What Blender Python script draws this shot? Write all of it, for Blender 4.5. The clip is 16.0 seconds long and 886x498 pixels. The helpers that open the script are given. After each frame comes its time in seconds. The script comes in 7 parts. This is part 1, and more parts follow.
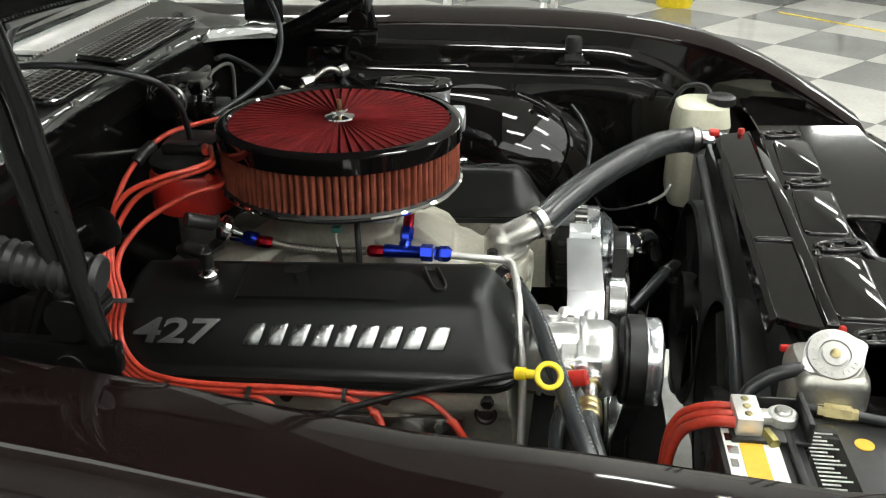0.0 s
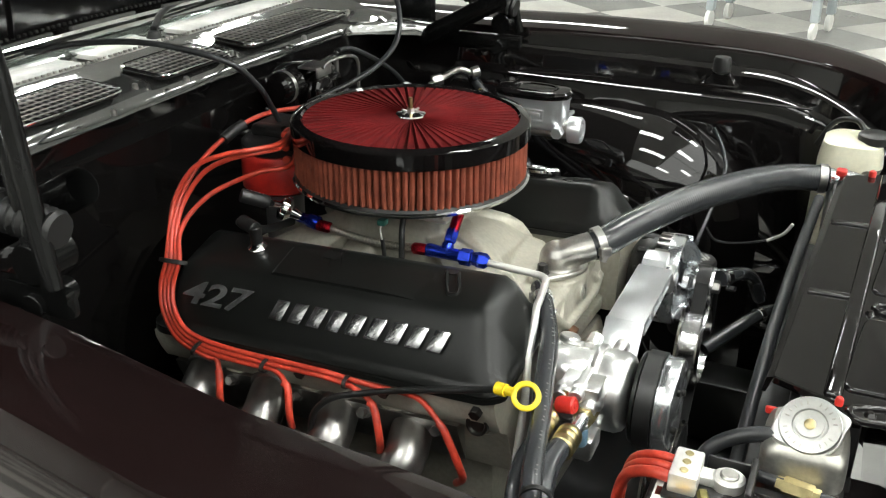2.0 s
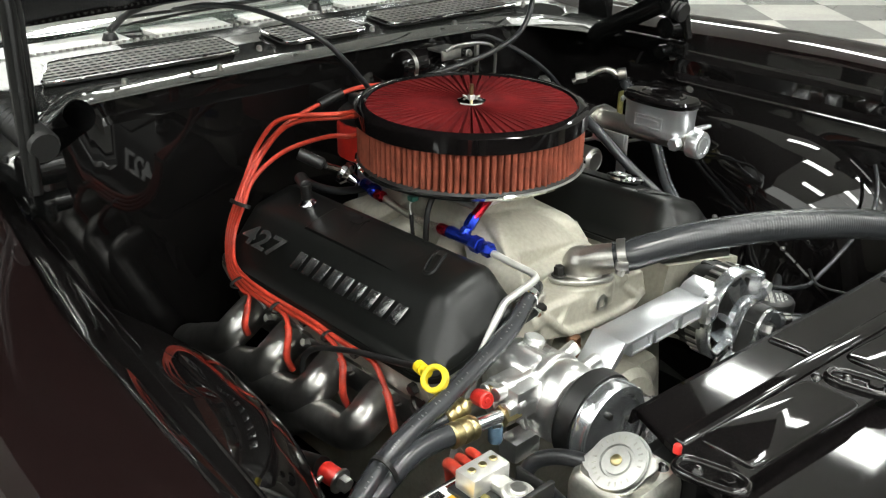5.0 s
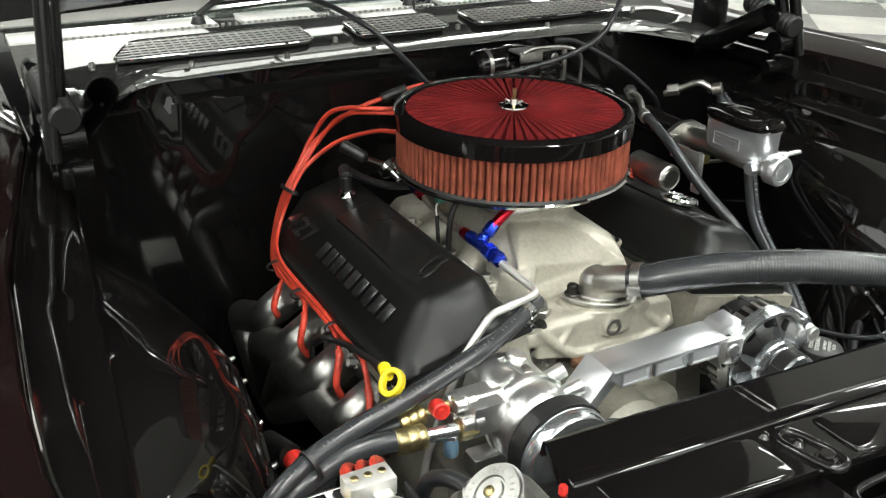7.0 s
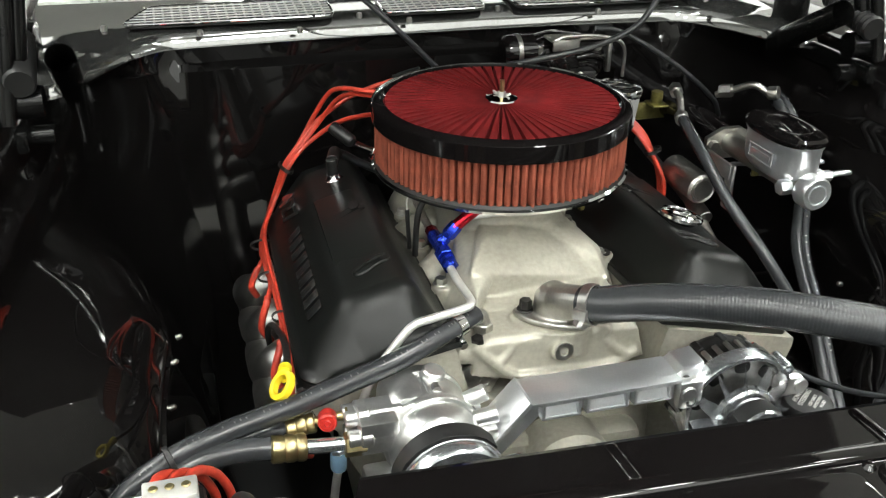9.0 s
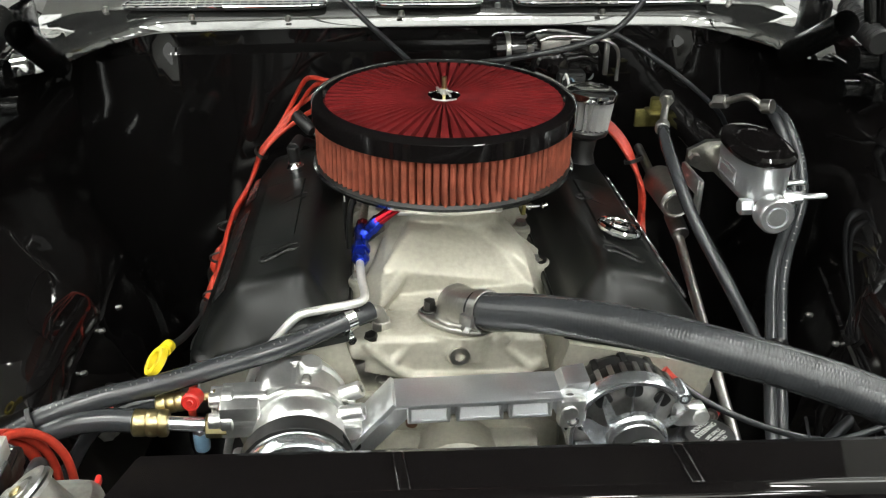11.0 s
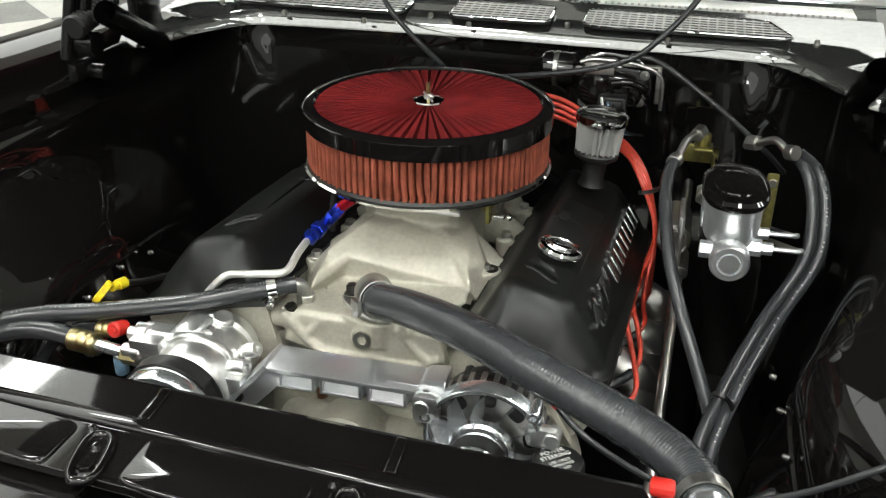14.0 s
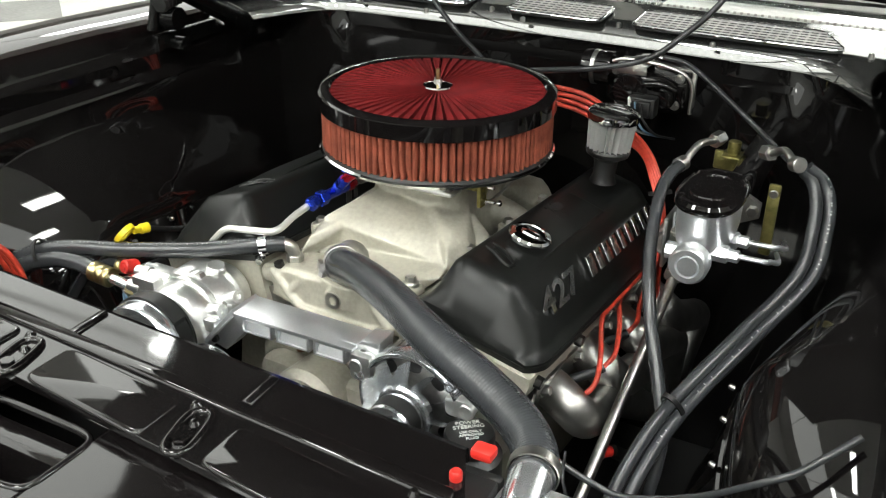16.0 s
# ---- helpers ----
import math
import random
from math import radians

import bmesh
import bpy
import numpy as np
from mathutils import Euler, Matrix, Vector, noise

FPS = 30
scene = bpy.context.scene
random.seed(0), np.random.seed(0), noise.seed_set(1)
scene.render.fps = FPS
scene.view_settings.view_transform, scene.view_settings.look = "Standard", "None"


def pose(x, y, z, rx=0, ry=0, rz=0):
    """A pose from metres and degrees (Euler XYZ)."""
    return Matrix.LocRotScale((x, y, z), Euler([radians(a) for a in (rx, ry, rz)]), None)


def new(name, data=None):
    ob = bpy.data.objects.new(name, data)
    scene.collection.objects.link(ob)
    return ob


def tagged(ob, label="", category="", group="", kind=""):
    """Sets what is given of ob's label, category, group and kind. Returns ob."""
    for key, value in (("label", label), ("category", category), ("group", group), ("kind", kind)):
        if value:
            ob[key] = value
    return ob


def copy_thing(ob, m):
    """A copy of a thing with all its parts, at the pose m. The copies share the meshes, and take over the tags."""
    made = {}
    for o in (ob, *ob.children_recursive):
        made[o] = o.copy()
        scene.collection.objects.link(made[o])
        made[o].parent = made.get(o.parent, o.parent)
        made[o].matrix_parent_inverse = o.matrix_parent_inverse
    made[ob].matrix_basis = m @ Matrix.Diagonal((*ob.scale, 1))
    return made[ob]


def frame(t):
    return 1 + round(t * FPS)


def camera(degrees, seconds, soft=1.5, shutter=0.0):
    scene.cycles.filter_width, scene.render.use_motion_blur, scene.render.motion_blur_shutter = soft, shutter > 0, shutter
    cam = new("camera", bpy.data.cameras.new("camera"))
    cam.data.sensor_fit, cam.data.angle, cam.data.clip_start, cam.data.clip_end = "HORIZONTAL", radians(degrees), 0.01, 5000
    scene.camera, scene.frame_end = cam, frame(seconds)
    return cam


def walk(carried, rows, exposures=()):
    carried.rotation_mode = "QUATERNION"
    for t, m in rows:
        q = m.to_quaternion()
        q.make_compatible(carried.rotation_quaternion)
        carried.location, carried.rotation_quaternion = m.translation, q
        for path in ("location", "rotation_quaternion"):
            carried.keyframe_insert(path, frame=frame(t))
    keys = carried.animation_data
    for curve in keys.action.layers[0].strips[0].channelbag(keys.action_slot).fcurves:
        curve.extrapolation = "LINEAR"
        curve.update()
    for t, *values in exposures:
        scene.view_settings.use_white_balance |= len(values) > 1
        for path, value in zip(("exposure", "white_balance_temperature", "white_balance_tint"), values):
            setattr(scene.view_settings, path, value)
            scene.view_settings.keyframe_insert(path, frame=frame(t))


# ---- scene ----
cam = camera(50.1, 16.0, 1.2)
METRES, EYE, TILT, LEAN, TURN = 2.35, 1.41, -25.0, 0.0, 6.5
OX, OY = 0.2855, -1.2427
ROWS = [
    (0.0, 0.0, 0.0, 0.0, 0.0, -0.0, -0.0),
    (0.5, 0.0302, 0.0018, 0.0014, 3.76, 0.29, -1.85),
    (1.0, 0.0614, 0.0059, 0.003, 8.35, 0.17, -4.03),
    (1.5, 0.0913, 0.0119, 0.0055, 12.46, -0.17, -6.02),
    (2.0, 0.1241, 0.0173, 0.0077, 15.96, -0.76, -7.66),
    (2.5, 0.1548, 0.0237, 0.0102, 18.61, -1.24, -8.87),
    (3.0, 0.1844, 0.031, 0.0139, 21.67, -1.65, -10.24),
    (3.5, 0.2174, 0.042, 0.0186, 25.57, -2.43, -11.88),
    (4.0, 0.2463, 0.0558, 0.0245, 29.34, -3.58, -13.45),
    (4.5, 0.2756, 0.0735, 0.0329, 34.01, -4.63, -15.26),
    (7.0, 0.3657, 0.1688, 0.0791, 52.15, -10.37, -21.06),
    (7.5, 0.3785, 0.1978, 0.0927, 55.5, -11.91, -21.89),
    (8.0, 0.3833, 0.2259, 0.1054, 58.04, -13.66, -22.52),
    (8.5, 0.3872, 0.2528, 0.1174, 61.69, -15.08, -23.29),
    (9.0, 0.3919, 0.2817, 0.1319, 64.98, -16.96, -23.87),
    (9.5, 0.3997, 0.3084, 0.1437, 67.55, -18.57, -24.22),
    (12.0, 0.4369, 0.4416, 0.208, 82.93, -24.25, -25.63),
    (12.5, 0.4421, 0.4691, 0.2216, 86.87, -25.84, -25.73),
    (13.0, 0.4485, 0.4985, 0.2362, 91.46, -27.42, -25.78),
    (13.5, 0.4554, 0.5309, 0.2516, 95.72, -29.18, -25.65),
    (14.0, 0.4591, 0.5595, 0.265, 98.91, -30.5, -25.41),
    (14.5, 0.4607, 0.5896, 0.2792, 101.59, -31.53, -25.2),
    (15.0, 0.46, 0.6184, 0.2924, 105.61, -33.17, -24.85),
    (15.5, 0.4582, 0.6457, 0.3056, 108.88, -34.6, -24.43),
    (16.0, 0.4567, 0.6733, 0.3182, 113.62, -36.45, -23.72),
]
walk(cam, [(t, pose(OX, OY, EYE, TILT, LEAN, TURN) @ pose(METRES * x, METRES * y, METRES * z, 90 + pitch, roll, yaw)) for t, x, y, z, yaw, pitch, roll in ROWS],
     [(0.0, 0.16), (1.0, 0.25), (2.0, 0.46), (4.5, 0.48), (9.0, 0.46), (12.0, 0.32), (14.5, 0.29), (15.5, 0.42), (16.0, 0.56)])
# ---------------- light ----------------
YC = 0.018          # middle of the car body
world = bpy.data.worlds.new("world")
scene.world = world
world.use_nodes = True
world.node_tree.nodes["Background"].inputs[0].default_value = (0.9, 0.95, 1.0, 1)
world.node_tree.nodes["Background"].inputs[1].default_value = 0.3


# ---------------- materials ----------------
def mat(name, base, rough=0.5, metal=0.0, vary=0.12, scale=9.0, fine=140.0, bump=0.0, coat=0.0, rvar=0.08, spec=0.5, tint=None, bscale=None, dist=0.002):
    m = bpy.data.materials.new(name)
    m.use_nodes = True
    nt = m.node_tree
    b = nt.nodes["Principled BSDF"]
    geo = nt.nodes.new("ShaderNodeNewGeometry")
    n1 = nt.nodes.new("ShaderNodeTexNoise")
    n1.inputs["Scale"].default_value, n1.inputs["Detail"].default_value = scale, 5
    n2 = nt.nodes.new("ShaderNodeTexNoise")
    n2.inputs["Scale"].default_value, n2.inputs["Detail"].default_value = fine, 3
    nt.links.new(geo.outputs["Position"], n1.inputs["Vector"])
    nt.links.new(geo.outputs["Position"], n2.inputs["Vector"])
    mixn = nt.nodes.new("ShaderNodeMath")
    mixn.operation = "MULTIPLY_ADD"
    mixn.inputs[1].default_value = 0.4
    nt.links.new(n2.outputs["Fac"], mixn.inputs[0])
    sc = nt.nodes.new("ShaderNodeMath")
    sc.operation = "MULTIPLY"
    sc.inputs[1].default_value = 0.6
    nt.links.new(n1.outputs["Fac"], sc.inputs[0])
    nt.links.new(sc.outputs[0], mixn.inputs[2])
    ramp = nt.nodes.new("ShaderNodeValToRGB")
    t = tint or base
    lo = [max(0.0, c * (1 - vary * 1.6)) for c in base]
    hi = [min(1.0, c * (1 + vary)) for c in t]
    ramp.color_ramp.elements[0].position, ramp.color_ramp.elements[1].position = 0.32, 0.68
    ramp.color_ramp.elements[0].color = (*lo, 1)
    ramp.color_ramp.elements[1].color = (*hi, 1)
    nt.links.new(mixn.outputs[0], ramp.inputs[0])
    nt.links.new(ramp.outputs[0], b.inputs["Base Color"])
    rr = nt.nodes.new("ShaderNodeMapRange")
    rr.inputs["From Min"].default_value, rr.inputs["From Max"].default_value = 0.3, 0.7
    rr.inputs["To Min"].default_value, rr.inputs["To Max"].default_value = max(0.01, rough - rvar), min(1, rough + rvar)
    nt.links.new(mixn.outputs[0], rr.inputs["Value"])
    nt.links.new(rr.outputs[0], b.inputs["Roughness"])
    b.inputs["Metallic"].default_value = metal
    b.inputs["Specular IOR Level"].default_value = spec
    if coat:
        b.inputs["Coat Weight"].default_value, b.inputs["Coat Roughness"].default_value = coat, 0.03
    if bump:
        bn = nt.nodes.new("ShaderNodeBump")
        bn.inputs["Strength"].default_value, bn.inputs["Distance"].default_value = bump, dist
        src = n2
        if bscale:
            src = nt.nodes.new("ShaderNodeTexNoise")
            src.inputs["Scale"].default_value, src.inputs["Detail"].default_value = bscale, 2
            nt.links.new(geo.outputs["Position"], src.inputs["Vector"])
        nt.links.new(src.outputs["Fac"], bn.inputs["Height"])
        nt.links.new(bn.outputs[0], b.inputs["Normal"])
    return m


def glow(name, colour, strength):
    m = bpy.data.materials.new(name)
    m.use_nodes = True
    nt = m.node_tree
    nt.nodes.remove(nt.nodes["Principled BSDF"])
    e = nt.nodes.new("ShaderNodeEmission")
    e.inputs[0].default_value, e.inputs[1].default_value = (*colour, 1), strength
    nt.links.new(e.outputs[0], nt.nodes["Material Output"].inputs[0])
    return m


M_PAINT = mat("gloss_black_paint", (0.0055, 0.0047, 0.0048), 0.05, vary=0.2, scale=3, rvar=0.02)
M_PANEL = mat("gloss_black_panel_paint", (0.0052, 0.0046, 0.0046), 0.045, vary=0.2, scale=3, rvar=0.02, bump=0.09, bscale=7, dist=0.012)
M_FIREWALL = mat("black_firewall_paint", (0.0048, 0.0044, 0.0044), 0.05, vary=0.2, scale=3, rvar=0.02, spec=0.35, bump=0.02, bscale=4, dist=0.012)
M_BODY = mat("deep_maroon_paint", (0.0080, 0.0043, 0.0043), 0.05, vary=0.2, scale=3, rvar=0.02)
M_SATIN = mat("satin_black_coating", (0.0075, 0.008, 0.0075), 0.32, spec=0.3, vary=0.2, scale=14, fine=600, bump=0.18, bscale=900, dist=0.0004, rvar=0.035)
M_BLACK = mat("black_plastic", (0.012, 0.012, 0.012), 0.42, vary=0.3, scale=30, rvar=0.1)
M_RUBBER = mat("black_rubber", (0.022, 0.023, 0.025), 0.36, vary=0.35, scale=30, fine=300, bump=0.12, bscale=500, dist=0.0005, rvar=0.075)
M_CAST = mat("silver_cast_paint", (0.40, 0.382, 0.318), 0.42, metal=0.25, vary=0.12, scale=14, fine=160, rvar=0.05, tint=(0.43, 0.412, 0.345), bump=0.10, bscale=420, dist=0.0006)
M_ALU = mat("machined_aluminium", (0.80, 0.82, 0.845), 0.215, metal=0.92, vary=0.06, scale=20, fine=420, rvar=0.035)
M_MACHINED = mat("satin_machined_aluminium", (0.84, 0.855, 0.88), 0.315, metal=0.92, vary=0.05, scale=20, fine=420, rvar=0.03)
M_RAWALU = mat("raw_cast_aluminium", (0.80, 0.80, 0.79), 0.325, metal=0.97, vary=0.08, scale=30, fine=200, bump=0.03, bscale=160, dist=0.0006, rvar=0.04)
M_POL = mat("polished_aluminium", (0.82, 0.82, 0.82), 0.19, metal=1.0, vary=0.05, scale=25, rvar=0.06)
# black gloss paint; the metallic grey stands in for bright reflections on the cowl
M_COWL = mat("black_paint_with_grey_sheen", (0.265, 0.267, 0.262), 0.06, metal=0.9, vary=0.12, scale=5, rvar=0.02, bump=0.10, bscale=9, dist=0.010)
M_CASTALU = mat("dull_cast_aluminium", (0.5, 0.49, 0.46), 0.36, metal=1.0, vary=0.12, scale=40, fine=300, bump=0.2, bscale=300, dist=0.0006, rvar=0.07)
M_DULLALU = mat("dull_alloy_tube", (0.74, 0.73, 0.7), 0.45, metal=0.75, vary=0.08, scale=40, rvar=0.06)
M_TANK = mat("dull_steel_tank", (0.45, 0.44, 0.4), 0.36, metal=0.9, vary=0.2, scale=18, fine=200, bump=0.1, bscale=120, dist=0.0008, rvar=0.07)
M_CAP = mat("worn_stamped_steel", (0.50, 0.50, 0.48), 0.34, metal=1.0, vary=0.08, scale=60, fine=300, rvar=0.03)
M_BADGE = mat("brushed_badge_metal", (0.55, 0.55, 0.55), 0.24, metal=1.0, vary=0.06, scale=30, fine=200, rvar=0.02)
M_PALE = mat("pale_cover_plastic", (0.76, 0.76, 0.73), 0.2, vary=0.1, scale=8, rvar=0.05)
M_HOSE = mat("grey_black_rubber", (0.034, 0.036, 0.039), 0.215, vary=0.12, scale=12, fine=300, bump=0.04, bscale=500, dist=0.0004, rvar=0.045)
M_CHROME = mat("chrome", (0.86, 0.86, 0.86), 0.05, metal=1.0, vary=0.04, rvar=0.03)
M_STEEL = mat("plain_steel", (0.46, 0.45, 0.43), 0.35, metal=1.0, vary=0.18, scale=40, rvar=0.06)
M_HINGE = mat("black_oxide_steel", (0.005, 0.005, 0.005), 0.19, vary=0.2, scale=20, spec=0.2, rvar=0.06)
M_HEADER = mat("dark_burnished_header_steel", (0.42, 0.412, 0.395), 0.34, metal=1.0, vary=0.2, scale=14, fine=60, rvar=0.055)
M_DARKSTEEL = mat("dark_bolt_steel", (0.06, 0.058, 0.055), 0.35, metal=0.9, vary=0.3, scale=60, rvar=0.065)
M_BRASS = mat("brass", (0.52, 0.44, 0.23), 0.34, metal=1.0, vary=0.2, scale=50, rvar=0.055)
M_COPPER = mat("dull_copper", (0.25, 0.13, 0.08), 0.4, metal=0.8, vary=0.3, scale=60)
M_ZINC = mat("yellow_zinc", (0.27, 0.24, 0.085), 0.36, metal=0.8, vary=0.35, scale=40, rvar=0.07)
M_REDRUB = mat("red_silicone", (0.46, 0.042, 0.024), 0.36, vary=0.2, scale=30, tint=(0.55, 0.055, 0.03), rvar=0.07)
M_REDPLAS = mat("red_plastic", (0.55, 0.025, 0.018), 0.36, vary=0.15, scale=30, rvar=0.07)
M_REDANO = mat("red_anodised", (0.5, 0.015, 0.03), 0.22, metal=0.9, vary=0.1, scale=40, rvar=0.04)
M_BLUEANO = mat("blue_anodised", (0.02, 0.05, 0.5), 0.22, metal=0.85, vary=0.15, scale=40, rvar=0.04)
M_YELLOW = mat("yellow_plastic", (0.8, 0.6, 0.02), 0.37, vary=0.1, scale=40, rvar=0.08)
M_COTTONTOP = mat("red_oiled_cotton", (0.135, 0.0095, 0.0105), 0.8, vary=0.3, scale=30, fine=900, bump=0.5, bscale=1500, dist=0.0005, spec=0.12)
M_COTTON = mat("orange_red_cotton_pleats", (0.205, 0.05, 0.028), 0.8, vary=0.25, scale=45, fine=900, bump=0.5, bscale=1500, dist=0.0005, spec=0.2, tint=(0.265, 0.07, 0.042))
M_GREYPLEAT = mat("grey_filter_gauze", (0.4, 0.4, 0.39), 0.55, metal=0.3, vary=0.1, scale=20, fine=300)
M_MARK = mat("faint_grey_print", (0.11, 0.11, 0.11), 0.5, vary=0.3, scale=200)
M_PRINT = mat("grey_white_hose_print", (0.34, 0.34, 0.33), 0.5, vary=0.2, scale=200)
M_BOTTLE = mat("milky_plastic", (0.72, 0.7, 0.55), 0.4, vary=0.08, scale=12)
M_WHITE = mat("white_print", (0.75, 0.75, 0.72), 0.5, vary=0.05)
M_LABELY = mat("yellow_print", (0.75, 0.42, 0.03), 0.45, vary=0.1)
M_BLUEPLAS = mat("blue_grey_plastic", (0.12, 0.2, 0.28), 0.4, vary=0.15)
M_TEAL = mat("teal_plastic", (0.05, 0.22, 0.18), 0.4, vary=0.1)
M_BRAID = mat("braided_steel", (0.55, 0.52, 0.45), 0.38, metal=0.9, vary=0.45, scale=420, fine=900, bump=0.8, bscale=700, dist=0.001)
M_WALL = mat("white_wall_paint", (0.74, 0.74, 0.72), 0.6, vary=0.05, scale=2, fine=60)
M_CEIL = mat("pale_grey_ceiling", (0.5, 0.5, 0.49), 0.7, vary=0.05, scale=2)
M_TILEW = mat("pale_polished_tile", (0.6, 0.59, 0.55), 0.16, vary=0.1, scale=3, fine=40, rvar=0.06)
M_TILEG = mat("grey_polished_tile", (0.24, 0.24, 0.23), 0.16, vary=0.12, scale=3, fine=40, rvar=0.06)
M_GROUT = mat("tile_joint", (0.2, 0.2, 0.19), 0.7)
M_CART = mat("pale_blue_grey_plastic", (0.42, 0.46, 0.48), 0.45, vary=0.1)
M_LAMP = glow("lamp_diffuser", (0.975, 1.0, 0.94), 2.45)
M_TUBE = glow("fluorescent_tube", (0.975, 1.0, 0.95), 30.0)


def glass(name):
    m = bpy.data.materials.new(name)
    m.use_nodes = True
    b = m.node_tree.nodes["Principled BSDF"]
    b.inputs["Base Color"].default_value = (0.85, 0.9, 0.88, 1)
    b.inputs["Roughness"].default_value, b.inputs["Transmission Weight"].default_value = 0.02, 1.0
    return m


M_GLASS = glass("windscreen_glass")


# ---------------- shape helpers ----------------
def crease(bm, angle=38):
    for f in bm.faces:
        f.smooth = True
    lim = radians(angle)
    for e in bm.edges:
        if len(e.link_faces) == 2 and e.calc_face_angle(0) > lim:
            e.smooth = False


def part(name, bm, material, parent=None, label="", angle=38):
    bmesh.ops.recalc_face_normals(bm, faces=bm.faces)
    crease(bm, angle)
    me = bpy.data.meshes.new(name)
    bm.to_mesh(me)
    bm.free()
    me.materials.append(material)
    ob = new(name, me)
    if parent is not None:
        ob.parent = parent
    if label:
        ob["label"] = label
    return ob


def thing(name, label, category, group="", kind=""):
    return tagged(new(name), label, category, group, kind)


def solo(name, bm, material, label, category, group="", kind="", angle=38):
    return tagged(part(name, bm, material, None, "", angle), label, category, group, kind)


def join(*bms):
    out = bmesh.new()
    for b in bms:
        me = bpy.data.meshes.new("tmp")
        b.to_mesh(me)
        b.free()
        out.from_mesh(me)
        bpy.data.meshes.remove(me)
    return out


def xf(bm, m):
    bmesh.ops.transform(bm, matrix=m, verts=bm.verts)
    return bm


def aim(p, d):
    """Puts the origin at p and turns z to the direction d."""
    return Matrix.Translation(p) @ Vector(d).to_track_quat("Z", "Y").to_matrix().to_4x4()


def rbox(x0, x1, y0, y1, z0, z1, bev=0.003, seg=2, m=None):
    bm = bmesh.new()
    bmesh.ops.create_cube(bm, size=1)
    bmesh.ops.transform(bm, matrix=Matrix.Translation(((x0 + x1) / 2, (y0 + y1) / 2, (z0 + z1) / 2)) @ Matrix.Diagonal((x1 - x0, y1 - y0, z1 - z0, 1)), verts=bm.verts)
    if bev:
        bmesh.ops.bevel(bm, geom=bm.edges[:], offset=bev, segments=seg, profile=0.5, affect="EDGES")
    return xf(bm, m) if m else bm


def lathe(profile, n=32, m=None, close=True):
    """Turns (radius, height) pairs round z."""
    bm = bmesh.new()
    rings = []
    for r, z in profile:
        if r < 1e-6:
            rings.append([bm.verts.new((0, 0, z))])
        else:
            rings.append([bm.verts.new((r * math.cos(2 * math.pi * k / n), r * math.sin(2 * math.pi * k / n), z)) for k in range(n)])
    for a, b in zip(rings, rings[1:]):
        for k in range(n):
            j = (k + 1) % n
            f = [a[k % len(a)], a[j % len(a)], b[j % len(b)], b[k % len(b)]]
            f = [v for i, v in enumerate(f) if v not in f[:i]]
            if len(f) > 2:
                bm.faces.new(f)
    if close:
        for r in (rings[0], rings[-1]):
            if len(r) > 2:
                bm.faces.new(r)
    return xf(bm, m) if m else bm


def cyl(p, d, r, length, bev=0.001, n=24, r2=None):
    r2 = r if r2 is None else r2
    return lathe([(0, 0), (r - bev, 0), (r, bev), (r2, length - bev), (r2 - bev, length), (0, length)], n, aim(p, d))


def hexa(p, d, r, length):
    b = min(0.0012, length * 0.2)
    return lathe([(0, 0), (r, 0), (r, length - b), (r * 0.9, length), (0, length)], 6, aim(p, d))


def spline(pts, step=8):
    pts = [Vector(p) for p in pts]
    if len(pts) == 2:
        return [pts[0].lerp(pts[1], k / 2) for k in range(3)]
    ext = [pts[0] * 2 - pts[1], *pts, pts[-1] * 2 - pts[-2]]
    out = []
    for i in range(1, len(ext) - 2):
        a, b, c, d = ext[i - 1:i + 3]
        for k in range(step):
            t = k / step
            out.append(0.5 * ((2 * b) + (c - a) * t + (2 * a - 5 * b + 4 * c - d) * t * t + (3 * b - 3 * c + d - a) * t ** 3))
    out.append(pts[-1])
    return out


def tube(pts, r, n=12, step=8, smooth=True, rib=0.0):
    """A round bar along a smooth line; r is one radius or a function of 0 to 1. rib: ripple of the radius from ring to ring."""
    path = spline(pts, step) if smooth else [Vector(p) for p in pts]
    bm = bmesh.new()
    rings = []
    up = None
    for i, p in enumerate(path):
        d = (path[min(i + 1, len(path) - 1)] - path[max(i - 1, 0)]).normalized()
        if up is None:
            up = d.orthogonal().normalized()
        up = (up - d * up.dot(d)).normalized()
        side = d.cross(up)
        rad = r(i / (len(path) - 1)) if callable(r) else r
        rad *= 1 + rib * (i % 2)
        rings.append([bm.verts.new(p + (up * math.cos(2 * math.pi * k / n) + side * math.sin(2 * math.pi * k / n)) * rad) for k in range(n)])
    for a, b in zip(rings, rings[1:]):
        for k in range(n):
            bm.faces.new((a[k], a[(k + 1) % n], b[(k + 1) % n], b[k]))
    bm.faces.new(rings[0])
    bm.faces.new(rings[-1])
    return bm


def loft(rings, caps=True):
    bm = bmesh.new()
    vs = [[bm.verts.new(p) for p in r] for r in rings]
    n = len(rings[0])
    for a, b in zip(vs, vs[1:]):
        for k in range(n):
            bm.faces.new((a[k], a[(k + 1) % n], b[(k + 1) % n], b[k]))
    if caps:
        bm.faces.new(vs[0])
        bm.faces.new(vs[-1])
    return bm


def sheet(rows, thick=0.002):
    """A curved sheet from a grid of points, made solid downwards."""
    bm = bmesh.new()
    vs = [[bm.verts.new(p) for p in r] for r in rows]
    for a, b in zip(vs, vs[1:]):
        for k in range(len(a) - 1):
            bm.faces.new((a[k], a[k + 1], b[k + 1], b[k]))
    bmesh.ops.recalc_face_normals(bm, faces=bm.faces)
    bmesh.ops.solidify(bm, geom=bm.faces[:], thickness=thick)
    return bm


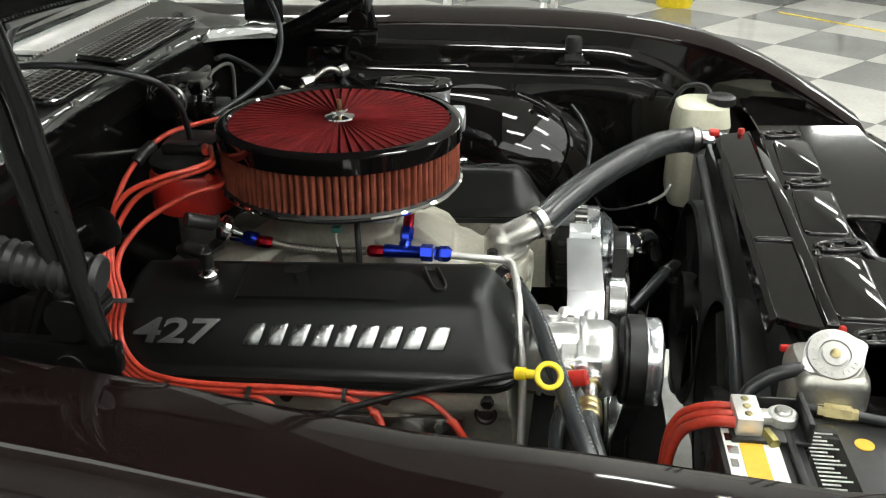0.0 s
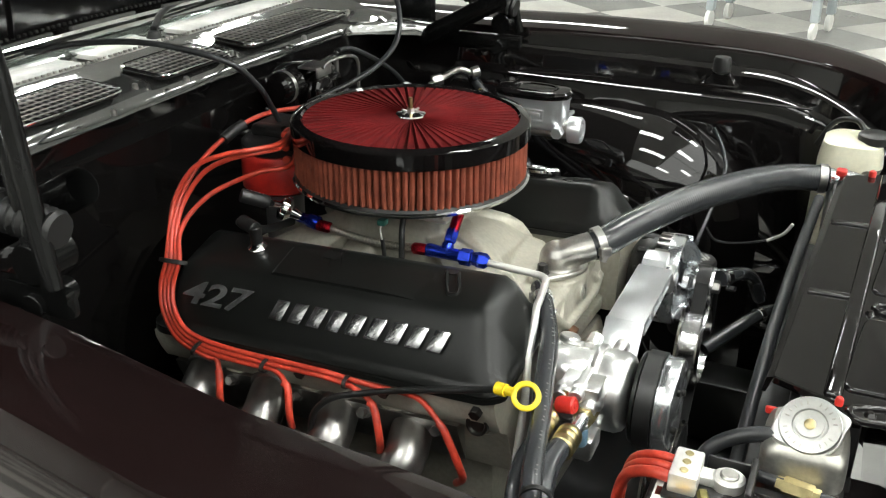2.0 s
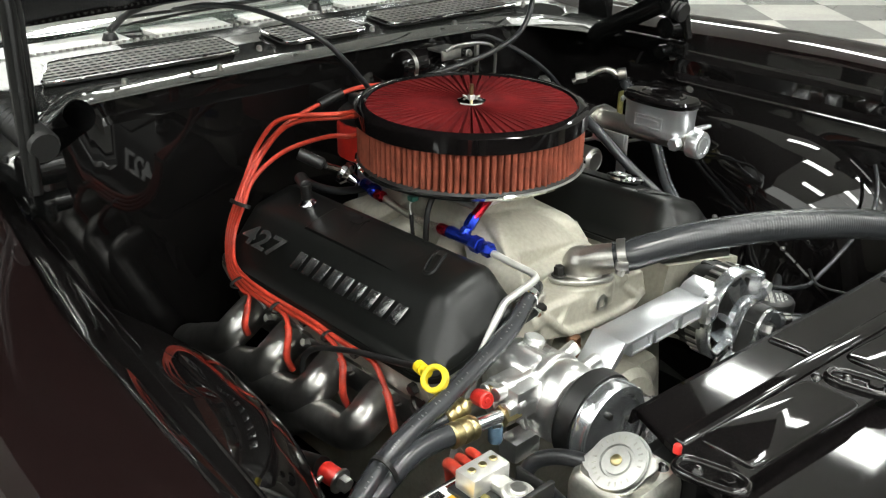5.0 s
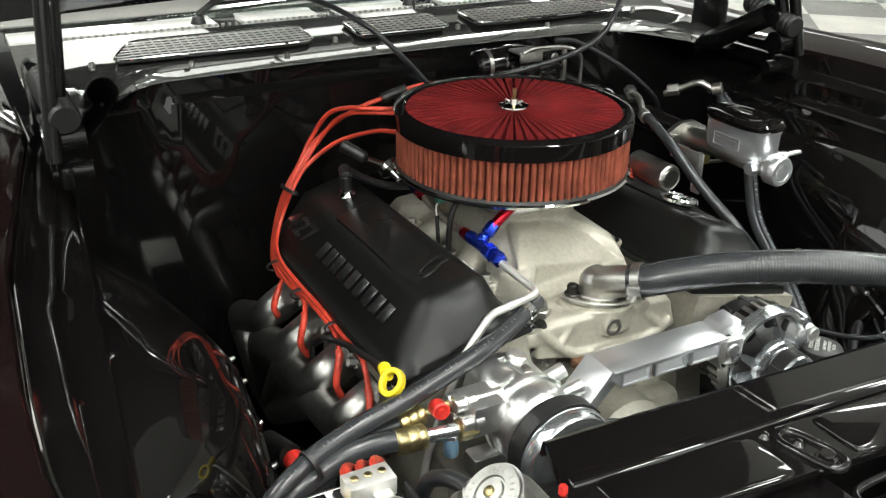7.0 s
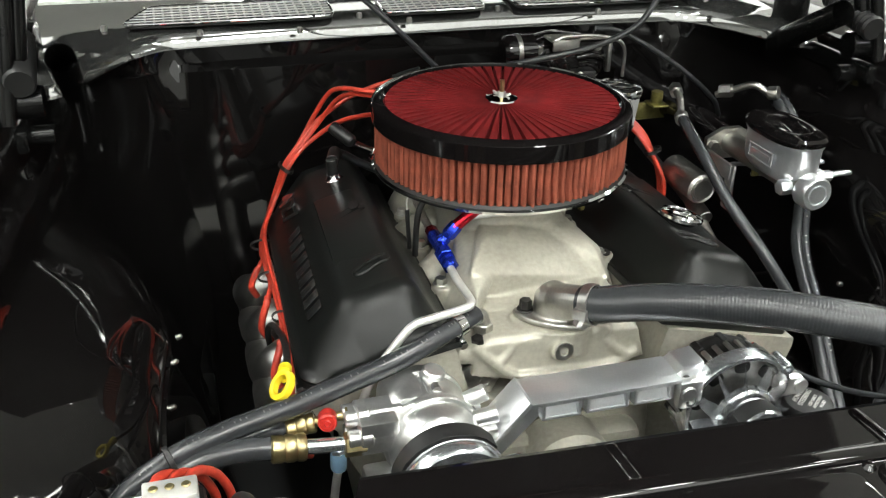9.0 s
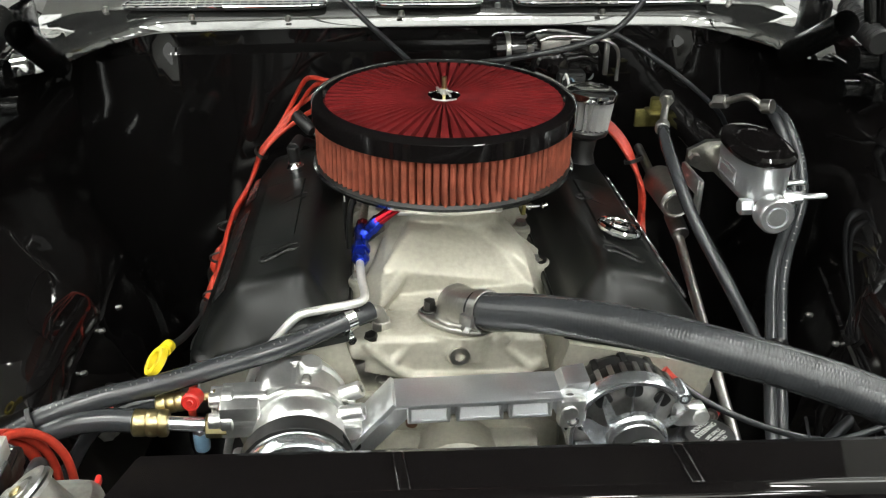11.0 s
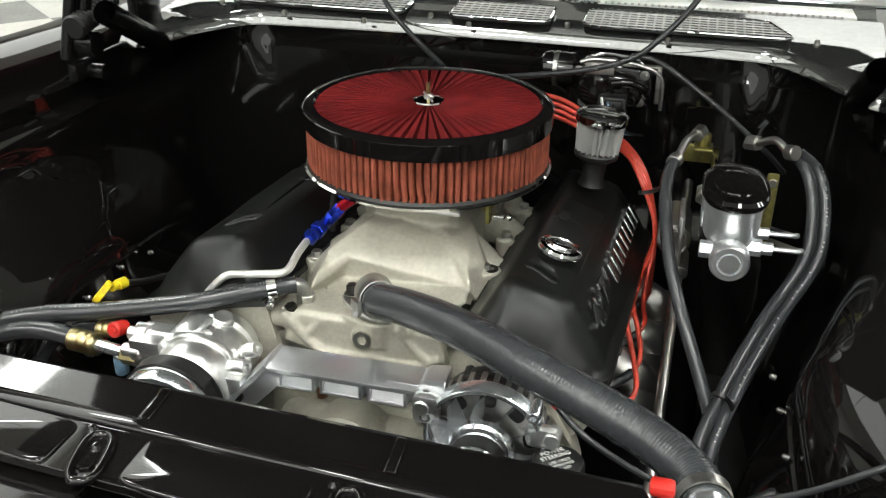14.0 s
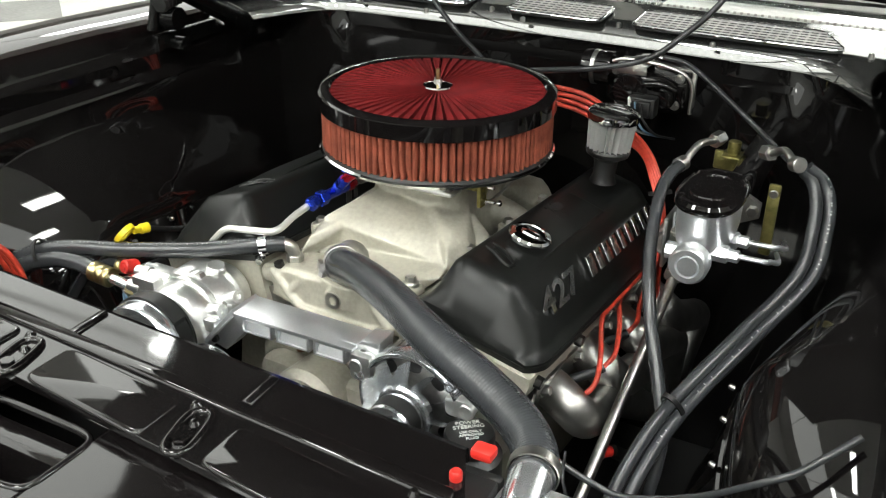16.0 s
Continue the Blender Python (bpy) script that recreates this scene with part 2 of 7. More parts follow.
def prism(poly, z0, z1, bev=0.0, m=None):
    bm = bmesh.new()
    bot = [bm.verts.new((x, y, z0)) for x, y in poly]
    top = [bm.verts.new((x, y, z1)) for x, y in poly]
    n = len(poly)
    bm.faces.new(bot)
    bm.faces.new(top)
    for k in range(n):
        bm.faces.new((bot[k], bot[(k + 1) % n], top[(k + 1) % n], top[k]))
    if bev:
        bmesh.ops.bevel(bm, geom=bm.edges[:], offset=bev, segments=2, profile=0.5, affect="EDGES")
    return xf(bm, m) if m else bm


def oval(rx, ry, n=32, power=2.0):
    return [(rx * math.copysign(abs(math.cos(a)) ** (2 / power), math.cos(a)), ry * math.copysign(abs(math.sin(a)) ** (2 / power), math.sin(a))) for a in [2 * math.pi * k / n for k in range(n)]]


def cast(ob, voxel=0.003, smooth=4):
    """Melts the joined lumps of a casting into one soft skin."""
    r = ob.modifiers.new("melt", "REMESH")
    r.mode, r.voxel_size, r.use_smooth_shade = "VOXEL", voxel, True
    s = ob.modifiers.new("soft", "SMOOTH")
    s.factor, s.iterations = 0.6, smooth
    return ob


def lettering(text, size, depth, m, bold=0.0):
    cu = bpy.data.curves.new("words", "FONT")
    cu.body, cu.size, cu.extrude, cu.align_x, cu.align_y, cu.offset = text, size, depth, "CENTER", "CENTER", bold
    ob = bpy.data.objects.new("words", cu)
    scene.collection.objects.link(ob)
    dg = bpy.context.evaluated_depsgraph_get()
    dg.update()
    me = bpy.data.meshes.new_from_object(ob.evaluated_get(dg))
    bm = bmesh.new()
    bm.from_mesh(me)
    bpy.data.objects.remove(ob)
    bpy.data.meshes.remove(me)
    return xf(bm, m)


def band(p, d, r, width=0.012):
    """A worm-drive hose clamp round a hose at p, along d: strap and screw."""
    d = Vector(d).normalized()
    strap = lathe([(r, 0), (r + 0.0015, 0.0005), (r + 0.0015, width - 0.0005), (r, width)], 28, aim(Vector(p) - d * width / 2, d), close=False)
    return strap


EN = pose(0, 0, 0.862, 0, -3.5, -2.5)      # the engine leans down to the rear and a little across


def en(x, y, z):
    return EN @ Vector((x, y, z))


# ---------------- the room ----------------
def floor_tiles():
    fl = tagged(part("floor", rbox(-9, 11, -9, 13, -0.2, -0.004, 0), M_GROUT), "checkered floor of pale and grey polished tiles", "floor", kind="structure")
    s = 0.61
    a = radians(50)
    ca, sa = math.cos(a), math.sin(a)
    meshes = []
    for material in (M_TILEW, M_TILEG):
        bm = rbox(-s / 2 + 0.0015, s / 2 - 0.0015, -s / 2 + 0.0015, s / 2 - 0.0015, -0.012, 0, 0.001, 1)
        me = bpy.data.meshes.new("tile")
        bm.to_mesh(me)
        bm.free()
        me.materials.append(material)
        meshes.append(me)
    rest = {0: [], 1: []}
    for i in range(-24, 25):
        for j in range(-24, 25):
            x = 0.77 + s * (i * ca - j * sa)
            y = 6.38 + s * (i * sa + j * ca)
            if not (-8.6 < x < 10.6 and -8.6 < y < 12.6):
                continue
            k = (i + j) % 2
            if -1.5 < x < 5.5 and 1.6 < y < 11:
                ob = new("tile", meshes[k])
                ob.matrix_basis = pose(x, y, 0, 0, 0, 50)
                ob.parent = fl
            else:
                rest[k].append((x, y))
    for k, material in ((0, M_TILEW), (1, M_TILEG)):
        vs, fs = [], []
        h = s / 2 - 0.0015
        for x, y in rest[k]:
            n = len(vs)
            for u, v in ((-h, -h), (h, -h), (h, h), (-h, h)):
                vs.append((x + u * ca - v * sa, y + u * sa + v * ca, 0))
            fs.append((n, n + 1, n + 2, n + 3))
        me = bpy.data.meshes.new("far_tiles")
        me.from_pydata(vs, [], fs)
        me.materials.append(material)
        ob = new("far_tiles", me)
        ob.parent = fl
        ob["kind"] = "stuff"


H = 4.2
for nm, b in (("wall_north", (-9.2, 11.2, 13, 13.2)), ("wall_south", (-9.2, 11.2, -9.2, -9)), ("wall_west", (-9.2, -9, -9, 13)), ("wall_east", (11, 11.2, -9, 13))):
    solo(nm, rbox(*b, 0, H, 0), M_WALL, "plain white painted workshop wall", "wall", kind="structure")
solo("ceiling", rbox(-9.2, 11.2, -9.2, 13.2, H, H + 0.2, 0), M_CEIL, "plain pale grey workshop ceiling", "ceiling", kind="structure")


def ceiling_lights():
    lamp = thing("ceiling_panel_light", "large square white luminous panel light added out of view", "ceiling light", "rows of ceiling lights")
    part("frame", join(rbox(-1.449, 1.449, -1.449, -1.43, -0.06, 0, 0.002), rbox(-1.449, 1.449, 1.43, 1.449, -0.06, 0, 0.002), rbox(-1.449, -1.43, -1.43, 1.43, -0.06, 0, 0.002), rbox(1.43, 1.449, -1.43, 1.43, -0.06, 0, 0.002)), M_WHITE, lamp)
    part("diffuser", rbox(-1.428, 1.428, -1.428, 1.428, -0.05, -0.02, 0.004), M_LAMP, lamp)
    # unseen grid; the last two panels are added to brighten the cowl's reflections
    spots = [(-7.4 + 2.9 * i, -7.4 + 2.9 * j) for i in range(7) for j in range(1, 4) if not (i in (2, 3) and j > 1 or (i, j) == (1, 2))] + [(-7.4, 4.2), (-7.4, 7.1)]
    lamp.matrix_basis = pose(*spots[0], H)
    for x, y in spots[1:]:
        copy_thing(lamp, pose(x, y, H))
    tube_ = thing("tube_light", "bright hanging fluorescent tube light", "tube light", "rows of tube lights")
    part("tray", rbox(-0.62, 0.62, -0.17, 0.17, 0.03, 0.06, 0.004), M_WHITE, tube_)
    for x in (-0.5, 0.5):
        part("hanger", tube([(x, 0, 0.05), (x, 0, 0.26)], 0.006, 6, smooth=False), M_STEEL, tube_)
    part("tube", rbox(-0.6, 0.6, -0.15, 0.15, 0, 0.03, 0.01), M_TUBE, tube_)
    # unseen tubes; some are added only to brighten cowl, wheel housing and bracket
    spots = [(-3.4, -3.6), (3.2, -2.6), (-3.2, 5.4), (-3.9, 3.4), (-1.3, 4.3), (4.6, 5.2), (4.4, 7.0), (4.8, 8.8), (4.2, 10.6), (2.4, 11.4), (3.2, 0.6), (4.8, -1.0), (-3.8, 0.2), (2.4, 2.2), (-0.6, -2.2), (-0.5, 2.4), (0.9, 0.9), (1.8, -0.8)]
    tube_.matrix_basis = pose(*spots[0], H - 0.25)
    for x, y in spots[1:]:
        copy_thing(tube_, pose(x, y, H - 0.25))


ceiling_lights()

# ---------------- the car body ----------------
car = thing("car", "dark maroon muscle car, bonnet open, gloss black engine bay", "car")


def cowl_x(y):
    u = y - YC
    return min(-0.385 + 0.1 * u * u + 6.5 * max(0, abs(u) - 0.42) ** 2, -0.215)


def fender_z(x):
    return 1.012 - 0.03 * max(0, x) - 0.25 * max(0, x - 0.3) ** 2 - 0.5 * max(0, x - 0.6) ** 2


def fender_in(x):
    """Half width from the middle to the inner edge of the wing's top."""
    return 0.673 + 0.16 * min(max(x, -0.2), 0.2) + 0.05 * min(max(x - 0.2, 0), 0.2) - 2.2 * max(0, x - 0.48) ** 2


def wings():
    xs = [-1.3 + 0.05 * k for k in range(44)]
    for sgn in (-1, 1):
        rows = []
        for x in xs:
            w, z = fender_in(x), fender_z(x)
            prof = [(w - 0.002, z - 0.03), (w, z - 0.005), (w + 0.003, z), (w + 0.02, z + 0.006), (w + 0.06, z + 0.013), (w + 0.095, z + 0.017), (w + 0.115, z + 0.013), (w + 0.128, z - 0.004), (w + 0.135, z - 0.05), (w + 0.14, z - 0.12), (w + 0.155, z - 0.36), (w + 0.14, z - 0.55), (w + 0.1, z - 0.75)]
            rows.append([(x, YC + sgn * a, b) for a, b in prof])
        part("fender", sheet(rows, 0.003), M_BODY, car)
        # inner wing: stepped rail, shelf and wheel housing
        rows = []
        for k in range(91):
            x = -0.36 + 0.0125 * k
            w, z = fender_in(x), fender_z(x)
            sh = min(0.611 + 0.09 * x, w - 0.05)
            d = -0.03 * x - 1.3 * max(0, x - 0.38) ** 2
            prof = [(w - 0.003, z - 0.01), (w - 0.010, 0.978 + d), (w - 0.026, 0.970 + d), (w - 0.032, 0.964 + d), (w - 0.034, 0.938 + d), (w - 0.042, 0.930 + d), (sh + 0.012, 0.928 + d), (sh + 0.004, 0.924 + d), (sh, 0.912 + d), (sh - 0.003, 0.902 + d)]
            # wheel housing: a rounded barrel that ends in front at a flange, with a flat splash panel below
            top = min(0.62 + 0.272 * max(0.0, 1 - ((x - 0.12) / 0.48) ** 2) ** 0.5, 0.893)
            top -= 0.16 * (1 - max(0.0, 1 - (max(0.0, x - 0.2) / 0.24) ** 2) ** 0.5)
            nose = max(0.0, 1 - (max(0.0, x - 0.24) / 0.19) ** 2) ** 0.5
            front = 1 - nose
            a = max(0.14 * (min(1.0, 0.58 + (x - 0.05) * 2.8) if sgn > 0 else min(1.0, 0.75 + (x + 0.1) * 1.4)), 0.03) * nose + 0.012 * front
            b = max(0.03, min(0.125 + 0.35 * max(0.0, x - 0.2), top - 0.60))
            bulge = 1.15 if sgn > 0 else 1.75
            for g in range(11):
                th = math.pi / 2 * g / 10
                prof.append((sh - 0.006 - a * math.sin(th) ** bulge, top - b * (1 - math.cos(th) ** (0.78 * bulge))))
            q, zs = sh - 0.006 - a, top - b
            prof += [(q - 0.001, zs - 0.006), (q - 0.005, zs - 0.008), (q - 0.006, zs - 0.03), (q - 0.012 - 0.02 * (1 - front), min(zs - 0.06, 0.66)), (q - 0.03 - 0.04 * (1 - front), 0.5), (q - 0.03 - 0.05 * (1 - front), 0.32)]
            rows.append([(x, YC + sgn * u, v) for u, v in prof])
        inner = part("inner_fender", sheet(rows, 0.002), M_PANEL, car)
        part("rail_lip", tube([(x, YC + sgn * (0.613 + 0.09 * x), 0.9265 - 0.03 * x) for x in (-0.2, -0.05, 0.1, 0.25, 0.4, 0.5)], 0.0028, 8), M_PAINT, inner)
        spots = ((0.133, 0.4655, 0.748), (0.198, 0.471, 0.744), (0.265, 0.476, 0.728), (0.06, 0.459, 0.747)) if sgn > 0 else ((0.10, 0.4630, 0.752), (0.179, 0.4695, 0.742), (0.03, 0.4565, 0.744), (0.245, 0.475, 0.728))
        for x, q, z in spots:
            part("panel_screw", lathe([(0.0038, -0.004), (0.0034, 0.002), (0.002, 0.0035), (0, 0.0035)], 14, aim((x, YC + sgn * q, z), (0, -sgn, 0.35))), M_STEEL, inner)


wings()


def cowl_and_firewall():
    ys = [YC - 0.62 + 0.02 * k for k in range(63)]
    rows = []
    for y in ys:
        x0 = cowl_x(y)
        q = abs(y - YC)
        drop = 0.25 * max(0, q - 0.42) ** 1.5

        def dent(x):
            # pressed scoop in each corner
            return -0.022 * math.exp(-((x + 0.345) / 0.028) ** 2 - ((q - 0.525) / 0.05) ** 2) + 0.006 * math.exp(-((x + 0.29) / 0.03) ** 2 - ((q - 0.55) / 0.04) ** 2)
        row = [(x0 + 0.004, y, 1.012 - drop), (x0 + 0.001, y, 1.026 - drop), (x0 - 0.010, y, 1.036 - drop)]
        for f in (0.15, 0.3, 0.45, 0.6, 0.75, 0.9):
            x = x0 - 0.010 + f * (-0.41 - x0 + 0.010)
            row.append((x, y, 1.038 + 0.005 * f - drop * (1 - 0.5 * f) + dent(x)))
        row += [(-0.41, y, 1.043 - drop * 0.5), (-0.47, y, 1.05), (-0.50, y, 1.058), (-0.505, y, 1.05), (-0.56, y, 1.05), (-0.60, y, 1.07)]
        rows.append(row)
    part("cowl_panel", sheet(rows, 0.002), M_COWL, car)
    rows = []
    for y in ys:
        x0 = max(cowl_x(y) - 0.006, -0.40)
        drop = 0.25 * max(0, abs(y - YC) - 0.42) ** 1.5
        rows.append([(x0, y, 1.02 - drop), (min(x0, -0.362), y, 0.985 - drop), (-0.364, y, 0.975 - drop), (-0.365, y, 0.9), (-0.365, y, 0.6), (-0.36, y, 0.5), (-0.33, y, 0.3)])
    part("firewall", sheet(rows, 0.003), M_FIREWALL, car)


cowl_and_firewall()


def cowl_grille(y0, y1, n, outer=0):
    """outer: the side on which the end is cut slantwise."""
    x0, x1, z = -0.462, -0.375, 1.048
    slope = 0.085

    def zz(x):
        return z + (x1 - x) * slope + 0.001

    def end(x, side):
        y = y1 if side > 0 else y0
        return y - side * 0.045 * (x1 - x) / (x1 - x0) if side == outer else y
    rim = []
    for u, v in oval(1, 1, 64, 9):
        x = (x0 + x1) / 2 + (x1 - x0) / 2 * u
        a, b = end(x, -1), end(x, 1)
        rim.append((x, (a + b) / 2 + (b - a) / 2 * v))
    g = part("cowl_grille", loft([[(u, v, zz(u) + h) for u, v in rim] for h in (-0.0055, -0.0035)]), M_BLACK, car, "dark cowl vent with a bright wire mesh")
    part("rim", tube([(u, v, zz(u)) for u, v in rim + rim[:1]], 0.0026, 8, 1), M_CHROME, g)
    for k in range(1, n):
        f = k / n
        part("bar", rbox(x0 + 0.001, x1 - 0.001, -0.0017, 0.0017, -0.001, 0.0008, 0.0004, 1, Matrix(((1, 0, 0, 0), (0, 1, 0, 0), (-slope, 0, 1, 0), (0, 0, 0, 1)))), M_STEEL, g).location = (0, (end(x0, -1) + end(x1, -1)) / 2 * (1 - f) + (end(x0, 1) + end(x1, 1)) / 2 * f, zz(0))
    for k in range(1, 7):
        x = x0 + (x1 - x0) * k / 7
        part("wire", tube([(x, end(x, -1), zz(x) + 0.0012), (x, end(x, 1), zz(x) + 0.0012)], 0.0012, 6, smooth=False), M_STEEL, g)


cowl_grille(-0.475, -0.15, 22, -1)
cowl_grille(-0.068, 0.104, 12)
cowl_grille(0.16, 0.497, 22, 1)


def hood_and_glass():
    a = radians(47)
    rows = []
    for k in range(13):
        u = -0.06 + 1.16 * k / 12
        r = []
        for j in range(17):
            y = YC - 0.74 + 1.48 * j / 16
            w = 1 - ((y - YC) / 0.74) ** 2
            bow = 0.03 * w + 0.02 * math.sin(math.pi * k / 12)
            r.append((-0.47 + u * math.cos(a) - bow * math.sin(a), y, 1.15 + u * math.sin(a) + bow * math.cos(a)))
        rows.append(r)
    part("hood", sheet(rows, 0.025), M_PAINT, car)
    rows = []
    for k in range(9):
        u = k / 8
        rows.append([(-0.62 - 0.62 * u - 0.1 * (1 - ((y - YC) / 0.7) ** 2) * -0.6, y * (1 - 0.12 * u), 1.06 + 0.40 * u) for y in [YC - 0.7 + 1.4 * j / 16 for j in range(17)]])
    ob = part("windscreen", sheet(rows, 0.004), M_GLASS, car)
    ob.visible_shadow = False
    rows = []
    for j in range(25):
        y = YC - 0.66 + 1.32 * j / 24
        xx = -0.585 + 0.05 * (1 - ((y - YC) / 0.7) ** 2) * 0.0
        rows.append([(xx + 0.006, y, 1.068), (xx, y, 1.080), (xx - 0.016, y, 1.092), (xx - 0.034, y, 1.096)])
    part("screen_trim", sheet(rows, 0.002), M_CHROME, car, "bright chrome windscreen trim")
    for y0, y1 in ((-0.30, 0.12), (0.10, 0.52)):
        w = part("wiper_arm", tube([(-0.53, y0, 1.075), (-0.545, y0 + 0.06, 1.10), (-0.56, (y0 + y1) / 2, 1.112), (-0.575, y1, 1.112)], 0.006, 10), M_BLACK, car)
        part("wiper_pivot", lathe([(0.013, 0), (0.013, 0.012), (0.009, 0.022), (0, 0.023)], 20, Matrix.Translation((-0.53, y0, 1.05))), M_BLACK, w)
        part("wiper_blade", rbox(-0.585, -0.572, y0 + 0.05, y1 + 0.06, 1.10, 1.112, 0.002), M_BLACK, w)
    for y0, y1 in ((-0.60, -0.27), (-0.225, -0.085), (-0.045, 0.10), (0.17, 0.60)):
        part("plenum_cover", rbox(-0.582, -0.512, y0, y1, 1.052, 1.0605, 0.002), M_PALE, car, "pale cover strip below the windscreen")
    part("clip_strip", join(*[rbox(-0.5075, -0.5035, y, y + 0.0045, 1.0585, 1.0625, 0.0005, 1) for y in [-0.52 + 0.0115 * k for k in range(96)]]), M_STEEL, car, "row of small bright clips below the windscreen")
    for x, y in ((-0.399, -0.105), (-0.398, 0.132), (-0.346, -0.21), (-0.36, 0.30), (-0.365, -0.03), (-0.358, -0.36), (-0.40, 0.53), (-0.40, -0.50)):
        part("cowl_screw", lathe([(0.005, -0.006), (0.0045, 0.001), (0.003, 0.0025), (0, 0.0025)], 12, Matrix.Translation((x, y, 1.0405 + 0.09 * (-0.37 - x)))), M_STEEL, car)
    part("dashboard", rbox(-1.3, -0.75, -0.68, 0.72, 0.7, 1.0, 0.03), M_BLACK, car)
    part("cabin", join(rbox(-3.2, -1.3, -0.75, 0.79, 0.25, 1.0, 0.05), rbox(-2.5, -1.35, -0.62, 0.66, 1.36, 1.42, 0.03)), M_BODY, car)


hood_and_glass()


def hood_struts():
    for sgn in (-1, 1):
        y = YC + sgn * 0.611
        yi = YC + sgn * 0.562
        h = part("hinge", join(rbox(-0.30, -0.06, y - 0.008, y + 0.008, 0.975, 1.005, 0.005), rbox(-0.33, -0.25, y - 0.012, y + 0.012, 0.975, 1.08, 0.01)), M_HINGE, car)
        part("hinge_arm", tube([(-0.07, y + sgn * 0.012, 1.01), (-0.112, y - sgn * 0.008, 1.204), (-0.175, y - sgn * 0.018, 1.45)], 0.010, 10, smooth=False), M_HINGE, h)
        part("gas_strut", tube([(-0.095, y, 1.03), (-0.136, y - sgn * 0.02, 1.204), (-0.2, y - sgn * 0.03, 1.45)], 0.012, 14, smooth=False), M_HINGE, h)
        a, b = Vector((-0.255, yi, 0.992)), Vector((-0.085, yi - sgn * 0.008, 1.085))
        m = aim(a, b - a)
        L = (b - a).length
        part("spring_sleeve", lathe([(0.012, 0), (0.018, 0.004), (0.019, 0.02), (0.019, L - 0.002), (0.0185, L), (0.0178, L - 0.001), (0.0175, 0.03), (0, 0.03)], 28, m), M_HINGE, h)
        part("pivot", join(cyl((-0.095, y - sgn * 0.03, 1.03), (0, sgn, 0), 0.02, 0.045), cyl((-0.10, y - sgn * 0.035, 0.985), (0, sgn, 0), 0.013, 0.05)), M_HINGE, h)
        part("corrugated_tube", tube([(-0.19, y + sgn * 0.0, 1.085), (-0.13, y - sgn * 0.005, 1.07), (-0.07, y - sgn * 0.008, 1.06)], 0.017, 14, 12, rib=0.16), M_BLACK, h)


hood_struts()


def front_end():
    # radiator top plate: a pressing with a raised strip, ribs, proud front panels and bolt slots
    Z = 0.907

    def sk(u, v):
        return (u + 0.05 * v, v)
    pl = part("radiator_top_plate", join(prism([(0.544, -0.305), (0.664, -0.352), (0.690, 0.0), (0.722, 0.410), (0.576, 0.338)], Z - 0.009, Z, 0.0015), loft([[(x, y, Z - 0.001), (x - 0.007, y, Z - 0.004), (x - 0.010, y, Z - 0.02), (x - 0.006, y, Z - 0.02)] for x, y in ((0.545, -0.304), (0.576, 0.337))])), M_PAINT, car, angle=12)
    part("raised_strip", prism([sk(u, v) for u, v in ((0.607, -0.318), (0.624, -0.322), (0.628, 0.36), (0.609, 0.355))], Z - 0.002, Z + 0.0042, 0.0035), M_PAINT, pl, angle=60)
    ys = [-0.338, -0.108, 0.118, 0.348]
    for y in (-0.096, 0.134):
        part("pressed_rib", prism([sk(u, v) for u, v in ((0.562, y - 0.006), (0.611, y - 0.004), (0.611, y + 0.008), (0.562, y + 0.005))], Z - 0.002, Z + 0.0035, 0.003), M_PAINT, pl, angle=60)
    for v0, v1 in zip(ys, ys[1:]):
        mid, hv = (v0 + v1) / 2, (v1 - v0) / 2 - 0.034
        out_ = [sk(0.6615 + 0.03 * u + 0.03 * mid + 0.004 * v, mid + hv * v) for u, v in oval(1, 1, 40, 9)]
        cx, cy = sum(p[0] for p in out_) / 40, mid
        part("proud_panel", loft([[(cx + (p[0] - cx) * f, cy + (p[1] - cy) * g, Z + h) for p in out_] for f, g, h in ((1, 1, -0.002), (1, 1, 0.0002), (0.975, 0.993, 0.0018), (0.93, 0.98, 0.003), (0.88, 0.965, 0.0034))]), M_PAINT, pl, angle=50)
    for k, y in enumerate(ys):
        cx = sk(0.662, y)[0] + (0.004 if k in (1, 2) else 0.0)
        m = Matrix.Translation((cx, y, Z)) @ pose(0, 0, 0, 0, 0, 14)
        ring_ = [m @ Vector((0.030 * u, 0.0125 * v, 0.001)) for u, v in oval(1, 1, 28, 3.0)]
        part("slot_rim", tube(ring_ + ring_[:1], 0.0042, 10, 2), M_PAINT, pl)
        part("slot_floor", prism([(0.028 * u, 0.0105 * v) for u, v in oval(1, 1, 24, 3.0)], 0.0, 0.0009, 0, m), M_PAINT, pl)
        part("bolt", join(hexa(m @ Vector((0.014, 0, 0.001)), (0, 0, 1), 0.0075, 0.005), cyl(m @ Vector((0.014, 0, 0)), (0, 0, 1), 0.010, 0.002)), M_PAINT, pl)
        part("dimple", lathe([(0.0, 0.0045), (0.003, 0.004), (0.006, 0.0)], 14, m @ Matrix.Translation((-0.038, -0.012, 0))), M_PAINT, pl)
        part("dimple", lathe([(0.0, 0.0045), (0.003, 0.004), (0.006, 0.0)], 14, m @ Matrix.Translation((-0.012, 0.0, 0.0008))), M_PAINT, pl)
    fp = part("front_panel", join(rbox(0.66, 0.84, -0.60, -0.105, 0.882, 0.891, 0.002), rbox(0.66, 0.84, 0.036, 0.63, 0.882, 0.891, 0.002), rbox(0.782, 0.84, -0.105, 0.036, 0.882, 0.891, 0.002)), M_PAINT, car, angle=12)
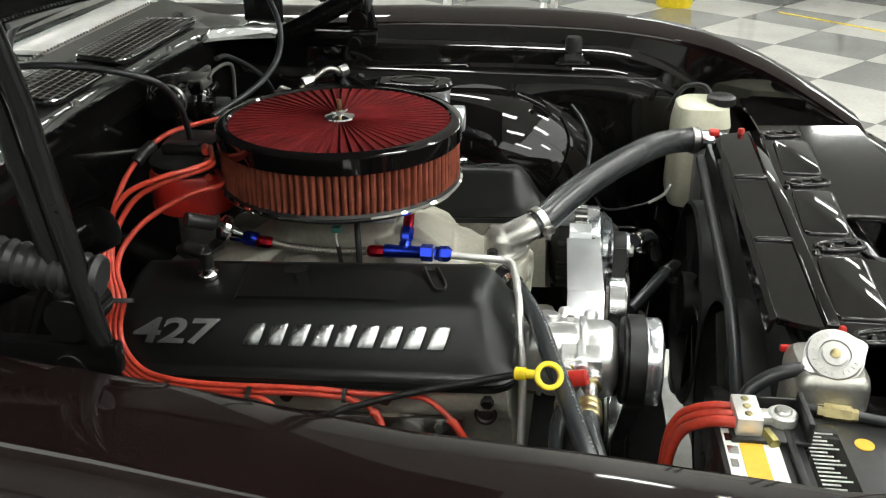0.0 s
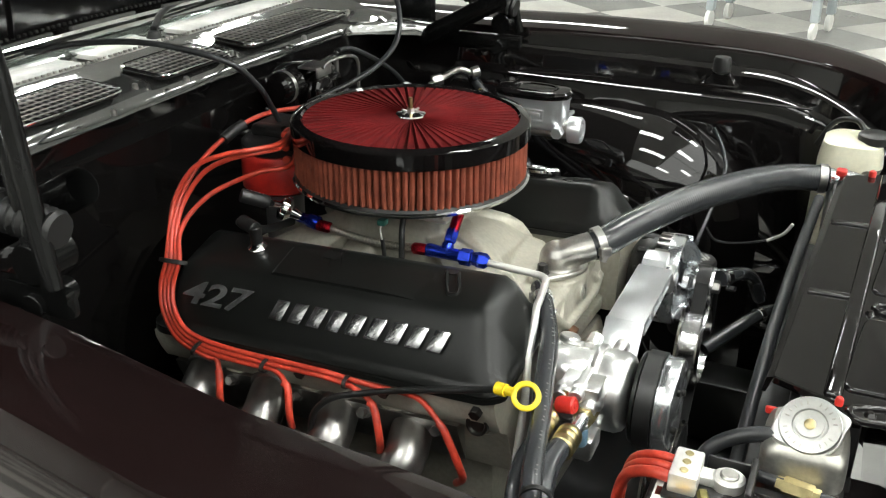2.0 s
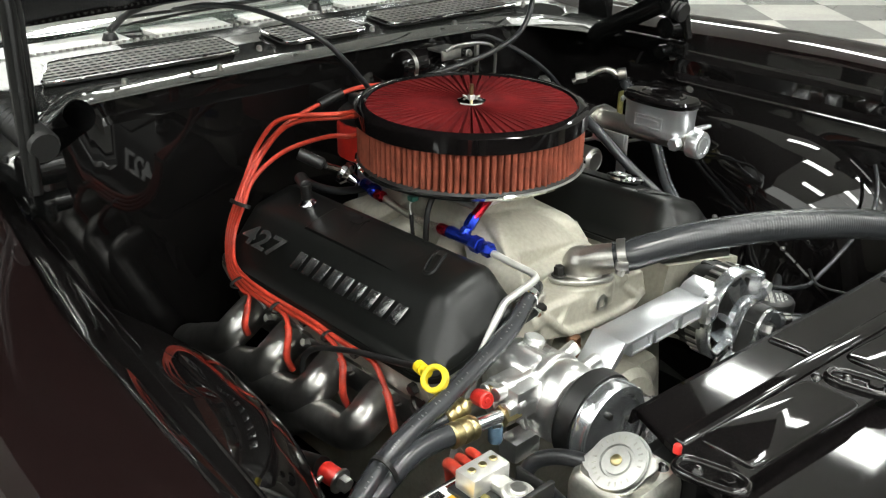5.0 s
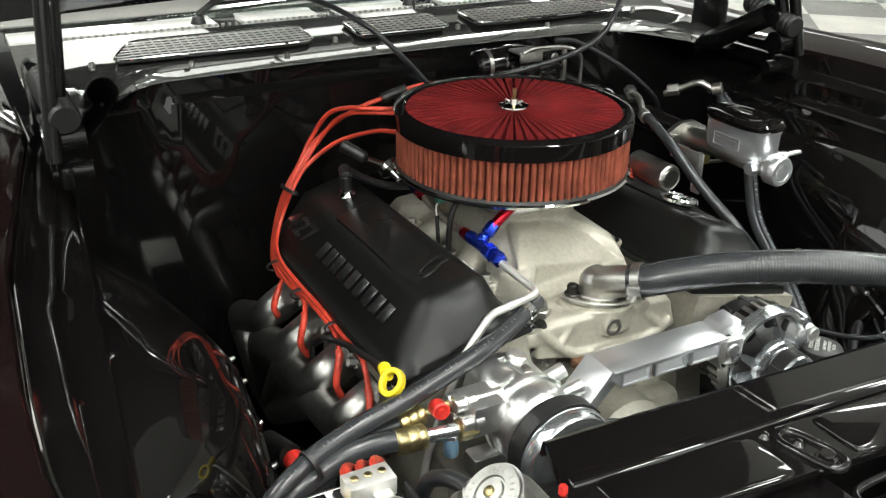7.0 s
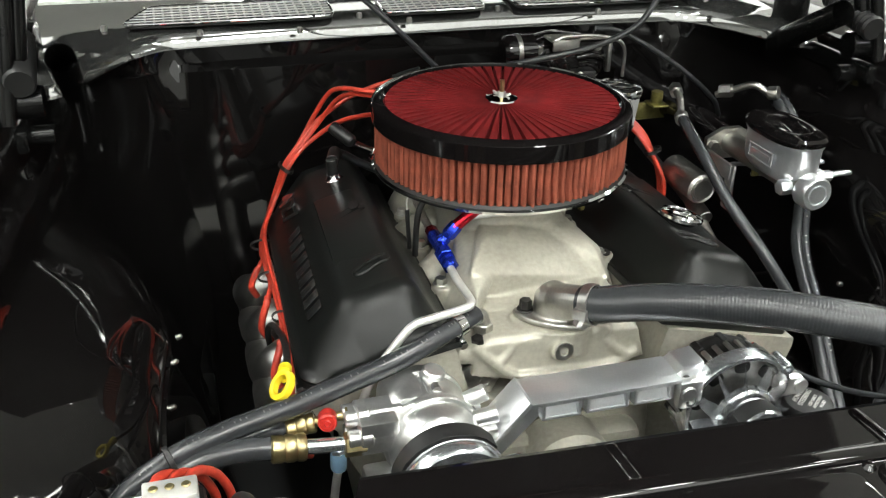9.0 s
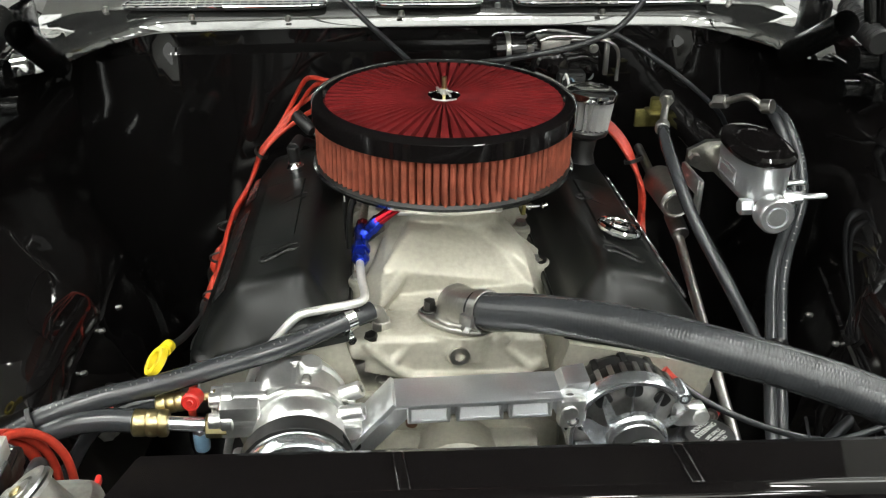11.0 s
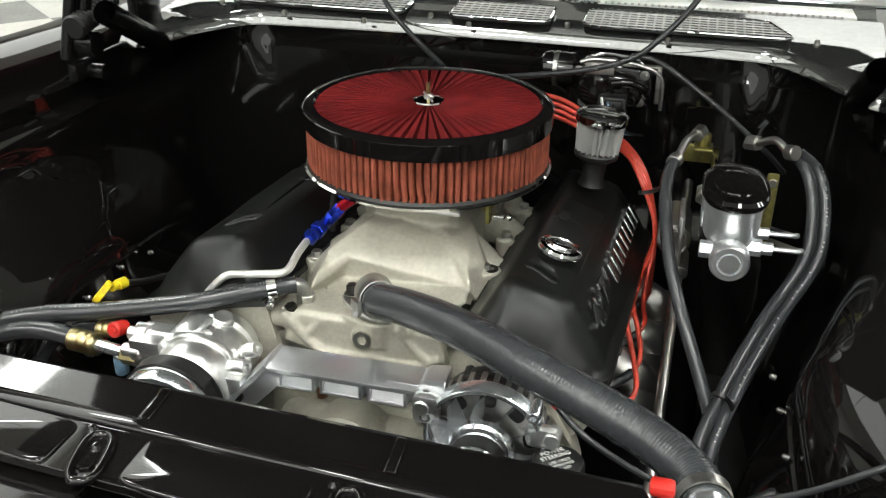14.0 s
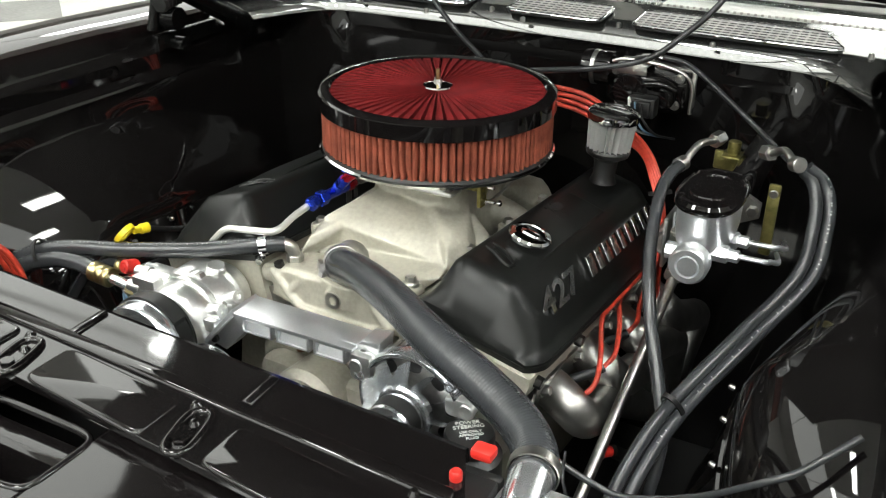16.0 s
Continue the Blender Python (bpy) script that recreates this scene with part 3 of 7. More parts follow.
    hole = [(0.741 + 0.042 * u, -0.0345 + 0.0715 * v, 0.8895) for u, v in oval(1, 1, 40, 6)]
    part("opening_rim", tube(hole + hole[:1], 0.004, 10, 1), M_PAINT, fp)
    part("floor_pan", rbox(-0.6, 0.55, -0.6, 0.64, 0.29, 0.30, 0.002), M_BLACK, car)
    for y in (-0.44, 0.476):
        part("chassis_rail", rbox(-0.6, 0.545, y - 0.045, y + 0.045, 0.301, 0.43, 0.008), M_SATIN, car)
    h = thing("horn", "round black horn with a brass centre in the nose opening", "horn")
    part("shell", lathe([(0.0, 0.0), (0.02, 0.004), (0.045, 0.0), (0.052, -0.006), (0.052, -0.02), (0.03, -0.035), (0, -0.04)], 36, aim((0.775, -0.05, 0.80), (0.1, 0.2, 1))), M_PAINT, h)
    part("centre", lathe([(0.012, 0.004), (0.024, 0.006), (0.026, 0.003), (0.026, 0.0)], 28, aim((0.775, -0.05, 0.80), (0.1, 0.2, 1))), M_BRASS, h)
    part("trumpet", tube([(0.74, -0.06, 0.79), (0.745, -0.03, 0.83), (0.76, 0.0, 0.83), (0.77, 0.015, 0.79)], 0.014, 14), M_PAINT, h)
    part("bracket", rbox(0.735, 0.745, -0.10, 0.0, 0.70, 0.79, 0.003), M_PAINT, h)
    for x in (-2.6, 0.10):
        for sgn in (-1, 1):
            w = part("wheel", lathe([(0, 0.0), (0.17, 0.0), (0.19, 0.03), (0.19, 0.17), (0, 0.17)], 32, aim((x, YC + sgn * 0.60, 0.33), (0, sgn, 0))), M_STEEL, car)
            part("tyre", lathe([(0.19, 0.0), (0.30, -0.01), (0.328, 0.01), (0.33, 0.05), (0.33, 0.13), (0.328, 0.17), (0.30, 0.19), (0.19, 0.18)], 40, aim((x, YC + sgn * 0.60, 0.33), (0, sgn, 0)), close=False), M_RUBBER, w)
    part("radiator_support", join(rbox(0.60, 0.66, -0.62, -0.37, 0.80, 0.86, 0.008), rbox(0.60, 0.66, 0.42, 0.66, 0.80, 0.86, 0.008), rbox(0.70, 0.735, -0.66, 0.70, 0.3, 0.875, 0.01)), M_PAINT, car)
    rows = []
    for j in range(25):
        u = -1 + j / 12
        y = YC + 0.66 * u
        xf_ = 0.93 - 0.10 * abs(u) ** 3
        rows.append([(xf_ - 0.10, y, 0.80), (xf_ - 0.09, y, 0.86), (xf_ - 0.05, y, 0.875), (xf_, y, 0.86), (xf_ + 0.03, y, 0.8), (xf_ + 0.04, y, 0.6)])
    part("nose_panel", sheet(rows, 0.003), M_BODY, car)


front_end()

# ---------------- the engine ----------------
def valve_cover(sgn, dx, label):
    """One tall valve cover. sgn -1: the car's right bank."""
    short = 0.016 if sgn > 0 else 0.0

    def inset(x):
        # rounded corners of the base, seen from above
        d = max(0.0, x - 0.240 + short, -0.224 - x)
        return 0.034 - math.sqrt(max(0.0, 0.034 ** 2 - d * d))

    def ring(x, k):
        # k: 0 full section, 1 drawn in at the ends
        d = 0.021 * min(k, 3.0) / 3.0 * 3.0
        s = min(0.0065 * k, 0.017)
        prof = [(0.124, -0.048), (0.124, -0.042), (0.131, -0.039), (0.139 + s * 0.5, -0.031), (0.163 + s, max(0.011 - d * 0.8, -0.038)), (0.171 + s, 0.0175 - d), (0.182 + s, 0.0185 - d),
                (0.236 - s, 0.004 - d), (0.245 - s, 0.0 - d), (0.252 - s, -0.008 - d * 0.85), (0.283 - s * 0.4, -0.049 - d * 0.25), (0.291 - s * 0.2, -0.066 - d * 0.08), (0.295, -0.073), (0.303, -0.076), (0.303, -0.083)]
        e = inset(x)
        prof = [(a + 0.15 * e if i < 3 else a - e * min(1.0, max(0.0, (i - 8) / 3)), b) for i, (a, b) in enumerate(prof)] if e else prof
        return [en(x + dx, sgn * a, b) for a, b in prof]
    xs = [(-0.254, 3.0), (-0.249, 2.0), (-0.240, 1.1), (-0.227, 0.4), (-0.217, 0.0)] + [(-0.255 + 0.02 * i, 0.0) for i in range(3, 23)] + [(x - short, k) for x, k in ((0.216, 0.0), (0.226, 0.0), (0.236, 0.25), (0.246, 0.8), (0.254, 1.4), (0.260, 1.9), (0.266, 2.5), (0.270, 2.9))]
    vc = thing("valve_cover", label, "valve cover", "pair of valve covers")
    body = part("body", loft([ring(x, k) for x, k in xs]), M_SATIN, vc, angle=50)
    # raised pads and grooves on the top
    for x in (0.160, -0.010):
        loop_ = [(-0.008, 0.184, 0.0172), (-0.004, 0.196, 0.0168), (0.006, 0.216, 0.0105), (0.013, 0.2245, 0.0078), (0.022, 0.2235, 0.008), (0.022, 0.214, 0.011), (0.013, 0.196, 0.0168), (0.008, 0.184, 0.0172)]
        part("hold_down_ridge", tube([en(x + dx + u, sgn * v, w) for u, v, w in loop_], 0.0026, 8), M_SATIN, vc)
        part("hold_down_notch", prism([(0.007 * u, 0.006 * v) for u, v in oval(1, 1, 20, 3)], 0, 0.0012, 0, EN @ Matrix.Translation((x + dx, sgn * 0.1855, 0.0172)) @ pose(0, 0, 0, -sgn * 6)), M_BLACK, vc)
    def pad(x, k):
        return [en(x + dx, sgn * a, b - 0.0035 * k) for a, b in ((0.189, 0.0165), (0.190, 0.0195), (0.2, 0.0178), (0.234, 0.0075), (0.243, 0.0045), (0.2435, 0.0005))]
    part("raised_pad", loft([pad(x, k) for x, k in ((-0.079, 1.0), (-0.077, 0.3), (-0.073, 0.0), (0.07, 0.0), (0.11, 0.35), (0.14, 1.1))]), M_SATIN, vc, angle=60)
    part("notch", prism([(0.014 * u, 0.007 * v) for u, v in oval(1, 1, 20, 3)], 0, 0.001, 0, EN @ Matrix.Translation((dx - 0.012, sgn * 0.197, 0.0188)) @ pose(0, 0, 0, -sgn * 16)), M_BLACK, vc)
    part("flange", loft([[en(x + dx, sgn * a, b) for a, b in ((0.119 + 0.1 * inset(x), -0.051), (0.121 + 0.1 * inset(x), -0.044), (0.304 - inset(x), -0.079), (0.304 - inset(x), -0.086))] for x in (-0.256, -0.252, -0.244, -0.234, -0.224, 0.240 - short, 0.250 - short, 0.260 - short, 0.267 - short, 0.271 - short)]), M_SATIN, vc)
    # badge: the number and the maker's word as plain slanted bars
    face = Vector((0, sgn * 0.034, -0.044)).normalized()
    nrm = Vector((0, sgn * 0.044, 0.034)).normalized()
    along = Vector((1, 0, 0)) if sgn < 0 else Vector((-1, 0, 0))
    rot = Matrix((along, -face, nrm)).transposed().to_4x4()
    mid = -0.150 if sgn < 0 else 0.138
    m = EN @ Matrix.Translation((mid + dx, sgn * 0.2745, -0.0312)) @ rot @ Matrix(((1, 0.3, 0, 0), (0, 1, 0, 0), (0, 0, 1, 0), (0, 0, 0, 1))) @ Matrix.Diagonal((1.62, 1, 1, 1))
    part("number", lettering("427", 0.043, 0.0012, m, 0.0011), M_BADGE, vc, "brushed silver raised number")
    for k in range(9):
        x = (-0.046 + 0.0285 * k) if sgn < 0 else (0.036 - 0.0285 * k)
        m = EN @ Matrix.Translation((x + dx, sgn * 0.2745, -0.0312)) @ rot
        h, w, s = 0.0135, 0.0098, 0.004
        b = prism([(-w - s, -h), (w - s, -h), (w + s, h), (-w + s, h)], -0.001, 0.0016, 0.0004, m)
        part("badge_bar", b, M_BADGE, vc, "brushed silver raised bar")
    return vc


valve_cover(-1, 0.0, "satin black valve cover with silver badge beside red wires")
valve_cover(1, 0.02, "satin black valve cover with silver badge and chrome cap")


def cylinder_head(sgn, dx):
    h = thing("cylinder_head", "silver painted cast iron cylinder head below a valve cover", "cylinder head", "pair of cylinder heads")
    sec = [(0.126, -0.054), (0.296, -0.088), (0.296, -0.098), (0.289, -0.118), (0.281, -0.134), (0.262, -0.148), (0.250, -0.19), (0.235, -0.22), (0.10, -0.15)]
    part("casting", loft([[en(x + dx, sgn * a, b) for a, b in sec] for x in (-0.250, -0.240, 0.0, 0.25, 0.262)]), M_CAST, h, angle=30)
    for k in range(4):
        x = -0.19 + 0.123 * k + dx
        part("plug_boss", lathe([(0.022, -0.02), (0.019, 0.004), (0.012, 0.008), (0, 0.008)], 18, EN @ aim((x + 0.055, sgn * 0.268, -0.128), (0, sgn, 0.5))), M_CAST, h)
        part("bolt", hexa(en(x + 0.06, sgn * 0.292, -0.100), EN.to_3x3() @ Vector((0, sgn, -0.2)), 0.008, 0.012), M_DARKSTEEL, h)
    part("core_plug", lathe([(0, 0.002), (0.009, 0.0015), (0.011, 0.004), (0.014, 0.004), (0.014, -0.004)], 20, EN @ aim((0.235 + dx, sgn * 0.286, -0.125), (0, sgn, 0.15)), close=False), M_DARKSTEEL, h)


cylinder_head(-1, 0.0)
cylinder_head(1, 0.02)


def engine_block():
    b = thing("engine_block", "silver painted engine block between the heads", "engine block")
    part("block", loft([[en(x, a, c) for a, c in ((-0.20, -0.17), (-0.10, -0.085), (0.10, -0.085), (0.20, -0.17), (0.22, -0.42), (-0.22, -0.42))] for x in (-0.28, 0.215)]), M_CAST, b, angle=30)
    part("timing_cover", rbox(0.21, 0.262, -0.13, 0.13, -0.36, -0.165, 0.02, m=EN), M_CAST, b)
    part("water_pump", join(cyl(en(0.262, 0, -0.21), EN.to_3x3() @ Vector((1, 0, 0)), 0.055, 0.07, 0.01), rbox(0.255, 0.30, -0.10, 0.10, -0.225, -0.175, 0.015, m=EN)), M_CAST, b)
    part("copper_bolt", join(hexa((0.272, -0.063, 0.762), (0.1, 0, 1), 0.0095, 0.010), cyl((0.272, -0.063, 0.71), (0.1, 0, 1), 0.007, 0.052)), M_COPPER, b, "brown copper coloured bolt")
    part("bell_housing", lathe([(0.18, 0), (0.21, -0.06), (0.2, -0.09)], 32, aim(en(-0.3, 0, -0.25), (-1, 0, 0))), M_CAST, b)


engine_block()


def intake_manifold():
    im = thing("intake_manifold", "cream silver painted cast intake manifold with open plenum", "intake manifold")
    lumps = []
    # valley floor with raised runners to both heads
    lumps.append(loft([[en(x, a, c) for a, c in ((-0.15, -0.15), (-0.146, -0.100), (-0.132, -0.099), (-0.116, -0.128), (0, -0.138), (0.116, -0.128), (0.132, -0.099), (0.146, -0.100), (0.15, -0.15))] for x in (-0.26, 0.262)]))
    lumps.append(loft([[(x, y, z) for x, y in oval(rx, ry, 24, 4)] for rx, ry, z in ((0.104, 0.078, 0.78), (0.102, 0.078, 0.835), (0.096, 0.078, 0.864), (0.088, 0.074, 0.880), (0.088, 0.073, 0.894))]))
    for sgn in (-1, 1):
        for x, bow in ((-0.185, 1), (-0.06, 0), (0.06, 0), (0.188 if sgn < 0 else 0.136, 1)):
            if bow:
                q = x / 0.188
                pts = [(0.05 * q, sgn * 0.01, 0.884), (0.100 * q, sgn * 0.01, 0.882), (0.06 * q, sgn * 0.076, 0.870), (0.05 * q, sgn * 0.02, 0.80), (0.125 * q, sgn * 0.046, 0.876), (0.168 * q, sgn * 0.090, 0.856), (0.198 * q, sgn * 0.092, 0.846), (0.150 * q, sgn * 0.106, 0.846), (0.150 * q, sgn * 0.128, 0.80), (0.212 * q, sgn * 0.112, 0.80), (0.216 * q, sgn * 0.098, 0.826)]
                hull = bmesh.new()
                for p in pts:
                    hull.verts.new(p if x > 0 else (p[0], p[1], p[2] - 0.1 * abs(p[0])))
                bmesh.ops.convex_hull(hull, input=hull.verts)
                bmesh.ops.delete(hull, geom=[v for v in hull.verts if not v.link_faces], context="VERTS")
                lumps.append(hull)
            else:
                path = [(0.5 * x, sgn * 0.03, 0.840), (0.75 * x, sgn * 0.070, 0.828), (x, sgn * 0.106, 0.808), (x, sgn * 0.140, 0.780)]
                lumps.append(tube(path, lambda u: 0.026 - 0.004 * u, 20, 6))
        for x in (-0.14, -0.02, 0.10) if sgn > 0 else (-0.103, 0.017, 0.137):
            lumps.append(cyl(en(x, sgn * 0.112, -0.10), (0, 0, 1), 0.0135, 0.064))
    for s in (-1, 1):
        bm = bmesh.new()
        for p in ((0.100, 0, 0.836), (0.14, -0.095, 0.828), (0.14, 0.095, 0.828), (0.175, -0.100, 0.818), (0.175, 0.100, 0.818), (0.205, -0.062, 0.818), (0.205, 0.062, 0.818), (0.215, 0, 0.812), (0.05, -0.07, 0.80), (0.05, 0.07, 0.80), (0.2, -0.06, 0.785), (0.2, 0.06, 0.785)):
            bm.verts.new((s * p[0], p[1], p[2] - (0.012 if s < 0 else 0.0)))
        bmesh.ops.convex_hull(bm, input=bm.verts)
        bmesh.ops.delete(bm, geom=[v for v in bm.verts if not v.link_faces], context="VERTS")
        lumps.append(bm)
    web = bmesh.new()
    for p in ((0.07, -0.05, 0.884), (0.07, 0.05, 0.874), (0.098, 0, 0.866), (0.115, -0.055, 0.884), (0.168, -0.092, 0.862), (0.118, 0.085, 0.850), (0.165, -0.055, 0.826), (0.150, 0.10, 0.824), (0.07, -0.05, 0.80), (0.07, 0.05, 0.80), (0.16, -0.07, 0.80), (0.15, 0.10, 0.80), (0.150, 0.02, 0.826)):
        web.verts.new(p)
    bmesh.ops.convex_hull(web, input=web.verts)
    bmesh.ops.delete(web, geom=[v for v in web.verts if not v.link_faces], context="VERTS")
    lumps.append(web)
    lumps.append(cyl((0.104, 0.114, 0.790), (0, 0, 1), 0.0155, 0.042))
    # front water crossing and thermostat seat
    lumps.append(rbox(0.19, 0.256, -0.09, 0.10, -0.095, -0.054, 0.006, m=EN))
    lumps.append(loft([[(x, y, z) for x, y in [(0.234 + 0.034 * u + 0.012 * v, -0.012 + 0.046 * v) for u, v in oval(1, 1, 20, 2.2)]] for z in (0.79, 0.825)]))
    lumps.append(cyl((0.255, -0.008, 0.802), (1, 0, 0.05), 0.0155, 0.0155))
    lumps.append(loft([[en(x, a, c) for a, c in ((-0.105, -0.10), (-0.05, -0.112), (0.06, -0.112), (0.11, -0.10), (0.10, -0.06), (-0.10, -0.06))] for x in (0.243, 0.259)]))
    lumps.append(rbox(0.195, 0.262, -0.125, -0.08, -0.085, -0.058, 0.01, m=EN))
    for pts, r in (([(0.259, -0.105, -0.06), (0.262, -0.06, -0.100), (0.262, -0.03, -0.106), (0.262, 0.06, -0.106), (0.260, 0.1, -0.09)], 0.006), ([(0.254, 0.05, -0.065), (0.260, 0.085, -0.095)], 0.006), ([(0.254, -0.05, -0.062), (0.260, -0.075, -0.09)], 0.006), ([(0.20, 0.09, -0.056), (0.262, 0.055, -0.058)], 0.008)):
        lumps.append(tube([en(*p) for p in pts], r, 10))
    cast(part("casting", join(*lumps), M_CAST, im), 0.0020, 8)
    part("plug", join(lathe([(0.0055, -0.004), (0.006, 0.001), (0.0115, 0.001), (0.012, -0.004)], 20, aim((0.2715, -0.008, 0.8025), (1, 0, 0.05)), close=False)), M_CASTALU, im)
    # black disc painted in for the shaded hole of the front plug
    part("socket_shade", cyl((0.2685, -0.008, 0.8024), (1, 0, 0.05), 0.0058, 0.0015), M_BLACK, im)
    part("plug", join(lathe([(0.0055, -0.004), (0.006, 0.001), (0.011, 0.001), (0.0115, -0.004)], 20, aim((0.104, 0.114, 0.8325), (0, 0, 1)), close=False), hexa((0.104, 0.114, 0.8305), (0, 0, 1), 0.006, 0.001)), M_DARKSTEEL, im)
    part("bolt", join(hexa((0.213, 0.076, 0.824), (0, 0, 1), 0.0075, 0.010), cyl((0.213, 0.076, 0.818), (0, 0, 1), 0.0115, 0.008)), M_CASTALU, im)
    for x, y in ((0.206, -0.094), (0.249, -0.095)):
        part("bolt", hexa(en(x, y, -0.066), (0.2, -0.2, 1), 0.008, 0.014), M_DARKSTEEL, im)
    for sgn in (-1, 1):
        for x in (-0.14, -0.02, 0.10) if sgn > 0 else (-0.103, 0.017, 0.137):
            part("bolt", join(hexa(en(x, sgn * 0.112, -0.037), (0, 0, 1), 0.0075, 0.009), cyl(en(x, sgn * 0.112, -0.037), (0, 0, 1), 0.0105, 0.002)), M_CASTALU, im)


intake_manifold()


def heater_elbow():
    e = thing("hose_elbow", "dull cast heater hose elbow screwed in the intake", "hose fitting", "bright hose ends")
    part("body", tube([(0.246, -0.122, 0.8465), (0.238, -0.108, 0.8465), (0.233, -0.099, 0.842), (0.231, -0.095, 0.830)], 0.0088, 16), M_CASTALU, e)
    part("thread", hexa((0.231, -0.095, 0.820), (0, 0, 1), 0.012, 0.012), M_CASTALU, e)


heater_elbow()


def thermostat_housing():
    t = thing("thermostat_housing", "bare cast aluminium thermostat outlet bolted on the intake", "thermostat housing")
    fl = [(0.236 + 0.026 * u + 0.020 * v, -0.012 + 0.040 * v) for u, v in oval(1, 1, 32, 1.9)]
    neck = tube([(0.230, -0.006, 0.846), (0.250, 0.000, 0.856), (0.270, 0.010, 0.864), (0.290, 0.022, 0.870)], lambda u: 0.0225 - 0.0035 * u, 20)
    cast(part("casting", join(prism(fl, 0.825, 0.833, 0.002), neck, lathe([(0, 0.0245), (0.010, 0.0225), (0.018, 0.0165), (0.0235, 0.007), (0.0245, 0), (0.025, -0.018), (0, -0.018)], 24, Matrix.Translation((0.228, -0.006, 0.846)))), M_CASTALU, t), 0.0018, 3)
    part("bolt", join(hexa((0.218, -0.038, 0.835), (0, 0, 1), 0.0075, 0.012), cyl((0.218, -0.038, 0.833), (0, 0, 1), 0.0105, 0.0025)), M_DARKSTEEL, t)
    part("bolt", hexa((0.252, 0.020, 0.833), (0, 0, 1), 0.0075, 0.008), M_DARKSTEEL, t)


thermostat_housing()


def air_cleaner():
    ac = thing("air_cleaner", "round open air cleaner with red oiled filter and black rim", "air cleaner")
    part("lid_ring", lathe([(0.152, 1.0195), (0.155, 1.0225), (0.166, 1.0215), (0.170, 1.018), (0.170, 0.997), (0.168, 0.996), (0.167, 1.012), (0.152, 1.014), (0.152, 1.0195)], 96, close=False), M_PAINT, ac)
    # pleated top: broad ridges with narrow folds running to the middle
    n = 62
    bm = bmesh.new()
    rings = []
    rng = random.Random(5)
    wob = [rng.uniform(-0.12, 0.12) for _ in range(n)]
    for r, z, dp, wd in ((0.018, 1.0205, 0.003, 0.34), (0.035, 1.0208, 0.006, 0.30), (0.06, 1.021, 0.010, 0.25), (0.10, 1.021, 0.012, 0.21), (0.148, 1.0205, 0.012, 0.19), (0.153, 1.020, 0.008, 0.15)):
        ring_ = []
        for k in range(n):
            for f, drop in ((0.0, 0.0012), (0.5 - wd * 0.9, 0.0), (0.5 + wob[k] * 0.5, dp), (0.5 + wd * 0.9, 0.0006)):
                q = 2 * math.pi * (k + f) / n
                ring_.append(bm.verts.new((r * math.cos(q), r * math.sin(q), z - drop)))
        rings.append(ring_)
    for a, b in zip(rings, rings[1:]):
        for k in range(4 * n):
            j = (k + 1) % (4 * n)
            bm.faces.new((a[k], a[j], b[j], b[k]))
    part("pleated_top", bm, M_COTTONTOP, ac, "dark red pleated cotton top", angle=25)
    # pleated side: broad ridges with narrow deep folds
    rng = random.Random(3)
    n = 106
    bm = bmesh.new()
    rings = []
    wob = [rng.uniform(-0.006, 0.006) for _ in range(n)]
    dep = [rng.uniform(0.0, 0.0012) for _ in range(n)]
    for z, sh in ((0.938, 1.0), (0.946, 0.8), (0.953, 0.35), (0.965, 0.0), (0.999, 0.0)):
        ring_ = []
        for k in range(n):
            w = wob[k] * (0.5 + sh)
            if k < 5 and sh in (0.8, 0.35):
                w += 0.02 * sh
            for f, r in ((0.0, 0.1640), (0.14, 0.1662 - dep[k]), (0.34, 0.1670 - dep[k]), (0.54, 0.1662 - dep[k]), (0.68, 0.1640), (0.84, 0.1545)):
                a = 2 * math.pi * (k + f) / n + w
                ring_.append(bm.verts.new((r * math.cos(a), r * math.sin(a), z)))
        rings.append(ring_)
    for a, b in zip(rings, rings[1:]):
        for k in range(6 * n):
            j = (k + 1) % (6 * n)
            bm.faces.new((a[k], a[j], b[j], b[k]))
    part("pleated_element", bm, M_COTTON, ac, "orange red pleated cotton filter element", angle=30)
    part("lower_seal", lathe([(0.150, 0.936), (0.166, 0.935), (0.168, 0.938), (0.166, 0.942), (0.155, 0.942), (0.150, 0.936)], 96, close=False), M_BLACK, ac)
    part("base_pan", lathe([(0.06, 0.912), (0.10, 0.914), (0.14, 0.924), (0.160, 0.929), (0.169, 0.932), (0.171, 0.936), (0.168, 0.938), (0.14, 0.934), (0.06, 0.93)], 96), M_CHROME, ac, "bright chrome base pan")
    part("centre_plate", lathe([(0, 1.0255), (0.012, 1.0255), (0.017, 1.0235), (0.021, 1.0225), (0.0215, 1.0205), (0.02, 1.0195)], 40), M_CHROME, ac)
    part("wing_nut", join(hexa((0, 0, 1.0255), (0, 0, 1), 0.006, 0.005), cyl((0.004, 0.004, 1.0265), (1, 1, 0.6), 0.0018, 0.008), cyl((-0.004, -0.004, 1.0265), (-1, -1, 0.6), 0.0018, 0.008)), M_STEEL, ac)
    part("stud", tube([(0, 0, 1.0), (0, 0, 1.046)], 0.0032, 10, smooth=False), M_BRASS, ac, "threaded brass stud")


air_cleaner()


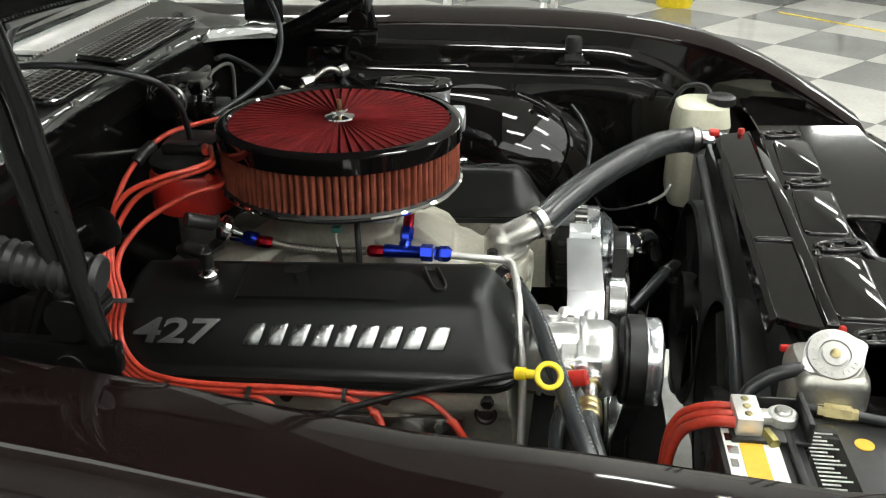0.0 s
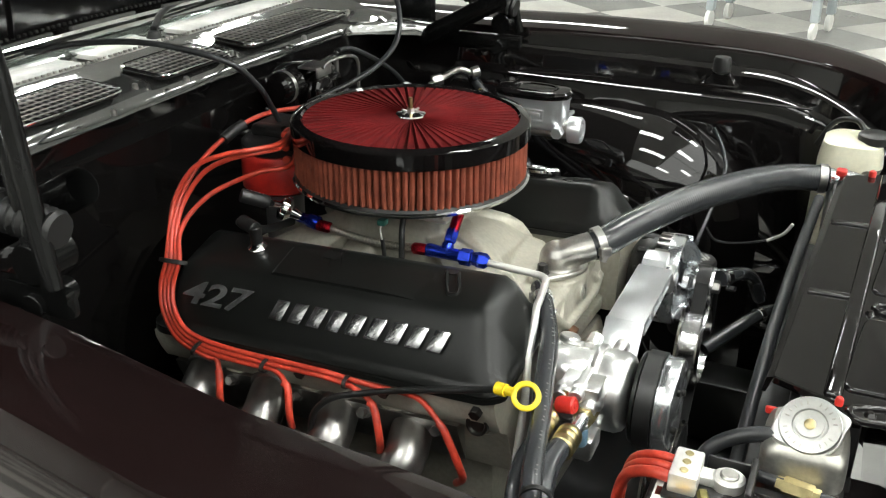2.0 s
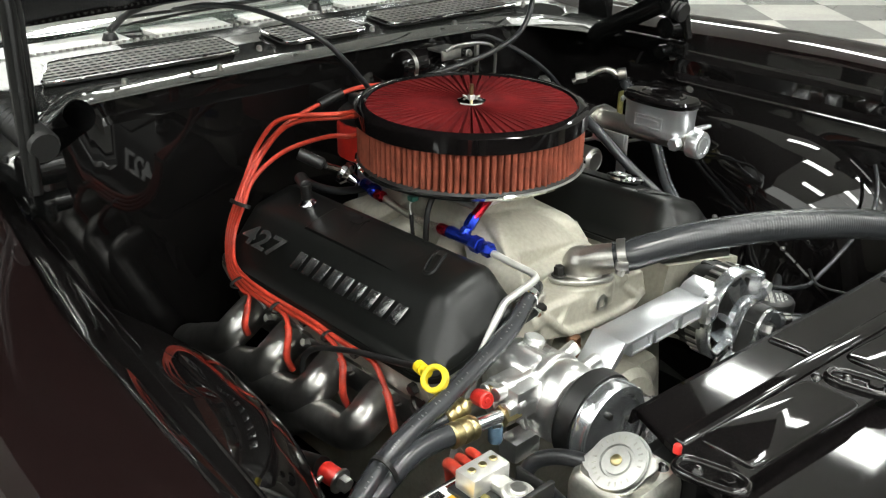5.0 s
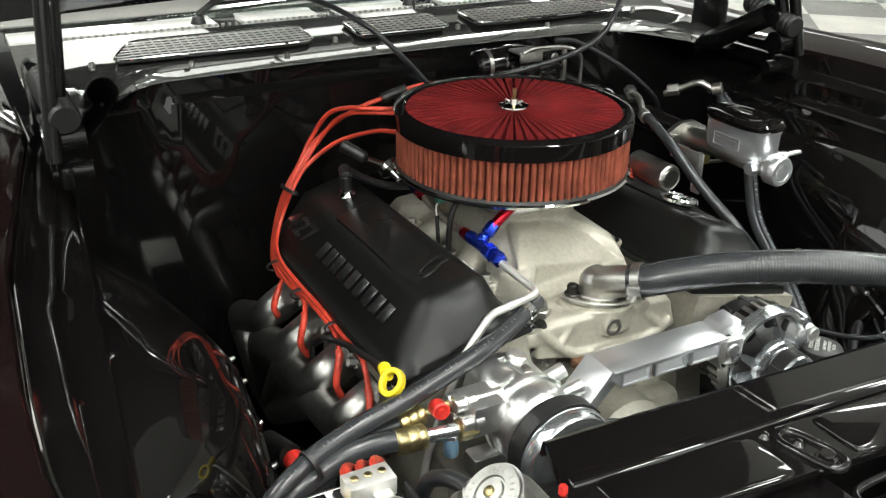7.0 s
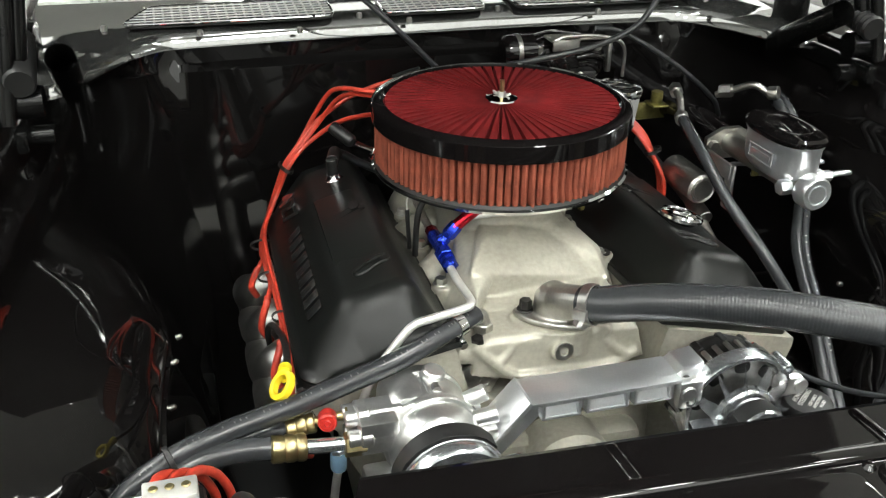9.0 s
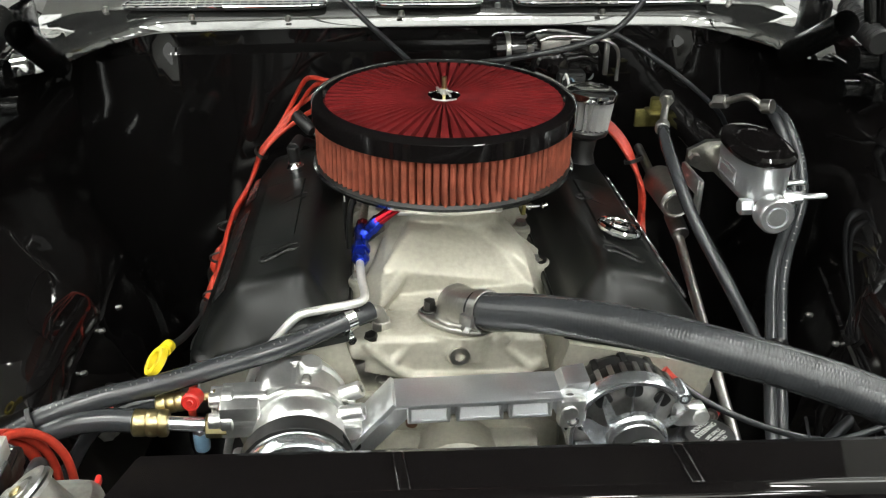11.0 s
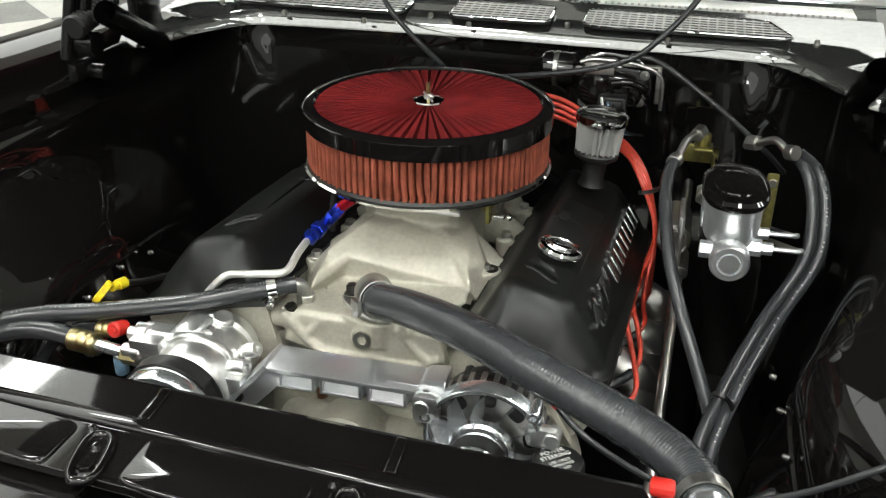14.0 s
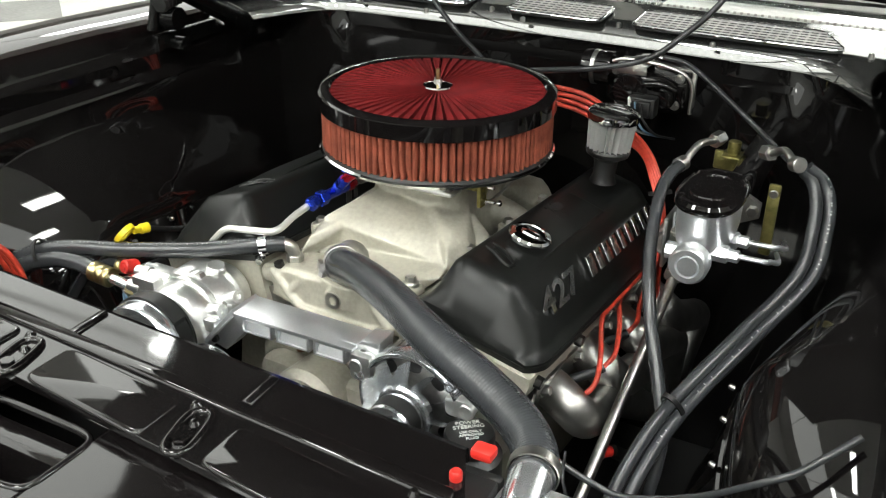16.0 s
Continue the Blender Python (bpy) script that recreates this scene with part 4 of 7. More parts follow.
def carburettor():
    c = thing("carburettor", "silver four barrel carburettor under the air cleaner", "carburettor")
    part("base_plate", join(rbox(-0.082, 0.086, -0.068, 0.068, 0.892, 0.899, 0.003), rbox(-0.080, 0.082, -0.062, 0.062, 0.899, 0.912, 0.004)), M_RAWALU, c)
    for x, y in ((0.076, -0.058), (0.076, 0.058), (-0.072, -0.058), (-0.072, 0.058)):
        part("base_nut", hexa((x, y, 0.899), (0, 0, 1), 0.0065, 0.007), M_STEEL, c)
    for y in (-0.024, 0.016):
        part("idle_screw", lathe([(0.0055, 0), (0.0055, 0.004), (0.003, 0.005), (0.003, 0.013), (0, 0.013)], 12, aim((0.082, y, 0.905), (1, 0.2, 0))), M_BRASS, c)
    part("body", join(rbox(-0.06, 0.06, -0.055, 0.055, 0.911, 0.93, 0.006), rbox(0.058, 0.088, -0.045, 0.045, 0.908, 0.930, 0.006), rbox(-0.088, -0.058, -0.045, 0.045, 0.908, 0.930, 0.006)), M_RAWALU, c)
    for y in (-0.03, 0.0, 0.03):
        part("bowl_screw", hexa((0.087, y, 0.919), (1, 0, 0), 0.005, 0.004), M_BRASS, c)
    part("throttle_lever", join(rbox(0.044, 0.064, 0.098, 0.101, 0.876, 0.912, 0.004), rbox(0.028, 0.050, 0.090, 0.093, 0.888, 0.914, 0.003), cyl((0.05, 0.060, 0.899), (0, 1, 0), 0.004, 0.045)), M_ZINC, c, "yellow zinc throttle lever")
    part("throttle_stud", join(cyl((0.054, 0.100, 0.886), (0.15, 1, 0.05), 0.0028, 0.022), lathe([(0, -0.005), (0.004, -0.003), (0.005, 0), (0.004, 0.003), (0, 0.005)], 12, aim((0.058, 0.128, 0.888), (0, 1, 0))), cyl((0.050, 0.101, 0.905), (0, 1, 0), 0.003, 0.016)), M_CHROME, c)
    part("throttle_rod", tube([(0.058, 0.108, 0.884), (0.03, 0.112, 0.885), (-0.05, 0.112, 0.893), (-0.13, 0.10, 0.905)], 0.0022, 8), M_STEEL, c)
    part("vacuum_pipe", tube([(0.040, -0.10, 0.925), (0.044, -0.120, 0.90), (0.046, -0.126, 0.875), (0.046, -0.128, 0.83)], 0.0042, 10), M_BLACK, c)
    part("vacuum_pipe", tube([(0.020, -0.132, 0.885), (0.022, -0.132, 0.868), (0.024, -0.130, 0.83)], 0.0030, 8), M_BLACK, c)
    part("lead", tube([(0.018, -0.118, 0.912), (0.017, -0.131, 0.900), (0.020, -0.132, 0.884)], 0.0012, 6), M_WHITE, c)
    part("plug_clip", rbox(0.012, 0.024, -0.133, -0.120, 0.904, 0.912, 0.002), M_TEAL, c, "teal plastic clip")


carburettor()


def radiator_hose():
    h = thing("radiator_hose", "thick black ribbed rubber hose from thermostat to radiator", "radiator hose")
    pts = [(0.272, 0.010, 0.865), (0.288, 0.022, 0.8705), (0.312, 0.058, 0.882), (0.349, 0.109, 0.895), (0.388, 0.162, 0.9035), (0.424, 0.212, 0.906), (0.448, 0.258, 0.902), (0.466, 0.300, 0.895), (0.484, 0.337, 0.888), (0.505, 0.366, 0.883), (0.528, 0.383, 0.880), (0.553, 0.390, 0.879)]
    fine = spline(pts, 80)
    gone = [0.0]
    for p, q in zip(fine, fine[1:]):
        gone.append(gone[-1] + (q - p).length)
    path, i = [], 0
    for k in range(int(gone[-1] / 0.0009)):
        while gone[i + 1] < 0.0009 * k:
            i += 1
        f = (0.0009 * k - gone[i]) / (gone[i + 1] - gone[i])
        path.append(fine[i].lerp(fine[i + 1], f))
    part("hose", tube(path, lambda u: 0.0212 - 0.00014 * (1 - math.cos(math.pi / 2 * int(round(u * (len(path) - 1))))) * min(1.0, max(0.0, (u - 0.12) * 5)), 28, smooth=False), M_HOSE, h)
    part("clamp", band((0.281, 0.016, 0.868), (0.8, 0.6, 0.25), 0.0225), M_STEEL, h)
    part("clamp_screw", join(hexa((0.293, -0.006, 0.852), (0.2, 0.3, 0.9), 0.006, 0.016), rbox(-0.008, 0.008, -0.006, 0.006, -0.005, 0.005, 0.001, m=aim((0.295, -0.004, 0.866), (0.6, -0.6, 0.1)))), M_STEEL, h)
    part("clamp", band((0.543, 0.388, 0.8793), (1, 0.2, -0.03), 0.0222), M_STEEL, h)


radiator_hose()


def simple_hose(name, label, pts, r, clampat=None, mark=None):
    h = thing(name, label, "hose")
    part("hose", tube(pts, r, 16, 8), M_HOSE, h)
    if clampat is not None:
        a, b = Vector(pts[clampat]), Vector(pts[clampat + 1])
        d = (b - a).normalized()
        p = a + d * 0.012
        part("clamp", band(p, d, r + 0.0005, 0.012), M_CHROME, h)
        part("clamp_screw", hexa(p + Vector((0.004, 0, -r - 0.004)), (1, 0.2, -0.2), 0.0055, 0.014), M_CHROME, h)
    if mark is not None:
        path = spline(pts, 30)
        for k in range(30, len(path) - 40, 3):
            p, q = path[k], path[k + 1]
            d = (q - p).normalized()
            up = (Vector((0.35, 0.1, 1)) - d * d.dot(Vector((0.35, 0.1, 1)))).normalized()
            if (k // 3) % 7 not in (5, 6) and k % 4 != 1:
                part("print_mark", rbox(-0.0007, 0.0007, -0.0008 - 0.0006 * (k % 2), 0.0013, r - 0.0002, r + 0.0002, 0, m=Matrix.Translation(p) @ Matrix((d, up.cross(d), up)).transposed().to_4x4()), mark, h)
    return h


simple_hose("heater_hose", "black rubber heater hose with a bright screw clamp", [(0.236, -0.106, 0.8465), (0.245, -0.121, 0.8462), (0.262, -0.155, 0.842), (0.286, -0.213, 0.833), (0.305, -0.286, 0.823), (0.320, -0.342, 0.817), (0.334, -0.401, 0.812), (0.350, -0.458, 0.800), (0.37, -0.51, 0.77), (0.4, -0.54, 0.70)], 0.0115, 1, M_MARK)
simple_hose("air_con_hose", "thick black air conditioning hose with brass crimped end", [(0.348, -0.329, 0.790), (0.347, -0.388, 0.797), (0.354, -0.436, 0.793), (0.37, -0.49, 0.77), (0.40, -0.53, 0.70)], 0.0125)


solo("cable_tie", lathe([(1, -0.003), (1.1, -0.0025), (1.1, 0.0025), (1, 0.003)], 24, aim((0.353, -0.452, 0.797), (0.25, -0.94, -0.25)) @ Matrix.Diagonal((0.0155, 0.0215, 1, 1)), close=False), M_BLACK, "black tie round the heater and air conditioning hoses", "cable tie", "wire ties")


def fuel_line():
    f = thing("fuel_line", "blue and red anodised fuel fittings with braided hose", "fuel line")
    part("braided_hose", tube([(-0.10, -0.098, 0.874), (-0.04, -0.103, 0.866), (0.02, -0.107, 0.866), (0.065, -0.111, 0.872)], 0.0055, 12), M_BRAID, f)
    part("red_end", lathe([(0.006, 0), (0.0085, 0.004), (0.0085, 0.02), (0.007, 0.024)], 8, aim((0.055, -0.110, 0.8705), (1, -0.03, 0.03))), M_REDANO, f, "red anodised hose end")
    part("red_end", lathe([(0.006, 0), (0.0085, 0.004), (0.0085, 0.02), (0.007, 0.024)], 8, aim((-0.078, -0.1, 0.871), (-1, 0.03, 0.05))), M_REDANO, f, "red anodised hose end")
    part("blue_elbow", join(lathe([(0.008, 0), (0.0105, 0.003), (0.0105, 0.018), (0.008, 0.022), (0.008, 0.04)], 8, aim((-0.098, -0.098, 0.873), (-1, 0.1, 0.1)))), M_BLUEANO, f, "blue anodised hose end")
    part("blue_tee", join(lathe([(0.009, 0), (0.0095, 0.006), (0.0085, 0.014), (0.0085, 0.05), (0.0095, 0.052)], 12, aim((0.078, -0.1115, 0.8725), (1, -0.04, 0.02))), lathe([(0.0085, 0), (0.0085, 0.012), (0.007, 0.014)], 12, aim((0.105, -0.112, 0.873), (0.02, 0.45, 0.6))), hexa((0.128, -0.114, 0.8735), (1, -0.04, 0.02), 0.0115, 0.016)), M_BLUEANO, f, "blue anodised tee fitting")
    part("blue_nut", lathe([(0.009, 0), (0.009, 0.004), (0.0105, 0.006), (0.0105, 0.018), (0.006, 0.023)], 6, aim((0.146, -0.1148, 0.8738), (1, -0.04, 0.01))), M_BLUEANO, f, "blue anodised tube nut")
    part("blue_nut", lathe([(0.0075, 0), (0.009, 0.003), (0.009, 0.018), (0.007, 0.021)], 6, aim((0.106, -0.103, 0.884), (0.02, 0.5, 0.6))), M_BLUEANO, f, "blue anodised tube nut")
    part("red_end", tube([(0.107, -0.094, 0.896), (0.106, -0.07, 0.914), (0.10, -0.05, 0.922)], 0.0075, 10), M_REDANO, f, "red anodised hose end")
    part("steel_tube", tube([(0.166, -0.1165, 0.873), (0.20, -0.116, 0.871), (0.232, -0.113, 0.868), (0.243, -0.115, 0.867), (0.250, -0.124, 0.866), (0.257, -0.165, 0.863), (0.259, -0.184, 0.860), (0.262, -0.198, 0.850), (0.265, -0.225, 0.818), (0.268, -0.237, 0.80), (0.271, -0.25, 0.77), (0.272, -0.275, 0.70), (0.272, -0.285, 0.64)], 0.005, 10), M_DULLALU, f, "bent plain metal fuel tube")


fuel_line()


def pressure_switch():
    s = thing("fuel_pressure_sender", "black cylindrical sender with white print and a chrome gauge", "sensor")
    a, b = Vector((-0.158, -0.197, 0.943)), Vector((-0.127, -0.172, 0.927))
    d = (b - a).normalized()
    part("cap", lathe([(0, 0), (0.0085, 0.0), (0.0095, 0.001), (0.0095, 0.036), (0.0075, 0.040), (0, 0.041)], 20, aim(a, d)), M_BLACK, s)
    for k in range(5):
        part("print_mark", rbox(-0.0012, 0.0012, -0.0008, 0.0008, 0, 0.0004, 0, m=Matrix.Translation(a + d * (0.010 + 0.0055 * k)) @ Matrix((d, Vector((-0.4, -0.6, 0)).normalized().cross(d), Vector((0, 0, 1)))).transposed().to_4x4() @ Matrix.Translation((0, 0.003, 0.0098))), M_WHITE, s)
    part("stem", tube([b, (-0.128, -0.150, 0.916), (-0.133, -0.134, 0.908)], 0.005, 10), M_CHROME, s)
    part("gauge", lathe([(0.006, 0), (0.016, 0.004), (0.018, 0.006), (0.018, 0.014), (0.009, 0.02), (0.006, 0.034)], 24, aim((-0.140, -0.136, 0.909), (0.8, 0.3, -0.45))), M_CHROME, s)


pressure_switch()


def air_con_compressor():
    c = thing("air_con_compressor", "polished aluminium air conditioning compressor with belt pulley", "compressor")
    y, z = -0.188, 0.771
    turned = [(0, 0.0), (0.030, 0.0), (0.040, 0.004), (0.0445, 0.012), (0.046, 0.022), (0.046, 0.034), (0.049, 0.037), (0.0505, 0.042), (0.0505, 0.074), (0.049, 0.078), (0.0475, 0.082), (0.050, 0.092), (0.050, 0.112), (0.046, 0.120), (0.036, 0.126), (0, 0.126)]
    part("body", lathe(turned, 56, aim((0.262, y, z), (1, 0, 0))), M_RAWALU, c, angle=50)
    part("shoulder", loft([[(x, y - 0.018 + 0.030 * w * u, z + 0.018 + 0.033 * w * v) for u, v in oval(1, 1, 28, 2.6)] for x, w in ((0.276, 0.80), (0.282, 0.95), (0.290, 1.0), (0.330, 1.0), (0.336, 0.94))]), M_RAWALU, c, angle=50)
    for xx, zz, rr in ((0.322, 0.034, 0.0082), (0.340, 0.038, 0.0082), (0.356, 0.024, 0.0088), (0.331, 0.015, 0.0088)):
        part("port", lathe([(0, 0), (rr - 0.001, 0), (rr, 0.001), (rr, 0.012), (rr + 0.0024, 0.014), (rr + 0.0024, 0.024), (rr, 0.026), (rr, 0.060)], 24, aim((xx, y - 0.092, z + zz), (0, 1, 0))), M_RAWALU, c)
    part("lower_port", rbox(0.33, 0.36, y - 0.075, y - 0.03, z - 0.06, z - 0.03, 0.006), M_RAWALU, c)
    part("oil_plug", lathe([(0.013, 0), (0.013, 0.009), (0.011, 0.011), (0, 0.011)], 24, aim((0.30, y + 0.012, z + 0.045), (0.1, 0.2, 1))), M_RAWALU, c)
    for xx, dd in ((0.318, (0.2, 1, 0.5)), (0.352, (0.2, 1, 0.3))):
        part("rear_ear", lathe([(0.0095, 0), (0.0095, 0.024), (0.0085, 0.026), (0.004, 0.026), (0.004, 0.020), (0, 0.020)], 20, aim((xx, y + 0.044, z + 0.02), dd)), M_RAWALU, c)
    part("case_flange", lathe([(0.046, 0.0), (0.0525, 0.001), (0.0535, 0.003), (0.0535, 0.008), (0.0525, 0.010), (0.046, 0.011)], 56, aim((0.338, y, z), (1, 0, 0)), close=False), M_RAWALU, c)
    part("case_flange", lathe([(0.044, 0.0), (0.0505, 0.001), (0.0515, 0.003), (0.0515, 0.006), (0.044, 0.008)], 56, aim((0.288, y, z), (1, 0, 0)), close=False), M_RAWALU, c)
    part("port_block", join(rbox(0.316, 0.364, y - 0.080, y - 0.040, z + 0.006, z + 0.044, 0.0025), rbox(0.322, 0.336, y - 0.088, y - 0.078, z + 0.020, z + 0.042, 0.002), rbox(0.342, 0.360, y - 0.090, y - 0.078, z + 0.008, z + 0.028, 0.002)), M_RAWALU, c)
    part("mount_lug", join(rbox(0.300, 0.330, y + 0.038, y + 0.060, z + 0.004, z + 0.020, 0.003), rbox(0.345, 0.372, y + 0.040, y + 0.066, z + 0.000, z + 0.018, 0.003)), M_RAWALU, c)
    for k in range(6):
        a = math.radians(20 + 60 * k)
        part("case_bolt", hexa((0.332, y + 0.0505 * math.cos(a), z + 0.0505 * math.sin(a)), (-1, 0, 0), 0.0055, 0.010), M_STEEL, c)
    for k in range(3):
        part("rib", rbox(0.295, 0.334, y - 0.002 + 0.014 * (k - 1), y + 0.002 + 0.014 * (k - 1), z + 0.040, z + 0.0515 - 0.003 * abs(k - 1), 0.001), M_RAWALU, c)
    part("belt_pulley", lathe([(0, 0), (0.054, 0), (0.056, 0.002), (0.056, 0.005), (0.0538, 0.006), (0.0538, 0.028), (0.056, 0.029), (0.056, 0.032), (0.05, 0.034)], 64, aim((0.393, y, z), (1, 0, 0))), M_SATIN, c, "black ribbed belt pulley")
    part("clutch_face", lathe([(0.0558, 0.030), (0.0562, 0.031), (0.0562, 0.045), (0.054, 0.048), (0.045, 0.0495), (0.042, 0.047), (0.02, 0.047), (0.016, 0.05), (0, 0.05)], 64, aim((0.393, y, z), (1, 0, 0))), M_ALU, c, "polished clutch face")
    part("shine_ring", lathe([(0.0562, 0.0280), (0.0568, 0.0285), (0.0568, 0.0298), (0.0562, 0.0303)], 64, aim((0.393, y, z), (1, 0, 0)), close=False), M_ALU, c, "thin bright ring")
    for k in range(3):
        a = 2 * math.pi * k / 3
        part("rivet", cyl((0.439, y + 0.03 * math.cos(a), z + 0.03 * math.sin(a)), (1, 0, 0), 0.004, 0.006), M_DARKSTEEL, c)
    # pipe joints
    part("brass_nut", hexa((0.353, -0.262, 0.786), (0, -1, 0.05), 0.013, 0.022), M_BRASS, c)
    part("pipe", tube([(0.353, -0.278, 0.788), (0.351, -0.31, 0.790), (0.348, -0.335, 0.791)], 0.008, 14), M_ALU, c)
    part("crimp", lathe([(0.013, 0), (0.0145, 0.002), (0.0145, 0.008), (0.0132, 0.010), (0.0145, 0.013), (0.0145, 0.02), (0.0132, 0.022), (0.0145, 0.025), (0.0145, 0.034), (0.0125, 0.036)], 24, aim((0.349, -0.322, 0.790), (-0.02, -1, 0.08))), M_BRASS, c, "crimped brass hose end")
    part("brass_nut", hexa((0.325, -0.262, 0.803), (0, -1, 0.05), 0.0105, 0.016), M_BRASS, c)
    part("brass_tube", tube([(0.325, -0.272, 0.8035), (0.324, -0.29, 0.802), (0.322, -0.312, 0.798)], 0.0052, 12), M_BRASS, c)
    part("crimp", lathe([(0.0095, 0), (0.0108, 0.002), (0.0108, 0.007), (0.0096, 0.009), (0.0108, 0.011), (0.0108, 0.017), (0.0096, 0.019), (0.0108, 0.021), (0.0108, 0.028), (0.009, 0.030)], 20, aim((0.3225, -0.308, 0.7985), (-0.12, -1, -0.22))), M_BRASS, c, "crimped brass hose end")
    part("hose_end", tube([(0.319, -0.336, 0.7925), (0.312, -0.37, 0.782), (0.315, -0.41, 0.76), (0.33, -0.45, 0.70)], 0.0085, 12), M_HOSE, c)
    part("switch_body", lathe([(0, -0.016), (0.0078, -0.016), (0.0086, -0.014), (0.0086, 0.004), (0.0075, 0.006)], 18, Matrix.Translation((0.352, -0.290, 0.773))), M_BLUEPLAS, c, "blue grey plastic pressure switch")
    part("switch_top", lathe([(0.0080, 0.0055), (0.0080, 0.011), (0.005, 0.013), (0, 0.013)], 6, Matrix.Translation((0.352, -0.290, 0.773))), M_RAWALU, c)
    part("switch_pipe", tube([(0.352, -0.290, 0.784), (0.350, -0.283, 0.789), (0.345, -0.262, 0.780)], 0.004, 10), M_RAWALU, c)
    part("red_cap", lathe([(0.0, 0.012), (0.003, 0.0125), (0.004, 0.0115), (0.0078, 0.0118), (0.0098, 0.010), (0.0098, -0.007), (0.0088, -0.010)], 20, aim((0.335, -0.297, 0.809), (0.95, -0.15, 0.25))), M_REDPLAS, c, "red plastic service cap")
    return c


air_con_compressor()


def bracket():
    b = thing("accessory_bracket", "machined aluminium bracket across the engine front", "bracket")
    x0, x1 = 0.324, 0.374
    t = 0.006
    # outline in y,z: bridge with sloping legs
    outer = [(-0.142, 0.752), (-0.089, 0.8135), (0.088, 0.8135), (0.094, 0.822), (0.12, 0.826), (0.118, 0.815), (0.108, 0.76), (0.095, 0.76), (0.083, 0.793), (-0.073, 0.793), (-0.115, 0.745)]
    part("web", prism([(-z, y) for y, z in outer], x0 + 0.004, x1 - 0.012, 0.0015, Matrix(((0, 0, 1, 0), (0, 1, 0, 0), (-1, 0, 0, 0), (0, 0, 0, 1)))), M_MACHINED, b)
    part("top_plate", rbox(x0, x1, -0.0895, 0.0885, 0.810, 0.8145, 0.0012), M_MACHINED, b)
    part("leg_plate", rbox(x0, x1, -0.043, 0.043, -0.003, 0.003, 0.001, m=Matrix.Translation((0, -0.116, 0.783)) @ pose(0, 0, 0, 49.2)), M_MACHINED, b)
    for y0, y1 in ((-0.075, -0.03), (-0.024, 0.026), (0.032, 0.078)):
        part("window_frame", join(rbox(x1 - 0.013, x1 - 0.001, y0, y1, 0.808, 0.8115, 0.001), rbox(x1 - 0.013, x1 - 0.001, y0, y1, 0.790, 0.793, 0.001), rbox(x1 - 0.013, x1 - 0.001, y0, y0 + 0.004, 0.79, 0.811, 0.001), rbox(x1 - 0.013, x1 - 0.001, y1 - 0.004, y1, 0.79, 0.811, 0.001)), M_MACHINED, b)
        # tilted plate added to throw ceiling light out of the pocket
        part("pocket_reflector", rbox(-0.009, 0.009, y0 + 0.004, y1 - 0.004, -0.0012, 0.0012, 0.0004, 1, m=Matrix.Translation((x1 - 0.0085, 0, 0.8005)) @ pose(0, 0, 0, 0, 62)), M_MACHINED, b)
    face = Matrix(((0, 0, 1, 0), (1, 0, 0, 0), (0, 1, 0, 0), (0, 0, 0, 1)))
    part("rear_arm", prism([(0.205, 0.775), (0.232, 0.768), (0.262, 0.722), (0.268, 0.700), (0.262, 0.685), (0.235, 0.66), (0.205, 0.70)], 0.284, 0.312, 0.003, face), M_CAST, b, "cream painted rear arm")
    part("rear_plate", join(prism([(-0.135, 0.780), (-0.108, 0.792), (-0.078, 0.770), (-0.090, 0.748), (-0.130, 0.745)], 0.249, 0.2535, 0.001, face), lathe([(0.0045, 0.0), (0.0045, 0.0014), (0.0070, 0.0014), (0.0075, 0.0)], 20, aim((0.2535, -0.097, 0.764), (1, 0, 0)), close=False)), M_STEEL, b, "grey steel plate with a bolt hole")
    for y, z in ((0.098, 0.806), (0.1, 0.77), (-0.13, 0.76)):
        part("bolt", cyl((x1 - 0.012, y, z), (1, 0, 0), 0.006, 0.006), M_DARKSTEEL, b)


bracket()


